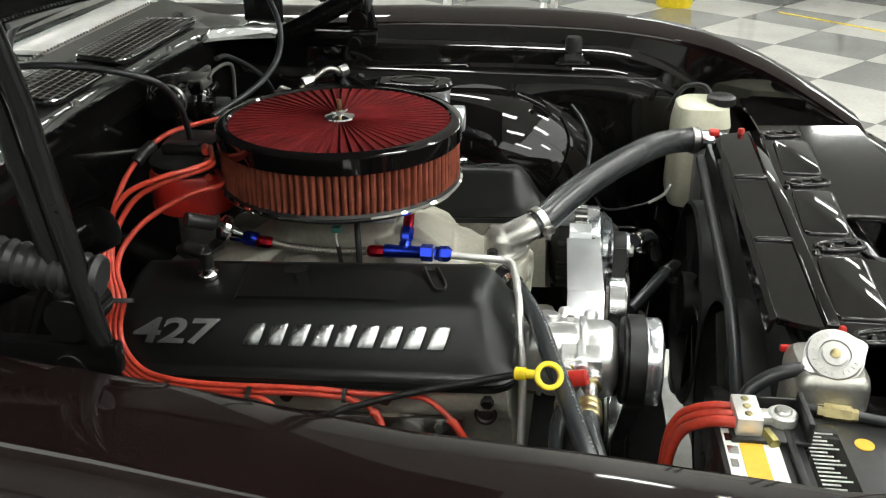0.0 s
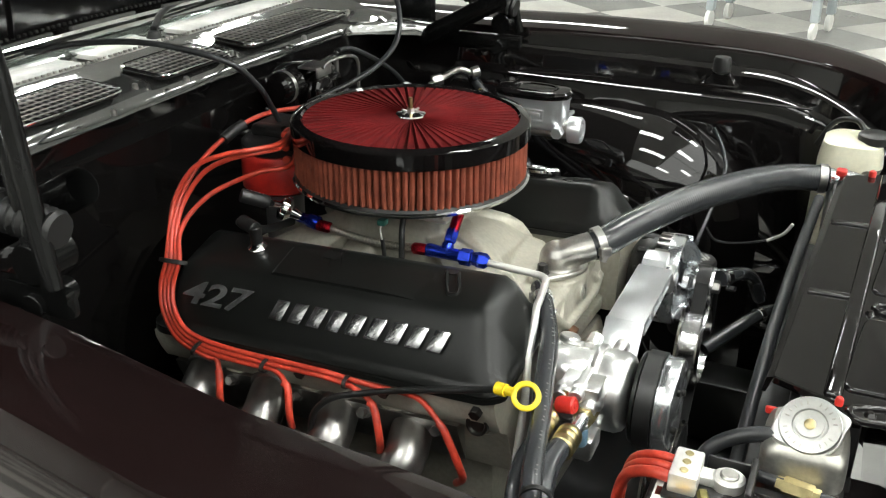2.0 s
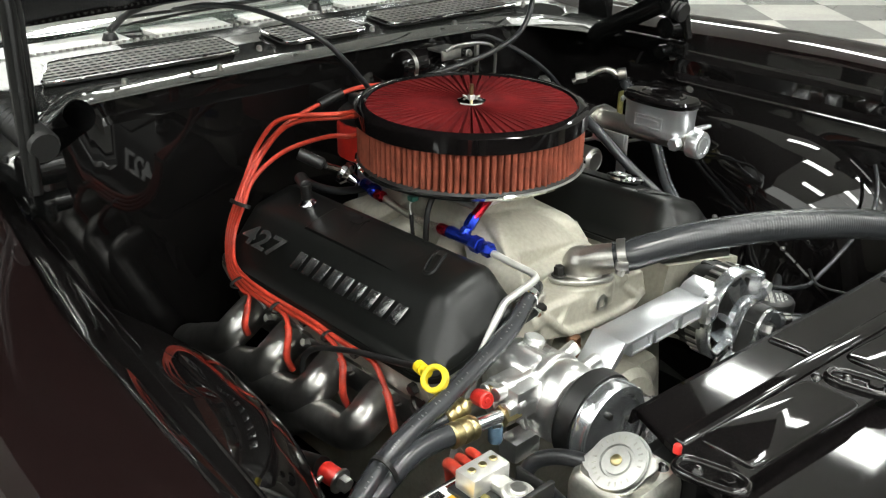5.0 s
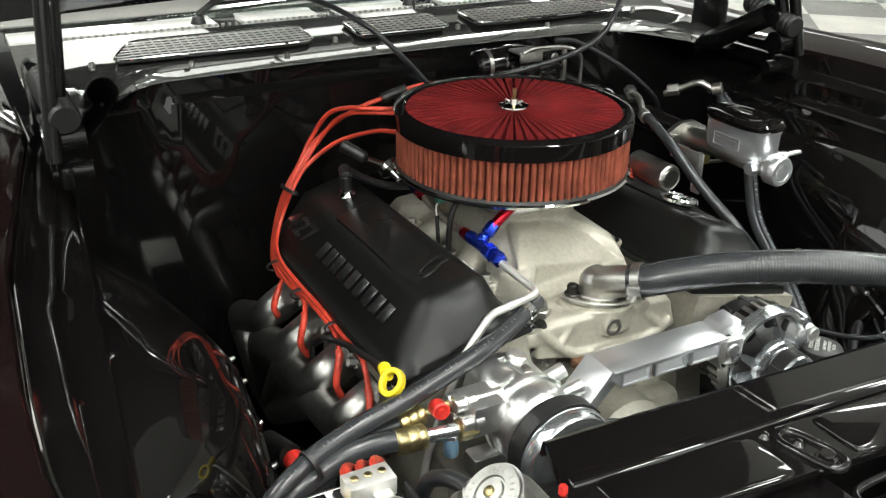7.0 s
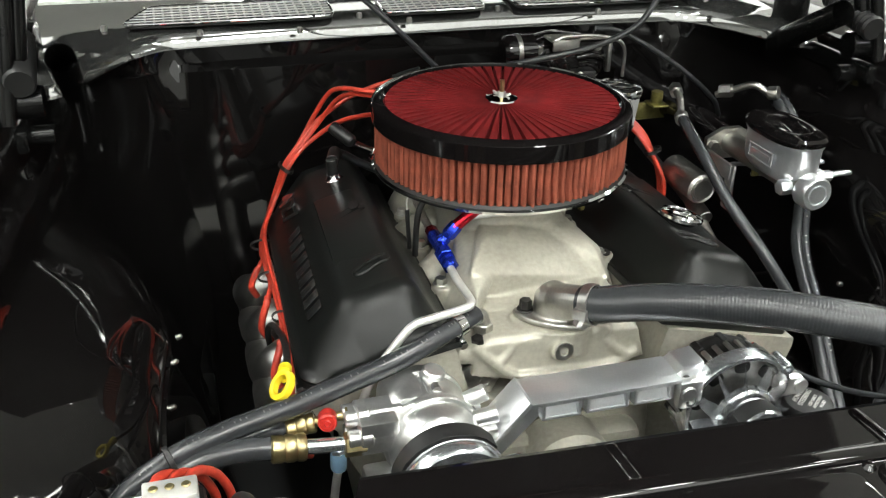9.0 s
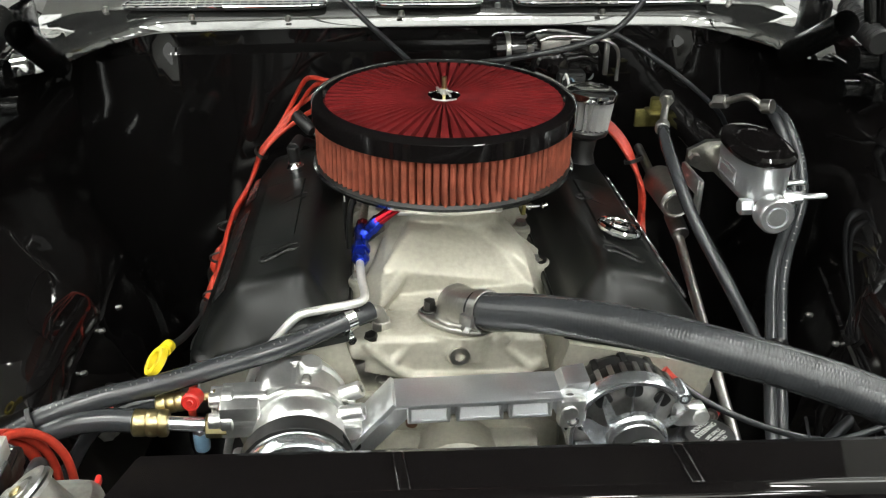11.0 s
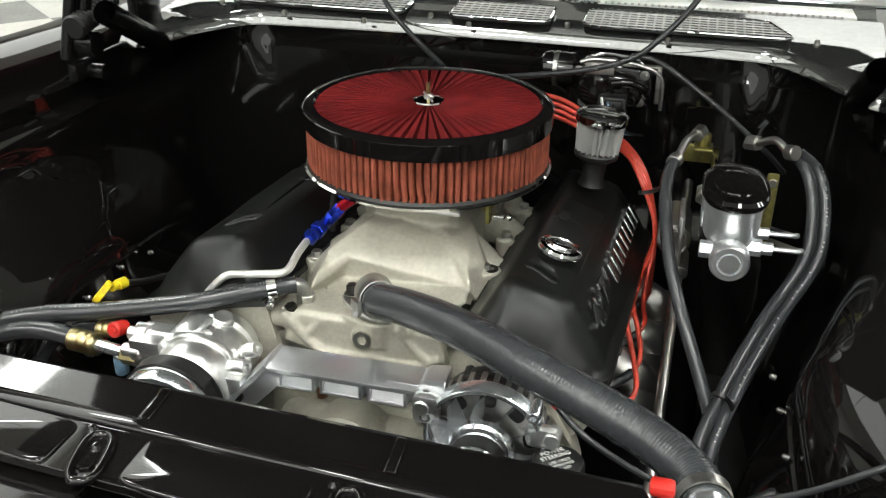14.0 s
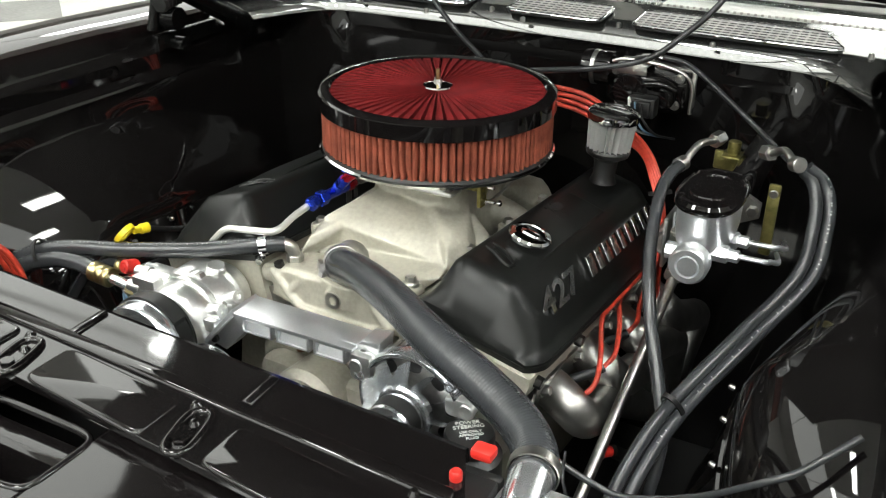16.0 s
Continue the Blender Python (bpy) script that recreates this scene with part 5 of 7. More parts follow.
def alternator():
    a = thing("alternator", "polished alternator with open cooling fan blades", "alternator")
    y, z = 0.166, 0.762
    m = aim((0.30, y, z), (1, 0, 0))
    part("rear_case", lathe([(0, 0), (0.045, 0), (0.058, 0.008), (0.063, 0.02), (0.063, 0.042)], 48, m), M_BLACK, a)
    part("stator", lathe([(0.0655, 0.036), (0.0665, 0.038), (0.0665, 0.056), (0.0655, 0.058)], 48, m), M_DARKSTEEL, a)
    for k in range(30):
        t = 2 * math.pi * k / 30
        part("stator_rib", rbox(0.064, 0.069, -0.003, 0.003, 0.037, 0.057, 0.0008, 1, m @ pose(0, 0, 0, 0, 0, 360 * k / 30)), M_STEEL, a)
    part("front_case", lathe([(0.055, 0.058), (0.066, 0.054), (0.0695, 0.056), (0.0695, 0.072), (0.0680, 0.0755), (0.0645, 0.0765), (0.0625, 0.074), (0.060, 0.062), (0.055, 0.058)], 56, m, close=False), M_ALU, a)
    part("inner_plate", lathe([(0.0, 0.066), (0.040, 0.066), (0.056, 0.063), (0.061, 0.060), (0.061, 0.056), (0, 0.056)], 48, m), M_STEEL, a)
    # solid black pads; the shade inside the vent openings is put in as colour
    for k in range(9):
        part("vent_shade", prism([(0.050 + 0.0075 * u, 0.0095 * v) for u, v in oval(1, 1, 16, 3.0)], 0.0560, 0.0668, 0.0006, m @ pose(0, 0, 0, 0, 0, 40 * k + 8)), M_BLACK, a)
    for t in (40, 160, 280):
        part("case_knuckle", lathe([(0.008, 0.050), (0.008, 0.076), (0.0065, 0.0785), (0.0035, 0.0785), (0.003, 0.074), (0, 0.074)], 20, m @ pose(0, 0, 0, 0, 0, t) @ Matrix.Translation((0.070, 0, 0))), M_ALU, a)
    part("ear", join(rbox(0.36, 0.378, y - 0.082, y - 0.05, z + 0.012, z + 0.05, 0.008), cyl((0.358, y - 0.07, z + 0.035), (1, 0, 0), 0.009, 0.022)), M_RAWALU, a)
    part("ear", join(rbox(0.36, 0.378, y + 0.045, y + 0.082, z + 0.005, z + 0.032, 0.008), cyl((0.358, y + 0.075, z + 0.02), (1, 0, 0), 0.009, 0.022)), M_RAWALU, a)
    for k in range(11):
        t = 360 * k / 11
        bm = bmesh.new()
        vs = [bm.verts.new(p) for p in ((0.033, -0.004, 0.077), (0.047, -0.007, 0.073), (0.0600, -0.009, 0.071), (0.0610, -0.002, 0.084), (0.049, 0.004, 0.097), (0.034, 0.003, 0.097))]
        bm.faces.new(vs)
        bmesh.ops.solidify(bm, geom=bm.faces[:], thickness=0.0022)
        part("fan_blade", xf(bm, m @ pose(0, 0, 0, 0, 0, t)), M_ALU, a)
    part("fan_plate", lathe([(0.0, 0.080), (0.034, 0.080), (0.0365, 0.082), (0.0365, 0.0905), (0.034, 0.093), (0.031, 0.095), (0, 0.095)], 40, m), M_ALU, a)
    part("case_teeth", join(*[rbox(0.056, 0.064, -0.005, 0.005, 0.010, 0.030, 0.002, 1, m @ pose(0, 0, 0, 0, 0, 30 * k)) for k in range(12)]), M_BLACK, a)
    part("pulley", lathe([(0, 0.09), (0.028, 0.09), (0.030, 0.094), (0.0265, 0.097), (0.0265, 0.118), (0.030, 0.121), (0.029, 0.125), (0.016, 0.125), (0.014, 0.122), (0, 0.122)], 40, m), M_ALU, a)
    part("shaft_nut", hexa((0.42, y, z), (1, 0, 0), 0.010, 0.014), M_STEEL, a)


alternator()


def belt_drive():
    for nm, lab, y, z, r in (("water_pump_pulley", "bright chrome water pump pulley with bolts", -0.112, 0.722, 0.047), ("crank_pulley", "bright crank pulley low on the engine front", -0.01, 0.53, 0.085), ("steering_pump_pulley", "bright chrome power steering pump pulley with bolts", 0.135, 0.675, 0.062)):
        p = thing(nm, lab, "pulley", "pulleys on the engine front")
        m = aim((0.39, y, z), (1, 0, 0))
        part("rim", lathe([(r - 0.012, 0), (r, 0.0), (r + 0.002, 0.004), (r - 0.002, 0.007), (r - 0.002, 0.03), (r + 0.002, 0.033), (r, 0.037), (r - 0.006, 0.037), (r - 0.010, 0.02), (0.022, 0.016), (0.02, 0.026), (0, 0.026)], 48, m), M_POL, p)
        for k in range(4):
            t = math.pi / 4 + math.pi / 2 * k
            part("bolt", hexa(m @ Vector((0.5 * r * math.cos(t), 0.5 * r * math.sin(t), 0.014)), (1, 0, 0), 0.007, 0.010), M_STEEL, p)

    def strap(pts, x0, x1, th=0.004):
        bm = bmesh.new()
        rows = []
        for i, (yy, zz) in enumerate(pts):
            d = Vector((pts[min(i + 1, len(pts) - 1)][0] - pts[max(i - 1, 0)][0], pts[min(i + 1, len(pts) - 1)][1] - pts[max(i - 1, 0)][1])).normalized()
            n = Vector((d.y, -d.x)) * th / 2
            rows.append([bm.verts.new(q) for q in ((x0, yy + n.x, zz + n.y), (x1, yy + n.x, zz + n.y), (x1, yy - n.x, zz - n.y), (x0, yy - n.x, zz - n.y))])
        for r0, r1 in zip(rows, rows[1:]):
            for k in range(4):
                bm.faces.new((r0[k], r0[(k + 1) % 4], r1[(k + 1) % 4], r1[k]))
        bm.faces.new(rows[0])
        bm.faces.new(rows[-1])
        return bm
    belt = []
    cy, cz, r = 0.166, 0.762, 0.0285
    belt += [(cy + r * math.cos(t), cz + r * math.sin(t)) for t in [math.radians(q) for q in range(150, -31, -15)]]
    belt += [(0.135 + 0.064 * math.cos(t), 0.675 + 0.064 * math.sin(t)) for t in [math.radians(q) for q in range(10, -80, -15)]]
    belt += [(-0.01 + 0.087 * math.cos(t), 0.53 + 0.087 * math.sin(t)) for t in [math.radians(q) for q in range(-30, -211, -15)]]
    belt += [(-0.188 + 0.0575 * math.cos(t), 0.771 + 0.0575 * math.sin(t)) for t in [math.radians(q) for q in range(250, 30, -15)]]
    belt += [(-0.112 + 0.052 * math.cos(t), 0.722 + 0.052 * math.sin(t)) for t in [math.radians(q) for q in (200, 230, 260, 290)]]
    belt += [(0.04, 0.655), (0.085, 0.668), (0.112, 0.70)]
    belt.append(belt[0])
    solo("drive_belt", strap(belt, 0.400, 0.420), M_BLACK, "black ribbed rubber drive belt round the pulleys", "belt")


belt_drive()


def steering_reservoir():
    r = thing("power_steering_reservoir", "black power steering reservoir with a printed black cap", "reservoir")
    p = (0.386, 0.250, 0.755)
    part("can", lathe([(0, -0.12), (0.035, -0.12), (0.038, -0.11), (0.038, -0.02), (0.026, -0.012), (0.026, 0)], 32, Matrix.Translation(p)), M_BLACK, r)
    cap = part("cap", lathe([(0, 0.012), (0.022, 0.012), (0.027, 0.010), (0.029, 0.006), (0.029, -0.006), (0.026, -0.008)], 40, Matrix.Translation(p)), M_BLACK, r)
    for k, (w, s, dy) in enumerate((("power", 0.0082, 0.0125), ("steering", 0.0082, 0.0050), ("use only", 0.0056, -0.0040), ("approved", 0.0056, -0.0098), ("fluid", 0.0056, -0.0156))):
        part("cap_print", lettering(w.upper(), s, 0.0002, Matrix.Translation((p[0], p[1], p[2] + 0.0123)) @ pose(0, 0, 0, 0, 0, 128) @ Matrix.Translation((0, dy, 0))), M_WHITE, cap, "white printed words")


steering_reservoir()

# ---------------- right side: ignition wires, dipstick, headers ----------------
def plug_wire(pts, label="red silicone spark plug wire", r=0.0042):
    w = thing("plug_wire", label, "ignition wire", "spark plug wires")
    part("wire", tube(pts, r, 10, 6), M_REDRUB, w)
    return w


TIE = Vector((-0.233, -0.258, 0.856))


def right_wires():
    top = [(-0.175, -0.04, 0.984), (-0.150, -0.110, 0.990), (-0.165, -0.150, 0.991), (-0.198, -0.172, 0.986), (-0.238, -0.187, 0.967), (-0.260, -0.208, 0.925), (-0.256, -0.231, 0.888)]
    back = [(-0.18, 0.05, 1.0), (-0.245, -0.01, 0.992), (-0.268, -0.075, 0.972), (-0.266, -0.145, 0.952), (-0.259, -0.200, 0.920), (-0.251, -0.233, 0.886)]
    mid = [(-0.175, -0.04, 0.976), (-0.150, -0.105, 0.983), (-0.166, -0.143, 0.984), (-0.197, -0.163, 0.977), (-0.232, -0.178, 0.956), (-0.252, -0.203, 0.916), (-0.246, -0.232, 0.883)]
    low = [(-0.175, -0.03, 0.950), (-0.140, -0.105, 0.956), (-0.165, -0.132, 0.954), (-0.198, -0.152, 0.941), (-0.226, -0.178, 0.924), (-0.243, -0.206, 0.900), (-0.240, -0.233, 0.880)]
    base = [((-0.234, -0.257, 0.858), (0.95, 0.1, 0.1)), ((-0.238, -0.270, 0.826), (0.95, 0.1, 0.25)), ((-0.228, -0.284, 0.797), (0.75, 0.15, 0.6)), ((-0.196, -0.301, 0.775), (0.4, 0.2, 0.85)), ((-0.15, -0.3085, 0.767), (0.05, 0.3, 0.95)), ((-0.09, -0.310, 0.7655), (0, 0.3, 0.95))]
    drops = [(-0.135, [(-0.122, -0.324, 0.742), (-0.118, -0.332, 0.722), (-0.124, -0.325, 0.702)]),
             (-0.045, [(-0.020, -0.320, 0.748), (-0.013, -0.330, 0.715), (-0.019, -0.318, 0.688)]),
             (0.075, [(0.102, -0.318, 0.752), (0.114, -0.328, 0.718), (0.106, -0.312, 0.682)]),
             (0.165, [(0.196, -0.318, 0.745), (0.216, -0.324, 0.710), (0.219, -0.315, 0.682), (0.205, -0.30, 0.66)])]
    for k, body in enumerate((top, back, mid, low)):
        xd, end = drops[k]
        pts = list(body)
        for p, n in base:
            if p[0] < xd - 0.01:
                pts.append(tuple(Vector(p) + Vector(n).normalized() * (k - 1.5) * 0.0066))
        for x in (-0.03, 0.03, 0.09, 0.14):
            if x < xd - 0.01:
                pts.append((x, -0.3105 + 0.002 * (k - 1.5), 0.7665 + 0.004 * (x + 0.09) / 0.23 + 0.0062 * (k - 1.5) - (0.0031 if x > 0.04 else 0)))
        pts.append((xd, -0.3105, 0.766 + 0.0062 * (k - 1.5) - (0.003 if k > 1 else 0)))
        w = plug_wire(pts + end, "red silicone spark plug wire looped behind the valve cover", 0.0037)
        part("boot_sleeve", tube([tuple(Vector(end[0]).lerp(Vector(pts[-1]), 0.3))] + end, 0.0050, 12), M_REDRUB, w)
    for p, d, rx, ry in ((TIE, (0.05, -0.45, -0.85), 0.010, 0.019), ((-0.160, -0.308, 0.767), (1, -0.05, -0.05), 0.008, 0.0165), ((-0.055, -0.3105, 0.769), (1, 0, 0.03), 0.0075, 0.0145), ((0.062, -0.3105, 0.774), (1, 0, 0.03), 0.007, 0.0105)):
        b = lathe([(1, -0.003), (1.12, -0.0025), (1.12, 0.0025), (1, 0.003)], 20, aim(p, d) @ Matrix.Diagonal((ry, rx, 1, 1)), close=False)
        solo("wire_separator", b, M_BLACK, "black plastic tie round the red plug wires", "cable tie", "wire ties")
    solo("wire_separator", tube([(-0.258, -0.040, 0.984), (-0.265, -0.060, 0.977), (-0.268, -0.080, 0.970)], 0.0085, 10), M_BLACK, "black plastic sleeve on a red plug wire", "cable tie", "wire ties")


right_wires()


def distributor():
    d = thing("distributor", "red distributor cap with black wire collar behind the air cleaner", "distributor")
    m = Matrix.Translation((-0.215, -0.01, 0))
    part("cap", lathe([(0.055, 0.885), (0.062, 0.89), (0.062, 0.938), (0.058, 0.945), (0.0, 0.948)], 24, m), M_REDPLAS, d)
    part("collar", lathe([(0.04, 0.945), (0.058, 0.947), (0.060, 0.958), (0.052, 0.966), (0.03, 0.970), (0, 0.970)], 16, m), M_BLACK, d)
    part("coil_cover", rbox(-0.25, -0.175, -0.04, 0.035, 0.966, 0.986, 0.008), M_BLACK, d)
    part("cover_strap", rbox(-0.238, -0.19, -0.045, -0.030, 0.984, 0.989, 0.002), M_BLACK, d)
    part("stem", lathe([(0.03, 0.80), (0.03, 0.89)], 20, m), M_RAWALU, d)
    for k in range(3):
        part("boot", cyl((-0.186, -0.030, 0.980 - 0.019 * k), (0.35, -0.9, 0.1), 0.006, 0.03), M_REDRUB, d)


distributor()


def dipstick():
    d = thing("dipstick", "yellow ring handled dipstick in a black tube", "dipstick")
    m = aim((0.301, -0.337, 0.835), (0.15, -0.75, 0.65)) @ pose(0, 0, 0, 0, 0, 0)
    ring_ = [(0.0165, 0), (0.0165, 0.0035), (0.0150, 0.0045), (0.0118, 0.0045), (0.0105, 0.0035), (0.0105, -0.0035), (0.0118, -0.0045), (0.0150, -0.0045), (0.0165, -0.0035), (0.0165, 0)]
    part("ring", lathe(ring_, 32, m, close=False), M_YELLOW, d)
    part("grip", join(tube([(0.287, -0.334, 0.834), (0.272, -0.331, 0.832)], 0.0055, 12, smooth=False), tube([(0.276, -0.332, 0.8325), (0.264, -0.329, 0.831)], 0.0075, 12, smooth=False)), M_YELLOW, d)
    part("tube", tube([(0.268, -0.330, 0.831), (0.22, -0.322, 0.812), (0.14, -0.316, 0.786), (0.08, -0.318, 0.766), (0.045, -0.322, 0.752), (0.02, -0.325, 0.725), (0.01, -0.32, 0.68)], 0.0042, 10), M_BLACK, d)


dipstick()


def headers(sgn, dx):
    h = thing("exhaust_header", "burnished steel exhaust header with fat curved pipes", "exhaust header", "pair of exhaust headers")
    M = Matrix.Translation((dx, 0, 0)) @ EN @ Matrix.Diagonal((1, -sgn, 1, 1)) @ EN.inverted()
    part("flange", loft([[en(x + dx, sgn * a, b) for a, b in ((0.262, -0.140), (0.282, -0.139), (0.280, -0.150), (0.262, -0.20))] for x in (-0.235, 0.205)]), M_HEADER, h)
    for k in range(4):
        x = -0.183 + 0.105 * k
        low = 0.008 * (k - 2)
        p = [(x - 0.002, -0.255, 0.708), (x + 0.003, -0.284, 0.700), (x + 0.009, -0.314, 0.687), (x - 0.004, -0.327, 0.668), (x - 0.040, -0.328, 0.655 + low * 0.3), (x - 0.095, -0.327, 0.640 + low), (x - 0.15, -0.320, 0.60 + low), (-0.26 + 0.02 * k, -0.31, 0.48)]
        part("pipe", tube([M @ Vector(q) for q in p], lambda t: 0.0275 - 0.002 * t, 24, 8), M_HEADER, h)
        part("pipe_collar", lathe([(0.030, -0.004), (0.0315, -0.002), (0.0315, 0.003), (0.030, 0.006), (0.027, 0.007)], 28, M @ aim((x, -0.270, 0.705), (0.1, -0.95, -0.26)), close=False), M_HEADER, h)
        part("flange_bolt", join(hexa(en(x + dx + 0.045, sgn * 0.278, -0.152), EN.to_3x3() @ Vector((0, sgn, 0.3)), 0.007, 0.012), cyl(en(x + dx + 0.045, sgn * 0.276, -0.152), EN.to_3x3() @ Vector((0, sgn, 0.3)), 0.010, 0.003)), M_STEEL, h)


headers(-1, 0.0)
headers(1, 0.02)

# ---------------- left side: brake cylinder, hoses, caps ----------------


def filler_cap():
    c = thing("oil_filler_cap", "chrome push-in oil filler cap on a valve cover", "oil cap")
    m = Matrix.Translation((0.134, 0.206, 0.885)) @ EN.to_3x3().to_4x4() @ pose(0, 0, 0, -14)
    part("cap", lathe([(0.02, -0.004), (0.024, 0.0), (0.0285, 0.002), (0.029, 0.006), (0.0265, 0.009), (0.021, 0.010), (0.02, 0.0085), (0, 0.0085)], 40, m), M_CHROME, c)
    part("emblem", prism([(-0.014, 0), (-0.009, 0.006), (0.009, 0.006), (0.014, 0), (0.009, -0.006), (-0.009, -0.006)], 0.0085, 0.0105, 0.0006, m @ pose(0, 0, 0, 0, 0, 90)), M_CHROME, c)


filler_cap()


def breather():
    b = thing("breather_filter", "small chrome topped breather with grey pleated filter", "breather filter")
    m = Matrix.Translation((-0.115, 0.222, 0)) @ pose(0, 0, 0.93) @ pose(0, 0, 0, -4, -2) @ pose(0, 0, -0.93)
    n = 22
    bm = bmesh.new()
    rings = [[bm.verts.new((r * s * math.cos(math.pi * k / n), r * s * math.sin(math.pi * k / n), z)) for k in range(2 * n) for r in [0.0345 if k % 2 else 0.0225]] for z, s in ((0.929, 0.92), (0.978, 1.03))]
    for k in range(2 * n):
        j = (k + 1) % (2 * n)
        bm.faces.new((rings[0][k], rings[0][j], rings[1][j], rings[1][k]))
    part("pleats", xf(bm, m), M_GREYPLEAT, b, angle=20)
    part("cap", lathe([(0.0365, 0.974), (0.038, 0.978), (0.0375, 0.985), (0.033, 0.989), (0.026, 0.990), (0.024, 0.988), (0, 0.989)], 40, m), M_CHROME, b)
    part("foot", lathe([(0.031, 0.931), (0.033, 0.928), (0.031, 0.922), (0.018, 0.914), (0.016, 0.89), (0.02, 0.878)], 32, m), M_BLACK, b)


breather()


def master_cylinder():
    c = thing("brake_master_cylinder", "polished aluminium brake master cylinder with black oval lid", "master cylinder")
    y = 0.41
    part("reservoir", loft([[(0.045 + u, y + v, z) for u, v in oval(rx, ry, 40, 2.6)] for rx, ry, z in ((0.056, 0.026, 0.897), (0.062, 0.033, 0.905), (0.064, 0.035, 0.915), (0.065, 0.036, 0.948), (0.067, 0.038, 0.951), (0.067, 0.038, 0.954))]), M_MACHINED, c)
    part("lid", loft([[(0.045 + u, y + v, z) for u, v in oval(rx, ry, 40, 2.6)] for rx, ry, z in ((0.068, 0.039, 0.954), (0.070, 0.041, 0.957), (0.070, 0.041, 0.962), (0.066, 0.037, 0.966), (0.050, 0.030, 0.967))]), M_PAINT, c, "gloss black oval lid")
    part("lid_bead", loft([[(0.045 + u, y + v, z) for u, v in oval(rx, ry, 40, 2.6)] for rx, ry, z in ((0.044, 0.027, 0.966), (0.043, 0.026, 0.9685), (0.038, 0.021, 0.9685), (0.037, 0.020, 0.966))], False), M_PAINT, c)
    part("barrel", cyl((-0.10, y, 0.893), (1, 0, 0.02), 0.0175, 0.22, 0.003), M_CASTALU, c)
    part("front_plug", lathe([(0.024, 0), (0.024, 0.018), (0.021, 0.022), (0.015, 0.022), (0.013, 0.019), (0.012, 0.022), (0, 0.022)], 32, aim((0.115, y, 0.897), (1, 0, 0.02))), M_MACHINED, c)
    part("flange", loft([[(x, y + v, 0.893 + w) for v, w in ((-0.042, -0.010), (-0.042, 0.010), (-0.015, 0.024), (0.015, 0.024), (0.042, 0.010), (0.042, -0.010), (0.015, -0.024), (-0.015, -0.024))] for x in (-0.088, -0.079)]), M_CASTALU, c)
    for v in (-0.033, 0.033):
        part("flange_nut", hexa((-0.079, y + v, 0.893), (1, 0, 0), 0.008, 0.010), M_STEEL, c)
    part("stay", join(rbox(-0.05, 0.02, y - 0.062, y - 0.055, 0.875, 0.90, 0.003), rbox(0.005, 0.025, y - 0.06, y - 0.054, 0.83, 0.9, 0.003)), M_RAWALU, c)
    part("name_plate_frame", join(rbox(0.018, 0.075, y - 0.0372, y - 0.0350, 0.915, 0.917, 0.0004), rbox(0.018, 0.075, y - 0.0372, y - 0.0350, 0.934, 0.936, 0.0004), rbox(0.018, 0.02, y - 0.0372, y - 0.0350, 0.915, 0.936, 0.0004), rbox(0.073, 0.075, y - 0.0372, y - 0.0350, 0.915, 0.936, 0.0004)), M_MACHINED, c)
    part("name_bar", rbox(0.024, 0.069, y - 0.0372, y - 0.0350, 0.921, 0.930, 0.001), M_MACHINED, c)
    for x, z in ((0.09, 0.902), (0.03, 0.895)):
        part("port_nut", hexa((x, y + 0.018, z), (0.1, 1, 0.05), 0.011, 0.02), M_MACHINED, c)
        part("port_nut", hexa((x + 0.002, y + 0.037, z + 0.001), (0.1, 1, 0.05), 0.008, 0.014), M_MACHINED, c)
        part("brake_pipe", tube([(x + 0.003, y + 0.048, z + 0.002), (x + 0.006, y + 0.074, z + 0.004), (x + 0.002, y + 0.083, z + 0.002), (x - 0.014, y + 0.086, z - 0.004), (x - 0.07, y + 0.088, z - 0.03), (x - 0.2, y + 0.07, z - 0.08)], 0.0035, 8), M_MACHINED, c)
    part("port_nut", hexa((0.10, y - 0.02, 0.897), (0, -1, 0), 0.011, 0.016), M_MACHINED, c)
    part("push_rod_housing", cyl((-0.36, y, 0.893), (1, 0, 0), 0.024, 0.28), M_PAINT, c)


master_cylinder()


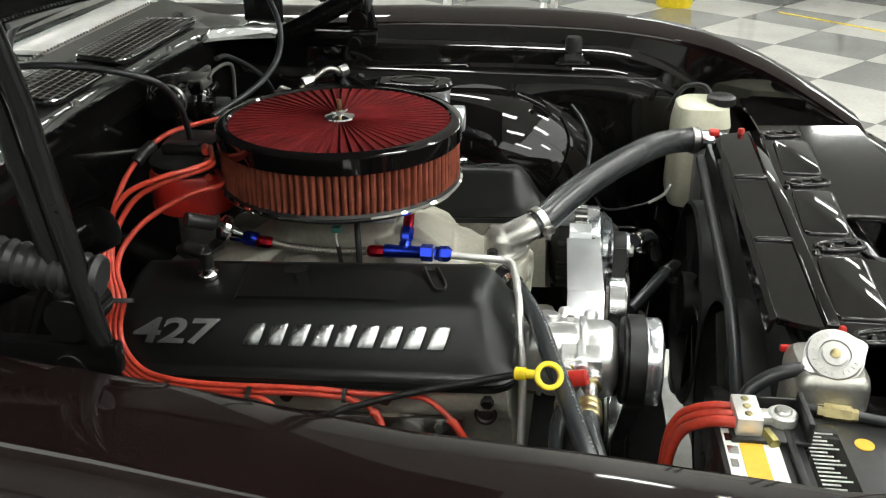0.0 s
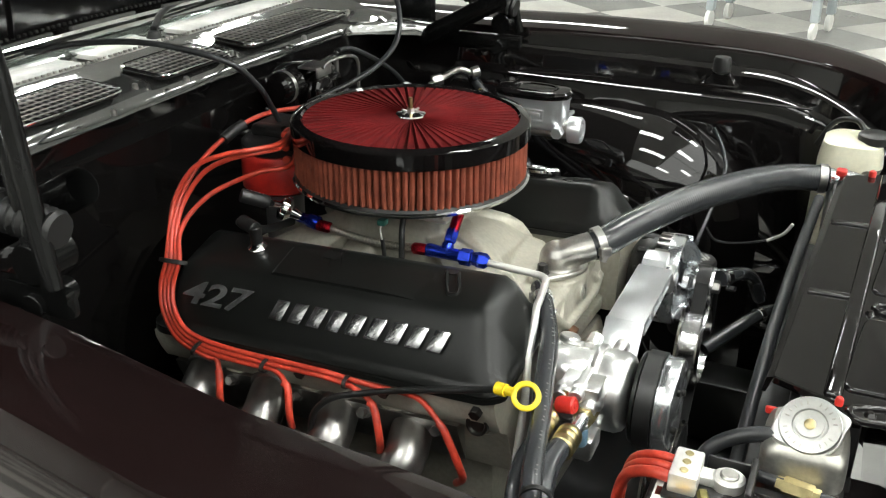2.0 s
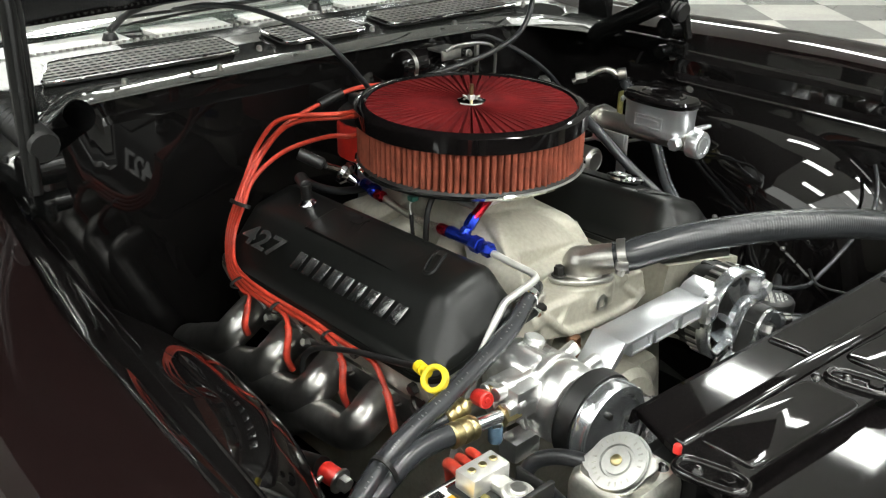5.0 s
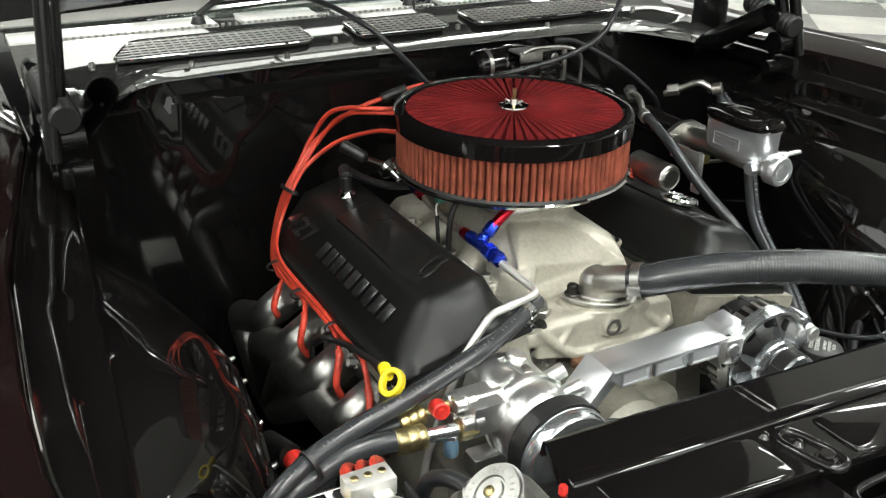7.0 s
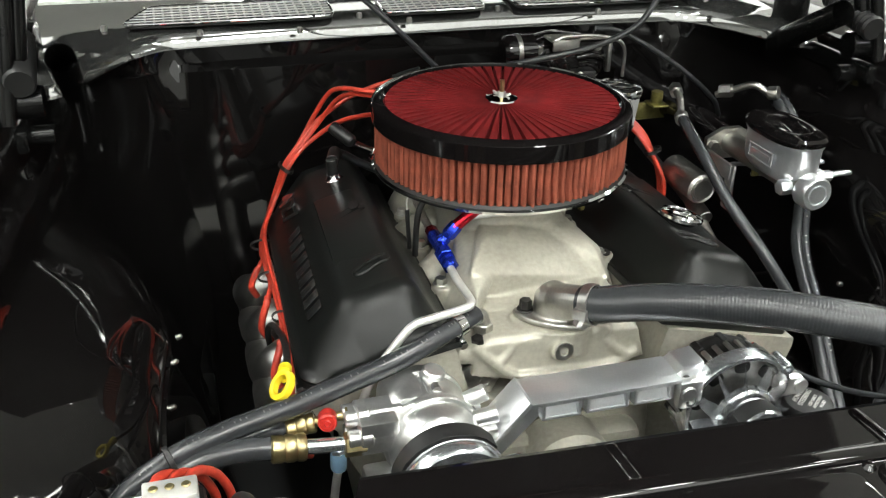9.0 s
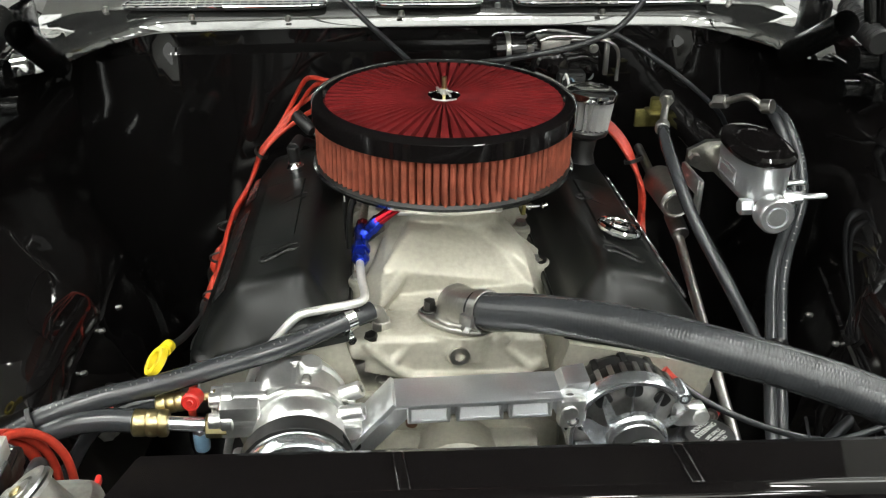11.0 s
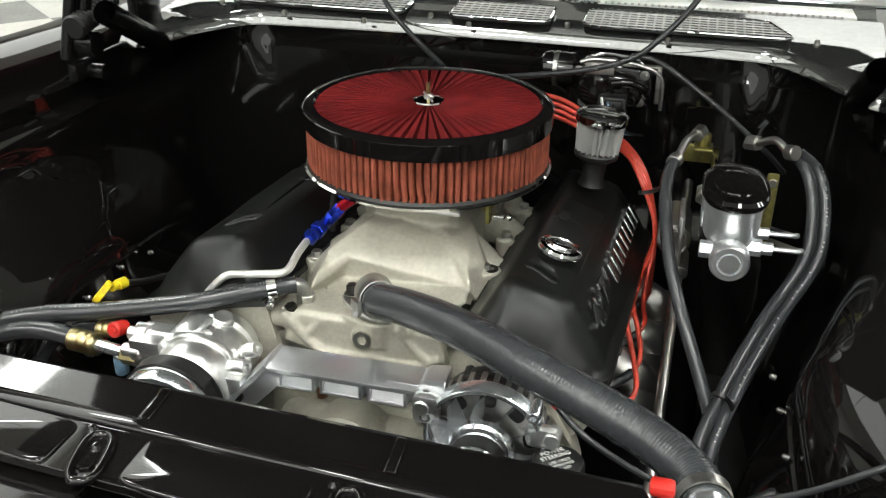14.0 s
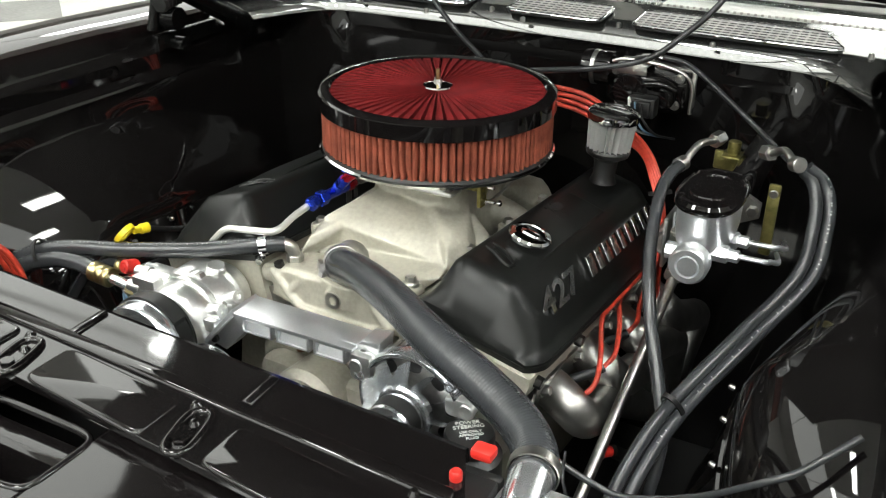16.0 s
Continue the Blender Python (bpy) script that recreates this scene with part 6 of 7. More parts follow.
def steering_hoses():
    h0 = simple_hose("power_steering_hose", "black rubber hose looping down beside the steering box", [(-0.112, 0.336, 0.932), (-0.07, 0.327, 0.925), (-0.024, 0.327, 0.904), (0.039, 0.340, 0.854), (0.104, 0.366, 0.800), (0.149, 0.396, 0.741), (0.19, 0.42, 0.68), (0.24, 0.42, 0.6)], 0.0088)
    a = [(-0.106, 0.481, 0.959), (-0.112, 0.503, 0.942), (-0.100, 0.517, 0.918), (-0.070, 0.523, 0.885), (-0.034, 0.518, 0.832), (0.046, 0.468, 0.768), (0.168, 0.420, 0.722), (0.247, 0.395, 0.672), (0.33, 0.38, 0.6)]
    h1 = simple_hose("power_steering_hose", "black rubber hose looping past the brake cylinder", a, 0.0088)
    b = [(x - 0.006, y + 0.0175, z - 0.004) for x, y, z in a]
    simple_hose("power_steering_hose", "black rubber hose with a printed stripe, tied to another", b, 0.0088, mark=M_PRINT)
    for h, p, q in ((h0, (-0.112, 0.336, 0.932), (-0.20, 0.37, 0.945)), (h1, (-0.106, 0.481, 0.959), (-0.17, 0.43, 0.94))):
        f = thing("hose_elbow", "bright bent metal hose end beside the brake cylinder", "hose fitting", "bright hose ends")
        p, q = Vector(p), Vector(q)
        part("elbow", tube([p, p.lerp(q, 0.3) + Vector((0, 0, 0.014)), p.lerp(q, 0.65) + Vector((0, 0, 0.008)), q], 0.0055, 12), M_CASTALU, f)
        part("nut", hexa(p.lerp(q, 0.7) + Vector((0, 0, 0.006)), q - p, 0.011, 0.02), M_STEEL, f)
        part("ferrule", cyl(p, p - q, 0.0104, 0.016), M_CASTALU, h, "crimped metal ferrule")
    solo("cable_tie", lathe([(1, -0.004), (1.1, -0.003), (1.1, 0.003), (1, 0.004)], 20, aim((0.172, 0.425, 0.722), (0.75, -0.3, -0.5)) @ Matrix.Diagonal((0.014, 0.026, 1, 1)), close=False), M_BLACK, "black tie round the paired rubber hoses", "cable tie", "wire ties")


steering_hoses()


def left_wires():
    starts = [(-0.19, 0.02, 0.985), (-0.19, 0.03, 0.975), (-0.2, 0.04, 0.965), (-0.2, 0.05, 0.958)]
    xs = (0.180, 0.105, 0.005, -0.090)
    for s, x in zip(starts, xs):
        k = xs.index(x)
        o = 0.0055 * k
        pts = [s, (-0.206, 0.143 - 0.3 * o, 0.976 - 1.7 * o), (-0.192 + 0.3 * o, 0.212, 0.946 - 1.2 * o), (-0.165 + 0.4 * o, 0.262, 0.925 - 0.7 * o), (-0.140 + 0.6 * o, 0.294 - 0.3 * o, 0.893 - 0.5 * o), (-0.122 + 0.8 * o, 0.313, 0.84), (-0.116 + 0.8 * o, 0.319, 0.80)]
        if k < 2:
            pts += [(-0.075 + 0.6 * o, 0.309, 0.772 - 0.6 * o), (x - 0.12, 0.299, 0.770), (x - 0.095, 0.298, 0.766)]
        if k < 3:
            pts += [(x - 0.052, 0.314, 0.735)]
        pts += [(x - 0.020, 0.320, 0.716), (x, 0.311, 0.703)]
        boot = thing("plug_boot", "dark rubber spark plug boot on a red wire", "plug boot", "spark plug boots")
        part("boot", tube([(x - 0.002, 0.312, 0.7035), (x + 0.010, 0.300, 0.698), (x + 0.026, 0.278, 0.690)], 0.0068, 12), M_RUBBER, boot)
        plug_wire(pts, "red silicone spark plug wire beside the brake cylinder", 0.0037)


left_wires()
solo("wire_separator", lathe([(1, -0.003), (1.12, -0.0025), (1.12, 0.0025), (1, 0.003)], 20, aim((-0.126, 0.303, 0.872), (0.25, 0.25, -0.9)) @ Matrix.Diagonal((0.016, 0.012, 1, 1)), close=False), M_BLACK, "black plastic tie round the red plug wires", "cable tie", "wire ties")


def wiper_motor():
    w = thing("wiper_motor", "black wiper motor with a bright frame on the firewall", "wiper motor")
    face = Matrix(((0, 0, 1, 0), (1, 0, 0, 0), (0, 1, 0, 0), (0, 0, 0, 1)))
    outline = [(0.150, 0.948), (0.150, 0.990), (0.168, 1.008), (0.205, 1.016), (0.262, 1.010), (0.288, 0.992), (0.292, 0.956), (0.276, 0.936), (0.205, 0.930), (0.168, 0.936)]
    part("housing", prism(outline, -0.352, -0.292, 0.010, face), M_PAINT, w, angle=50)
    inner = [(0.222 + (y - 0.222) * 0.72, 0.973 + (z - 0.973) * 0.72) for y, z in outline]
    part("cover", prism(inner, -0.294, -0.268, 0.009, face), M_PAINT, w, angle=50)
    part("gear_boss", join(lathe([(0.028, -0.002), (0.028, 0.008), (0.024, 0.012), (0.010, 0.013), (0.008, 0.018), (0, 0.018)], 28, aim((-0.270, 0.200, 0.974), (1, 0, 0.05))), tube([(-0.268, 0.222, 0.986), (-0.266, 0.25, 0.99), (-0.272, 0.272, 0.982)], 0.006, 10)), M_PAINT, w)
    part("can", lathe([(0, 0), (0.020, 0), (0.026, 0.005), (0.027, 0.012), (0.027, 0.052), (0, 0.055)], 28, aim((-0.30, 0.108, 0.994), (0, 1, 0))), M_PAINT, w)
    part("can_band", lathe([(0.0272, 0), (0.0282, 0.001), (0.0282, 0.007), (0.0272, 0.008)], 28, aim((-0.30, 0.128, 0.994), (0, 1, 0)), close=False), M_STEEL, w)
    part("top_bracket", join(rbox(-0.30, -0.262, 0.178, 0.228, 1.014, 1.019, 0.002), rbox(-0.266, -0.261, 0.180, 0.226, 1.000, 1.018, 0.002)), M_STEEL, w)
    part("frame_strip", join(rbox(-0.296, -0.288, 0.234, 0.294, 1.008, 1.013, 0.002), rbox(-0.296, -0.288, 0.290, 0.298, 0.952, 1.012, 0.002)), M_STEEL, w, "bright bent frame strip")
    for yy, zz in ((0.168, 0.996), (0.178, 0.946), (0.268, 0.952), (0.272, 0.996)):
        part("screw", join(hexa((-0.292, yy, zz), (1, 0, 0), 0.0055, 0.007), cyl((-0.292, yy, zz), (1, 0, 0), 0.008, 0.002)), M_STEEL, w)
    part("wire_frame", tube([(-0.248, 0.175, 1.022), (-0.248, 0.20, 1.028), (-0.248, 0.262, 1.024), (-0.25, 0.298, 1.006), (-0.252, 0.302, 0.955)], 0.003, 8), M_STEEL, w)
    part("connector", join(rbox(-0.268, -0.240, 0.206, 0.250, 0.940, 0.972, 0.004), rbox(-0.242, -0.234, 0.212, 0.244, 0.944, 0.968, 0.002)), M_BLACK, w)
    for k, mm in enumerate((M_WHITE, M_BLUEPLAS, M_BLACK)):
        part("lead", tube([(-0.236, 0.213 + 0.009 * k, 0.964), (-0.222, 0.214 + 0.010 * k, 0.975 - 0.008 * k), (-0.215, 0.222 + 0.010 * k, 0.945), (-0.228, 0.235 + 0.012 * k, 0.922), (-0.27, 0.28, 0.905)], 0.0019, 6), mm, w)


wiper_motor()


def cables():
    for lab, pts, r in (("black cable arching from the cowl to the distributor", [(-0.50, -0.20, 1.10), (-0.40, -0.19, 1.122), (-0.30, -0.165, 1.125), (-0.213, -0.127, 1.101), (-0.197, -0.084, 1.060), (-0.206, -0.039, 1.015), (-0.215, -0.01, 0.985)], 0.0042),
                        ("black cable hanging from the bonnet behind the filter", [(-0.23, 0.37, 1.2), (-0.195, 0.335, 1.135), (-0.165, 0.297, 1.092), (-0.152, 0.258, 1.060), (-0.148, 0.196, 1.039), (-0.160, 0.124, 1.022), (-0.2, 0.05, 1.0)], 0.0045),
                        ("black cable running along the firewall to the bracket", [(-0.26, 0.25, 1.035), (-0.254, 0.297, 1.027), (-0.230, 0.384, 0.976), (-0.231, 0.462, 0.914), (-0.26, 0.50, 0.87)], 0.004)):
        solo("cable", tube(pts, r, 10, 8), M_RUBBER, lab, "cable", "loose cables")
    ac = thing("alternator_cable", "black cable from the alternator up over the wheel housing", "cable", "loose cables")
    part("cable", tube([(0.31, 0.235, 0.782), (0.335, 0.27, 0.765), (0.352, 0.33, 0.742), (0.358, 0.39, 0.725), (0.358, 0.43, 0.724), (0.366, 0.50, 0.761), (0.373, 0.558, 0.808), (0.366, 0.585, 0.825), (0.353, 0.609, 0.845), (0.333, 0.634, 0.864)], 0.0040, 10), M_HOSE, ac)
    part("red_sleeve", tube([(0.304, 0.222, 0.794), (0.308, 0.230, 0.786), (0.313, 0.238, 0.780)], 0.0046, 10), M_REDRUB, ac)
    w = thing("loose_wire", "thin black wire with a white sleeved end by the radiator", "cable", "loose cables")
    part("wire", tube([(0.378, 0.36, 0.774), (0.395, 0.365, 0.752), (0.43, 0.385, 0.745), (0.47, 0.39, 0.755), (0.49, 0.39, 0.768)], 0.0018, 8), M_RUBBER, w)
    part("sleeve", tube([(0.476, 0.388, 0.757), (0.50, 0.385, 0.775), (0.512, 0.382, 0.796)], 0.0028, 8), M_WHITE, w)
    solo("wiring_loom", tube([(0.24, 0.72, 0.93), (0.26, 0.637, 0.805), (0.235, 0.578, 0.715), (0.262, 0.50, 0.678), (0.31, 0.43, 0.66), (0.38, 0.37, 0.66)], 0.0075, 10), M_RUBBER, "black taped wiring loom along the inner wing", "cable", "loose cables")


cables()
solo("wiring_loom", tube([(0.546, 0.31, 0.872), (0.538, 0.15, 0.866), (0.532, 0.0, 0.856), (0.527, -0.15, 0.838), (0.522, -0.28, 0.78), (0.52, -0.32, 0.70)], 0.008, 12), M_RUBBER, "black wiring loom behind the radiator plate", "cable", "loose cables")


def pcv_valve():
    p = thing("pcv_valve", "black breather valve with bright ring on a valve cover", "breather valve")
    part("ring", lathe([(0.011, 0), (0.013, 0.002), (0.013, 0.008), (0.010, 0.011), (0.009, 0.016), (0, 0.016)], 24, aim((-0.134, -0.200, 0.866), (0, -0.22, 1))), M_CHROME, p)
    part("valve", join(cyl((-0.134, -0.202, 0.880), (0, -0.1, 1), 0.0085, 0.024), cyl((-0.134, -0.203, 0.900), (-0.9, 0.3, 0.1), 0.0095, 0.03)), M_BLACK, p)
    part("hose", tube([(-0.156, -0.196, 0.903), (-0.176, -0.180, 0.893), (-0.183, -0.150, 0.872), (-0.18, -0.11, 0.855), (-0.17, -0.06, 0.85)], 0.0062, 12), M_RUBBER, p)


pcv_valve()


def coil_and_bracket():
    c = thing("ignition_coil", "round grey metal can on the firewall beside a hose", "coil can")
    part("can", lathe([(0, 0), (0.022, 0), (0.026, 0.004), (0.026, 0.09), (0.022, 0.094), (0.019, 0.092), (0.017, 0.095), (0, 0.095)], 32, aim((-0.13, 0.345, 0.838), (1, 0, 0)) @ Matrix.Diagonal((0.9, 0.9, 1, 1))), M_CASTALU, c)
    b = thing("zinc_bracket", "small yellow zinc plated bracket near the brake cylinder", "bracket", "yellow zinc brackets")
    part("plate", join(rbox(-0.275, -0.268, 0.345, 0.40, 0.87, 0.90, 0.002), rbox(-0.275, -0.24, 0.36, 0.39, 0.898, 0.903, 0.002), cyl((-0.26, 0.375, 0.90), (0, 0, 1), 0.010, 0.022)), M_ZINC, b)
    b2 = thing("zinc_bracket", "upright yellow zinc plated stay behind the brake cylinder", "bracket", "yellow zinc brackets")
    part("stay", rbox(-0.085, -0.08, 0.458, 0.474, 0.83, 0.935, 0.003), M_ZINC, b2)
    part("screw", cyl((-0.08, 0.466, 0.922), (1, 0, 0), 0.006, 0.004), M_STEEL, b2)


coil_and_bracket()


def arm_bushing(p, d, label, k=1.0):
    b = thing("arm_bushing", label, "bushing", "red suspension bushings")
    d = Vector(d).normalized() * k
    part("rubber", lathe([(0, 0), (0.011, 0.0), (0.0125, 0.003), (0.0125, 0.022), (0.011, 0.025), (0, 0.025)], 28, aim(p, d) @ Matrix.Scale(k, 4)), M_REDPLAS, b)
    part("washer", lathe([(0, 0), (0.0155, 0), (0.0155, 0.003), (0, 0.004)], 28, aim(Vector(p) + d * 0.0255, d) @ Matrix.Scale(k, 4)), M_STEEL, b)
    part("bolt", hexa(Vector(p) + d * 0.029, d, 0.010 * k, 0.011 * k), M_STEEL, b)
    part("arm", tube([Vector(p) - d * 0.06 - Vector((0, 0, 0.02)), Vector(p) - d * 0.002], 0.015 * k, 18, smooth=False), M_SATIN, b)


arm_bushing((0.205, -0.425, 0.700), (0.9, 0.15, -0.1), "red polyurethane suspension bushing with a steel bolt")
arm_bushing((0.176, 0.355, 0.630), (0.6, -0.5, 0.1), "red polyurethane suspension bushing beside the steering shaft", 0.6)


def steering_shaft():
    s = thing("steering_shaft", "plain steel steering shaft running down past the header", "steering shaft")
    part("shaft", tube([(-0.28, 0.36, 0.83), (-0.06, 0.357, 0.79), (0.30, 0.35, 0.62)], 0.0075, 12, smooth=False), M_STEEL, s)
    part("joint", cyl((-0.08, 0.357, 0.80), (0.9, 0, -0.25), 0.013, 0.045), M_STEEL, s)


steering_shaft()
simple_hose("coolant_hose", "black rubber coolant hose with a steel clamp by the fan", [(0.432, 0.170, 0.776), (0.455, 0.215, 0.768), (0.470, 0.255, 0.745), (0.485, 0.285, 0.70)], 0.0115, 0)
simple_hose("coolant_hose", "black rubber coolant hose low beside the fan shroud", [(0.43, 0.10, 0.69), (0.46, 0.14, 0.705), (0.488, 0.181, 0.716), (0.51, 0.23, 0.71), (0.52, 0.28, 0.68)], 0.010, 2)

# ---------------- front: radiator, battery, bottles ----------------


def radiator():
    r = thing("radiator", "aluminium radiator with a big pressure cap under a black plate", "radiator")
    part("core", rbox(0.575, 0.63, -0.33, 0.37, 0.35, 0.885, 0.004), M_BLACK, r)
    part("end_tank", loft([[(0.584 + u, -0.370 + v, z) for u, v in oval(0.038 - d, 0.041 - d, 28, 5)] for z, d in ((0.36, 0), (0.882, 0), (0.891, 0.002), (0.896, 0.007))]), M_TANK, r)
    part("end_tank", loft([[(0.595 + u, 0.41 + v, z) for u, v in oval(0.042, 0.04, 28, 5)] for z in (0.36, 0.868, 0.874)]), M_RAWALU, r)
    part("inlet_neck", tube([(0.61, 0.40, 0.868), (0.58, 0.394, 0.876), (0.54, 0.387, 0.879)], 0.0195, 20, smooth=False), M_ALU, r)
    C = aim((0.584, -0.387, 0.914), (-0.10, -0.60, 0.79)) @ Matrix.Diagonal((0.94, 0.94, 0.95, 1))
    part("filler_neck", lathe([(0.026, -0.045), (0.026, -0.011), (0.029, -0.009)], 32, C), M_TANK, r)
    ears = [((0.0308 + 0.0065 * max(0.0, math.cos(2 * (t - 0.5))) ** 8) * math.cos(t), (0.0308 + 0.0065 * max(0.0, math.cos(2 * (t - 0.5))) ** 8) * math.sin(t)) for t in [2 * math.pi * k / 72 for k in range(72)]]
    cap = part("pressure_cap", join(prism(ears, -0.0095, -0.0062, 0.001, C), lathe([(0.029, -0.0045), (0.028, -0.002), (0.0165, -0.0015), (0.0155, -0.0035), (0.0, -0.0035)], 48, C), lathe([(0.0135, -0.0045), (0.013, -0.001), (0.0, -0.0005)], 36, C)), M_CAP, r)
    part("cap_rivet", lathe([(0.0055, -0.0008), (0.0055, 0.0006), (0.004, 0.0016), (0, 0.0016)], 16, C), M_BRASS, cap)
    for k in range(22):
        a = 20 + 320 * k / 21
        if k % 6 != 5:
            part("cap_mark", rbox(0.0205, 0.0245, -0.0007, 0.0007, -0.0022, -0.0014, 0.0002, m=C @ pose(0, 0, 0, 0, 0, a)), M_TANK, cap)
    part("overflow_hose", tube([(0.568, -0.386, 0.893), (0.548, -0.388, 0.893), (0.522, -0.392, 0.884), (0.502, -0.398, 0.868), (0.494, -0.404, 0.84)], 0.0075, 12), M_RUBBER, r)
    for y in (-0.337,):
        part("red_seal", rbox(0.543, 0.612, y - 0.0025, y + 0.0025, 0.884, 0.892, 0.002), M_REDPLAS, r, "red rubber edge pad")
    part("red_peg", lathe([(0.0055, 0), (0.0055, 0.008), (0.004, 0.010), (0, 0.010)], 16, Matrix.Translation((0.614, 0.348, 0.906))), M_REDPLAS, r)
    part("red_peg", lathe([(0.004, 0), (0.004, 0.006), (0.0028, 0.008), (0, 0.008)], 16, Matrix.Translation((0.606, -0.330, 0.906))), M_REDPLAS, r)
    part("red_clip", rbox(0.562, 0.579, 0.342, 0.363, 0.900, 0.911, 0.004), M_REDPLAS, r, "red plastic clip")
    # fans behind the core
    for y in (-0.155, 0.195):
        f = part("fan_shroud", lathe([(0.165, 0), (0.17, 0.004), (0.17, 0.045), (0.165, 0.045)], 48, aim((0.525, y, 0.66), (1, 0, 0)), close=False), M_BLACK, r)
        part("fan_hub", cyl((0.52, y, 0.66), (1, 0, 0), 0.05, 0.04), M_BLACK, f)
        for k in range(8):
            part("fan_blade", rbox(0.045, 0.16, -0.02, 0.02, -0.0012, 0.0012, 0, m=aim((0.545, y, 0.66), (1, 0, 0)) @ pose(0, 0, 0, 0, 0, 45 * k) @ pose(0, 0, 0, 25)), M_BLACK, f)
    part("shroud_plate", rbox(0.562, 0.572, -0.33, 0.37, 0.45, 0.88, 0.003), M_BLACK, r)


radiator()


def battery():
    b = thing("battery", "black battery with white and yellow label and red cables", "battery")
    x0, x1, y0, y1, z = 0.463, 0.641, -0.655, -0.425, 0.862
    part("case", rbox(x0, x1, y0, y1, 0.62, z - 0.012, 0.006), M_BLACK, b)
    part("lid", rbox(x0 - 0.002, x1 + 0.002, y0 - 0.002, y1 + 0.002, z - 0.02, z, 0.005), M_BLACK, b)
    part("white_label", rbox(x0 + 0.004, x0 + 0.055, y0 + 0.02, y1 - 0.006, z, z + 0.0006, 0), M_WHITE, b, "white printed label")
    part("yellow_label", rbox(x0 + 0.018, x0 + 0.04, y0 + 0.02, y1 - 0.008, z + 0.0006, z + 0.0011, 0), M_LABELY, b, "yellow printed label")
    part("handle_bar", rbox(x0 + 0.062, x0 + 0.070, y0 + 0.02, y1 - 0.01, z, z + 0.006, 0.002), M_BLACK, b)
    part("warning_label", rbox(x0 + 0.078, x0 + 0.115, y0 + 0.03, y1 - 0.012, z, z + 0.0006, 0), M_PAINT, b, "dark printed warning label")
    for k in range(15):
        w = 0.028 - 0.004 * (k * 7 % 4)
        part("print_bar", rbox(x0 + 0.082, x0 + 0.082 + w, y1 - 0.030 - 0.006 * k, y1 - 0.0275 - 0.006 * k, z + 0.0006, z + 0.001, 0), M_PRINT, b)
    for k in range(4):
        part("print_bar", rbox(x0 + 0.006, x0 + 0.016 - 0.003 * (k % 2), y1 - 0.030 - 0.020 * k, y1 - 0.018 - 0.020 * k, z + 0.0006, z + 0.001, 0), M_BADGE, b)
    part("yellow_dot", lathe([(0.009, z), (0.009, z + 0.001), (0, z + 0.001)], 24, Matrix.Translation((x1 - 0.042, y1 - 0.042, 0))), M_LABELY, b, "yellow round sticker")
    t = thing("battery_terminal", "bright multi cable battery terminal block", "battery terminal")
    part("block", rbox(0.478, 0.503, -0.472, -0.428, 0.866, 0.886, 0.002), M_DULLALU, t)
    part("clamp_arm", join(rbox(0.500, 0.528, -0.452, -0.434, 0.866, 0.876, 0.003), lathe([(0.010, 0.862), (0.0145, 0.864), (0.0145, 0.876), (0.012, 0.878), (0, 0.8775)], 24, Matrix.Translation((0.527, -0.443, 0)))), M_DULLALU, t)
    part("post", lathe([(0.0085, 0.874), (0.0085, 0.8795), (0.007, 0.881), (0, 0.881)], 20, Matrix.Translation((0.527, -0.443, 0))), M_CASTALU, t)
    part("clamp_bolt", hexa((0.508, -0.462, 0.866), (0.3, -1, 0), 0.006, 0.02), M_ZINC, t)
    part("cover", join(rbox(0.474, 0.548, -0.478, -0.424, 0.862, 0.867, 0.002), rbox(0.543, 0.549, -0.476, -0.420, 0.8625, 0.888, 0.002), rbox(0.505, 0.545, -0.4235, -0.420, 0.8625, 0.880, 0.001)), M_BLACK, t)
    for k in range(3):
        part("set_screw", cyl((0.490, -0.463 + 0.013 * k, 0.886), (0, 0, 1), 0.004, 0.002), M_BRASS, t)
    for k in range(3):
        y = -0.464 + 0.0135 * k
        c = thing("battery_cable", "thick red battery cable into the terminal block", "battery cable", "red battery cables")
        part("cable", tube([(0.482, y, 0.876), (0.464, y + 0.004, 0.874), (0.446, y + 0.014, 0.862), (0.434, y + 0.027, 0.842), (0.427, y + 0.036, 0.81), (0.424, y + 0.036, 0.76), (0.42, y + 0.03, 0.68)], 0.0056 if k == 0 else 0.0043, 12), M_REDRUB, c)
    l = thing("coolant_line", "dark line with a brass union over the battery", "coolant line")
    part("line", tube([(0.535, -0.412, 0.866), (0.60, -0.426, 0.867), (0.70, -0.445, 0.862)], 0.0055, 10), M_RUBBER, l)
    part("union", join(hexa((0.572, -0.420, 0.866), (1, -0.2, 0.02), 0.009, 0.026), hexa((0.566, -0.419, 0.866), (1, -0.2, 0.02), 0.007, 0.038)), M_BRASS, l)


battery()


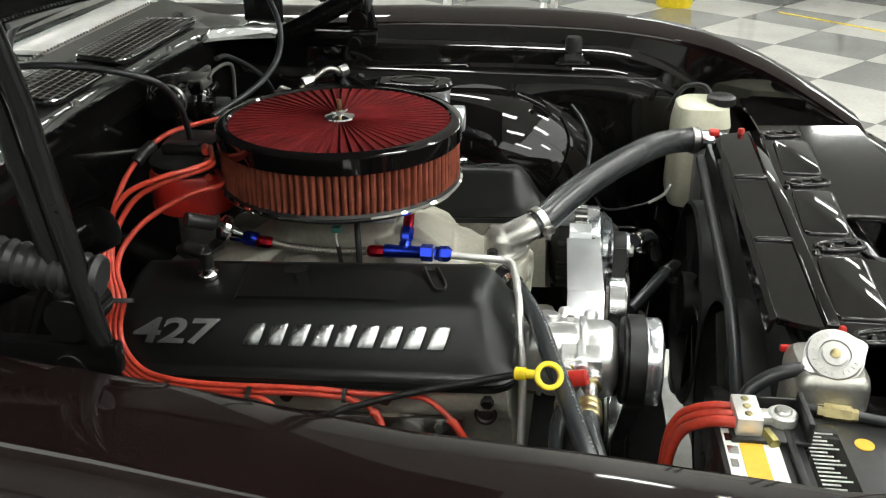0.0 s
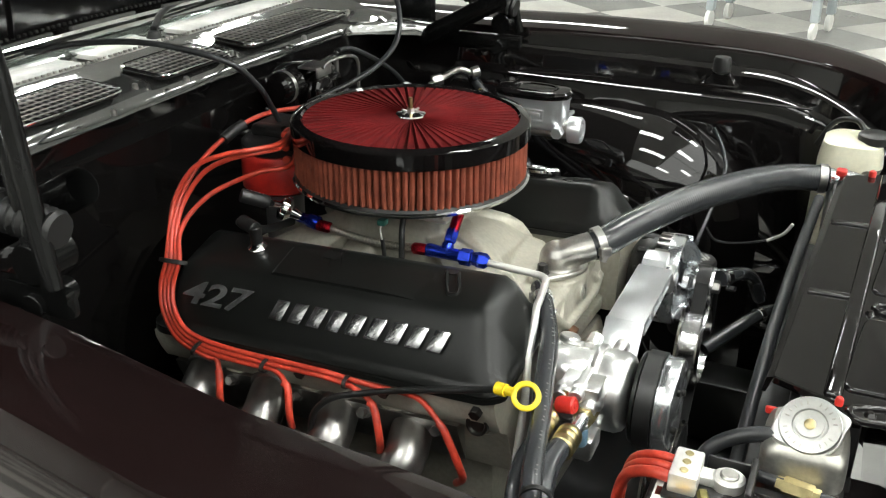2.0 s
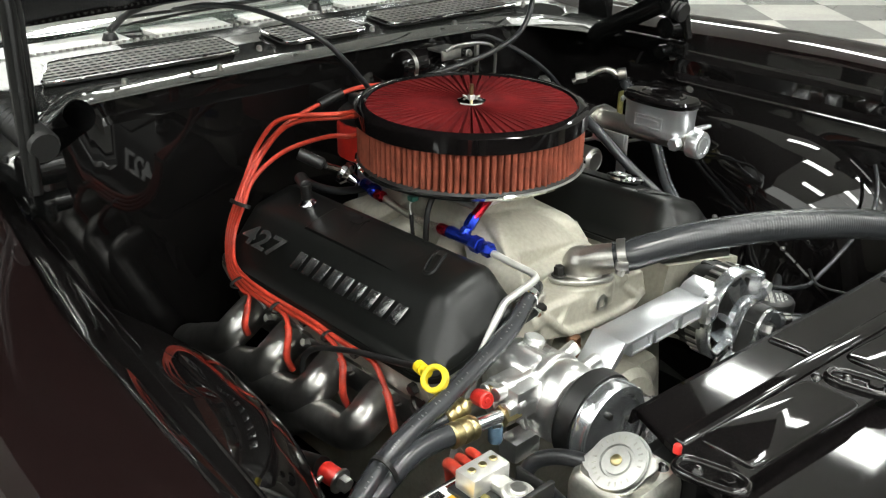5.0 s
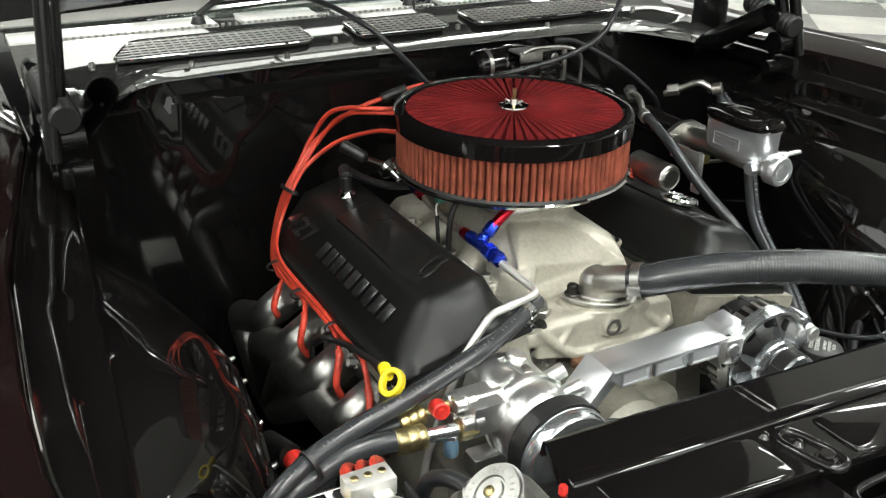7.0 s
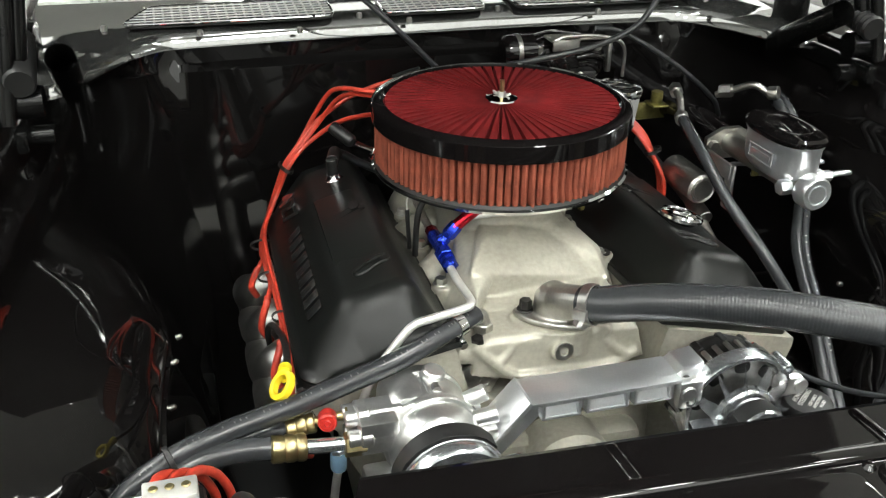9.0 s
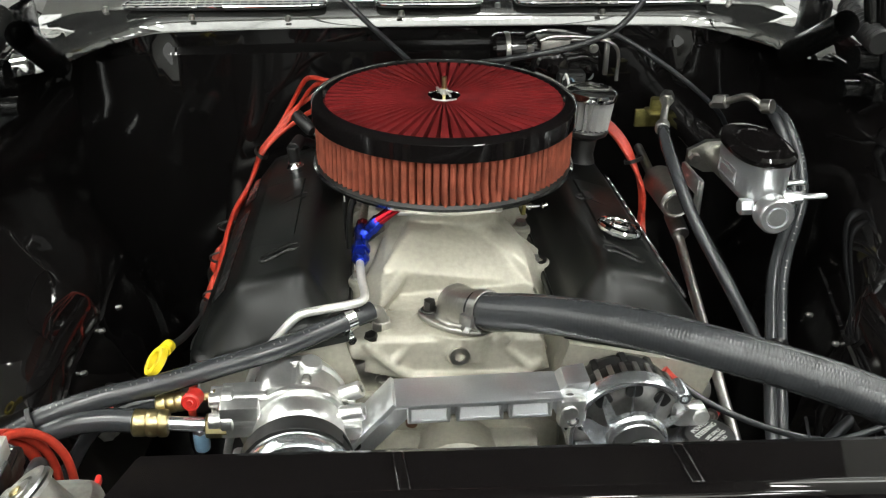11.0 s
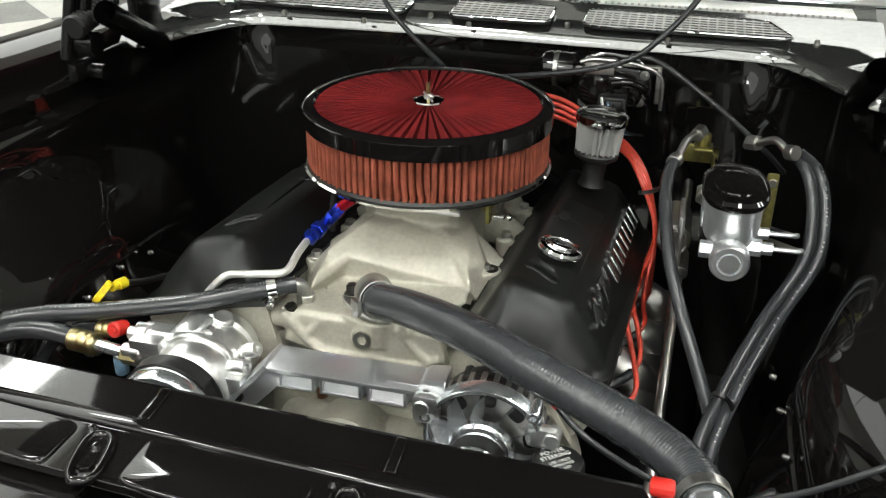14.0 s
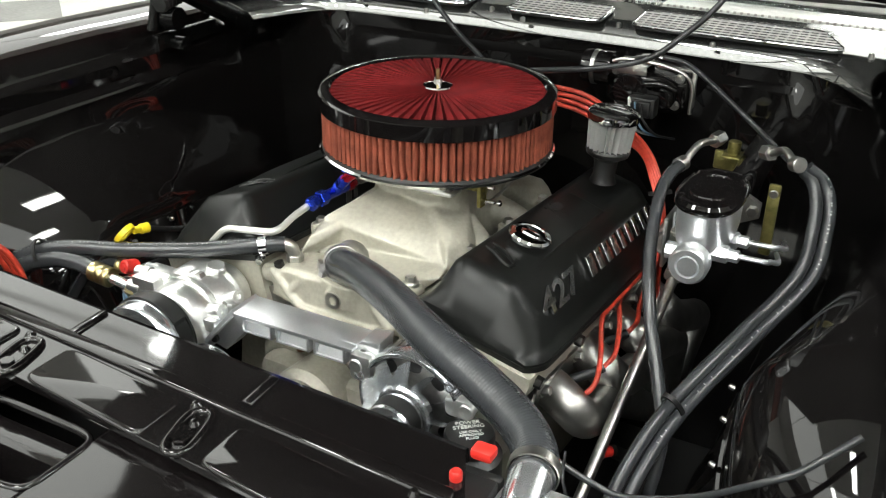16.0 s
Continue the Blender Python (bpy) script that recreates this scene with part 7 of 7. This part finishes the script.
def bottle():
    b = thing("washer_bottle", "milky white washer bottle with a black screw cap", "washer bottle")
    part("body", loft([[(0.58 + u, 0.57 + v, z) for u, v in oval(rx, ry, 28, 4)] for rx, ry, z in ((0.05, 0.055, 0.70), (0.056, 0.06, 0.72), (0.054, 0.058, 0.86), (0.048, 0.05, 0.895), (0.035, 0.035, 0.903))]), M_BOTTLE, b)
    part("cap", lathe([(0.025, 0.898), (0.027, 0.9), (0.027, 0.912), (0.022, 0.916), (0, 0.917)], 32, Matrix.Translation((0.612, 0.556, 0))), M_BLACK, b)
    part("pipe", tube([(0.60, 0.57, 0.905), (0.58, 0.585, 0.925), (0.545, 0.60, 0.915), (0.52, 0.60, 0.87)], 0.005, 8), M_BLACK, b)


bottle()


def rubber_buffers():
    b = thing("bonnet_buffer", "small black rubber bonnet buffer on the wing rail", "rubber buffer", "bonnet buffers")
    p = (0.331, 0.652)
    part("stem", cyl((*p, 0.945), (0, 0, 1), 0.006, 0.04), M_STEEL, b)
    part("foot", join(rbox(p[0] - 0.035, p[0] + 0.035, p[1] - 0.012, p[1] + 0.02, 0.940, 0.948, 0.003), loft([[(p[0] + u, p[1] + v, 0.946 + h) for u, v in ((-w, -0.01), (w, -0.01), (w, 0.014), (-w, 0.014))] for w, h in ((0.03, 0.0), (0.016, 0.02))])), M_PAINT, b)
    part("rubber", lathe([(0.012, 0.968), (0.0165, 0.971), (0.0165, 0.992), (0.014, 0.998), (0, 0.999)], 24, Matrix.Translation((*p, 0))), M_BLACK, b)


rubber_buffers()


def service_cart():
    c = thing("service_cart", "pale grey plastic service cart on castors", "service cart")
    m = pose(-0.10, 6.08, 0, 0, 0, -12)
    for z in (0.28, 0.82):
        part("tray", join(rbox(-0.42, 0.42, -0.24, 0.24, z, z + 0.04, 0.015, m=m), rbox(-0.42, 0.42, -0.24, -0.22, z + 0.02, z + 0.14, 0.008, m=m), rbox(-0.42, 0.42, 0.22, 0.24, z + 0.02, z + 0.14, 0.008, m=m), rbox(-0.42, -0.40, -0.24, 0.24, z + 0.02, z + 0.14, 0.008, m=m), rbox(0.40, 0.42, -0.24, 0.24, z + 0.02, z + 0.14, 0.008, m=m)), M_CART, c)
    for x in (-0.37, 0.37):
        for y in (-0.19, 0.19):
            part("post", rbox(x - 0.03, x + 0.03, y - 0.03, y + 0.03, 0.12, 0.9, 0.012, m=m), M_CART, c)
            part("castor", join(cyl(m @ Vector((x - 0.02, y, 0.062)), m.to_3x3() @ Vector((1, 0, 0)), 0.062, 0.035, 0.006), ), M_WHITE, c)
    solo("storage_box", rbox(0.85, 1.25, 7.2, 7.6, 0, 0.35, 0.02), M_CART, "pale plastic storage box on the tiles", "storage box")


service_cart()


def shelf_rack():
    r = thing("shelf_rack", "dark metal shelf rack on thin legs at the wall", "shelf rack")
    for x in (2.0, 2.9, 3.8):
        for y in (7.2, 7.7):
            part("leg", rbox(x - 0.015, x + 0.015, y - 0.015, y + 0.015, 0, 1.8, 0.003), M_DARKSTEEL, r)
    for z in (0.12, 0.7, 1.3):
        part("shelf", rbox(1.95, 3.85, 7.18, 7.72, z, z + 0.025, 0.004), M_DARKSTEEL, r)


shelf_rack()
solo("floor_marking", prism([(1.99, 6.30), (1.99, 6.24), (3.6, 4.55), (3.6, 4.61)], 0.0005, 0.002, 0), M_YELLOW, "yellow safety line painted on the tiles", "floor marking", kind="structure")
solo("yellow_bin", lathe([(0, 0.0), (0.13, 0.0), (0.14, 0.02), (0.15, 0.30), (0.155, 0.31), (0.14, 0.32), (0, 0.32)], 28, Matrix.Translation((1.23, 6.45, 0))), M_YELLOW, "yellow plastic bin on the tiled floor", "bin")
floor_tiles()
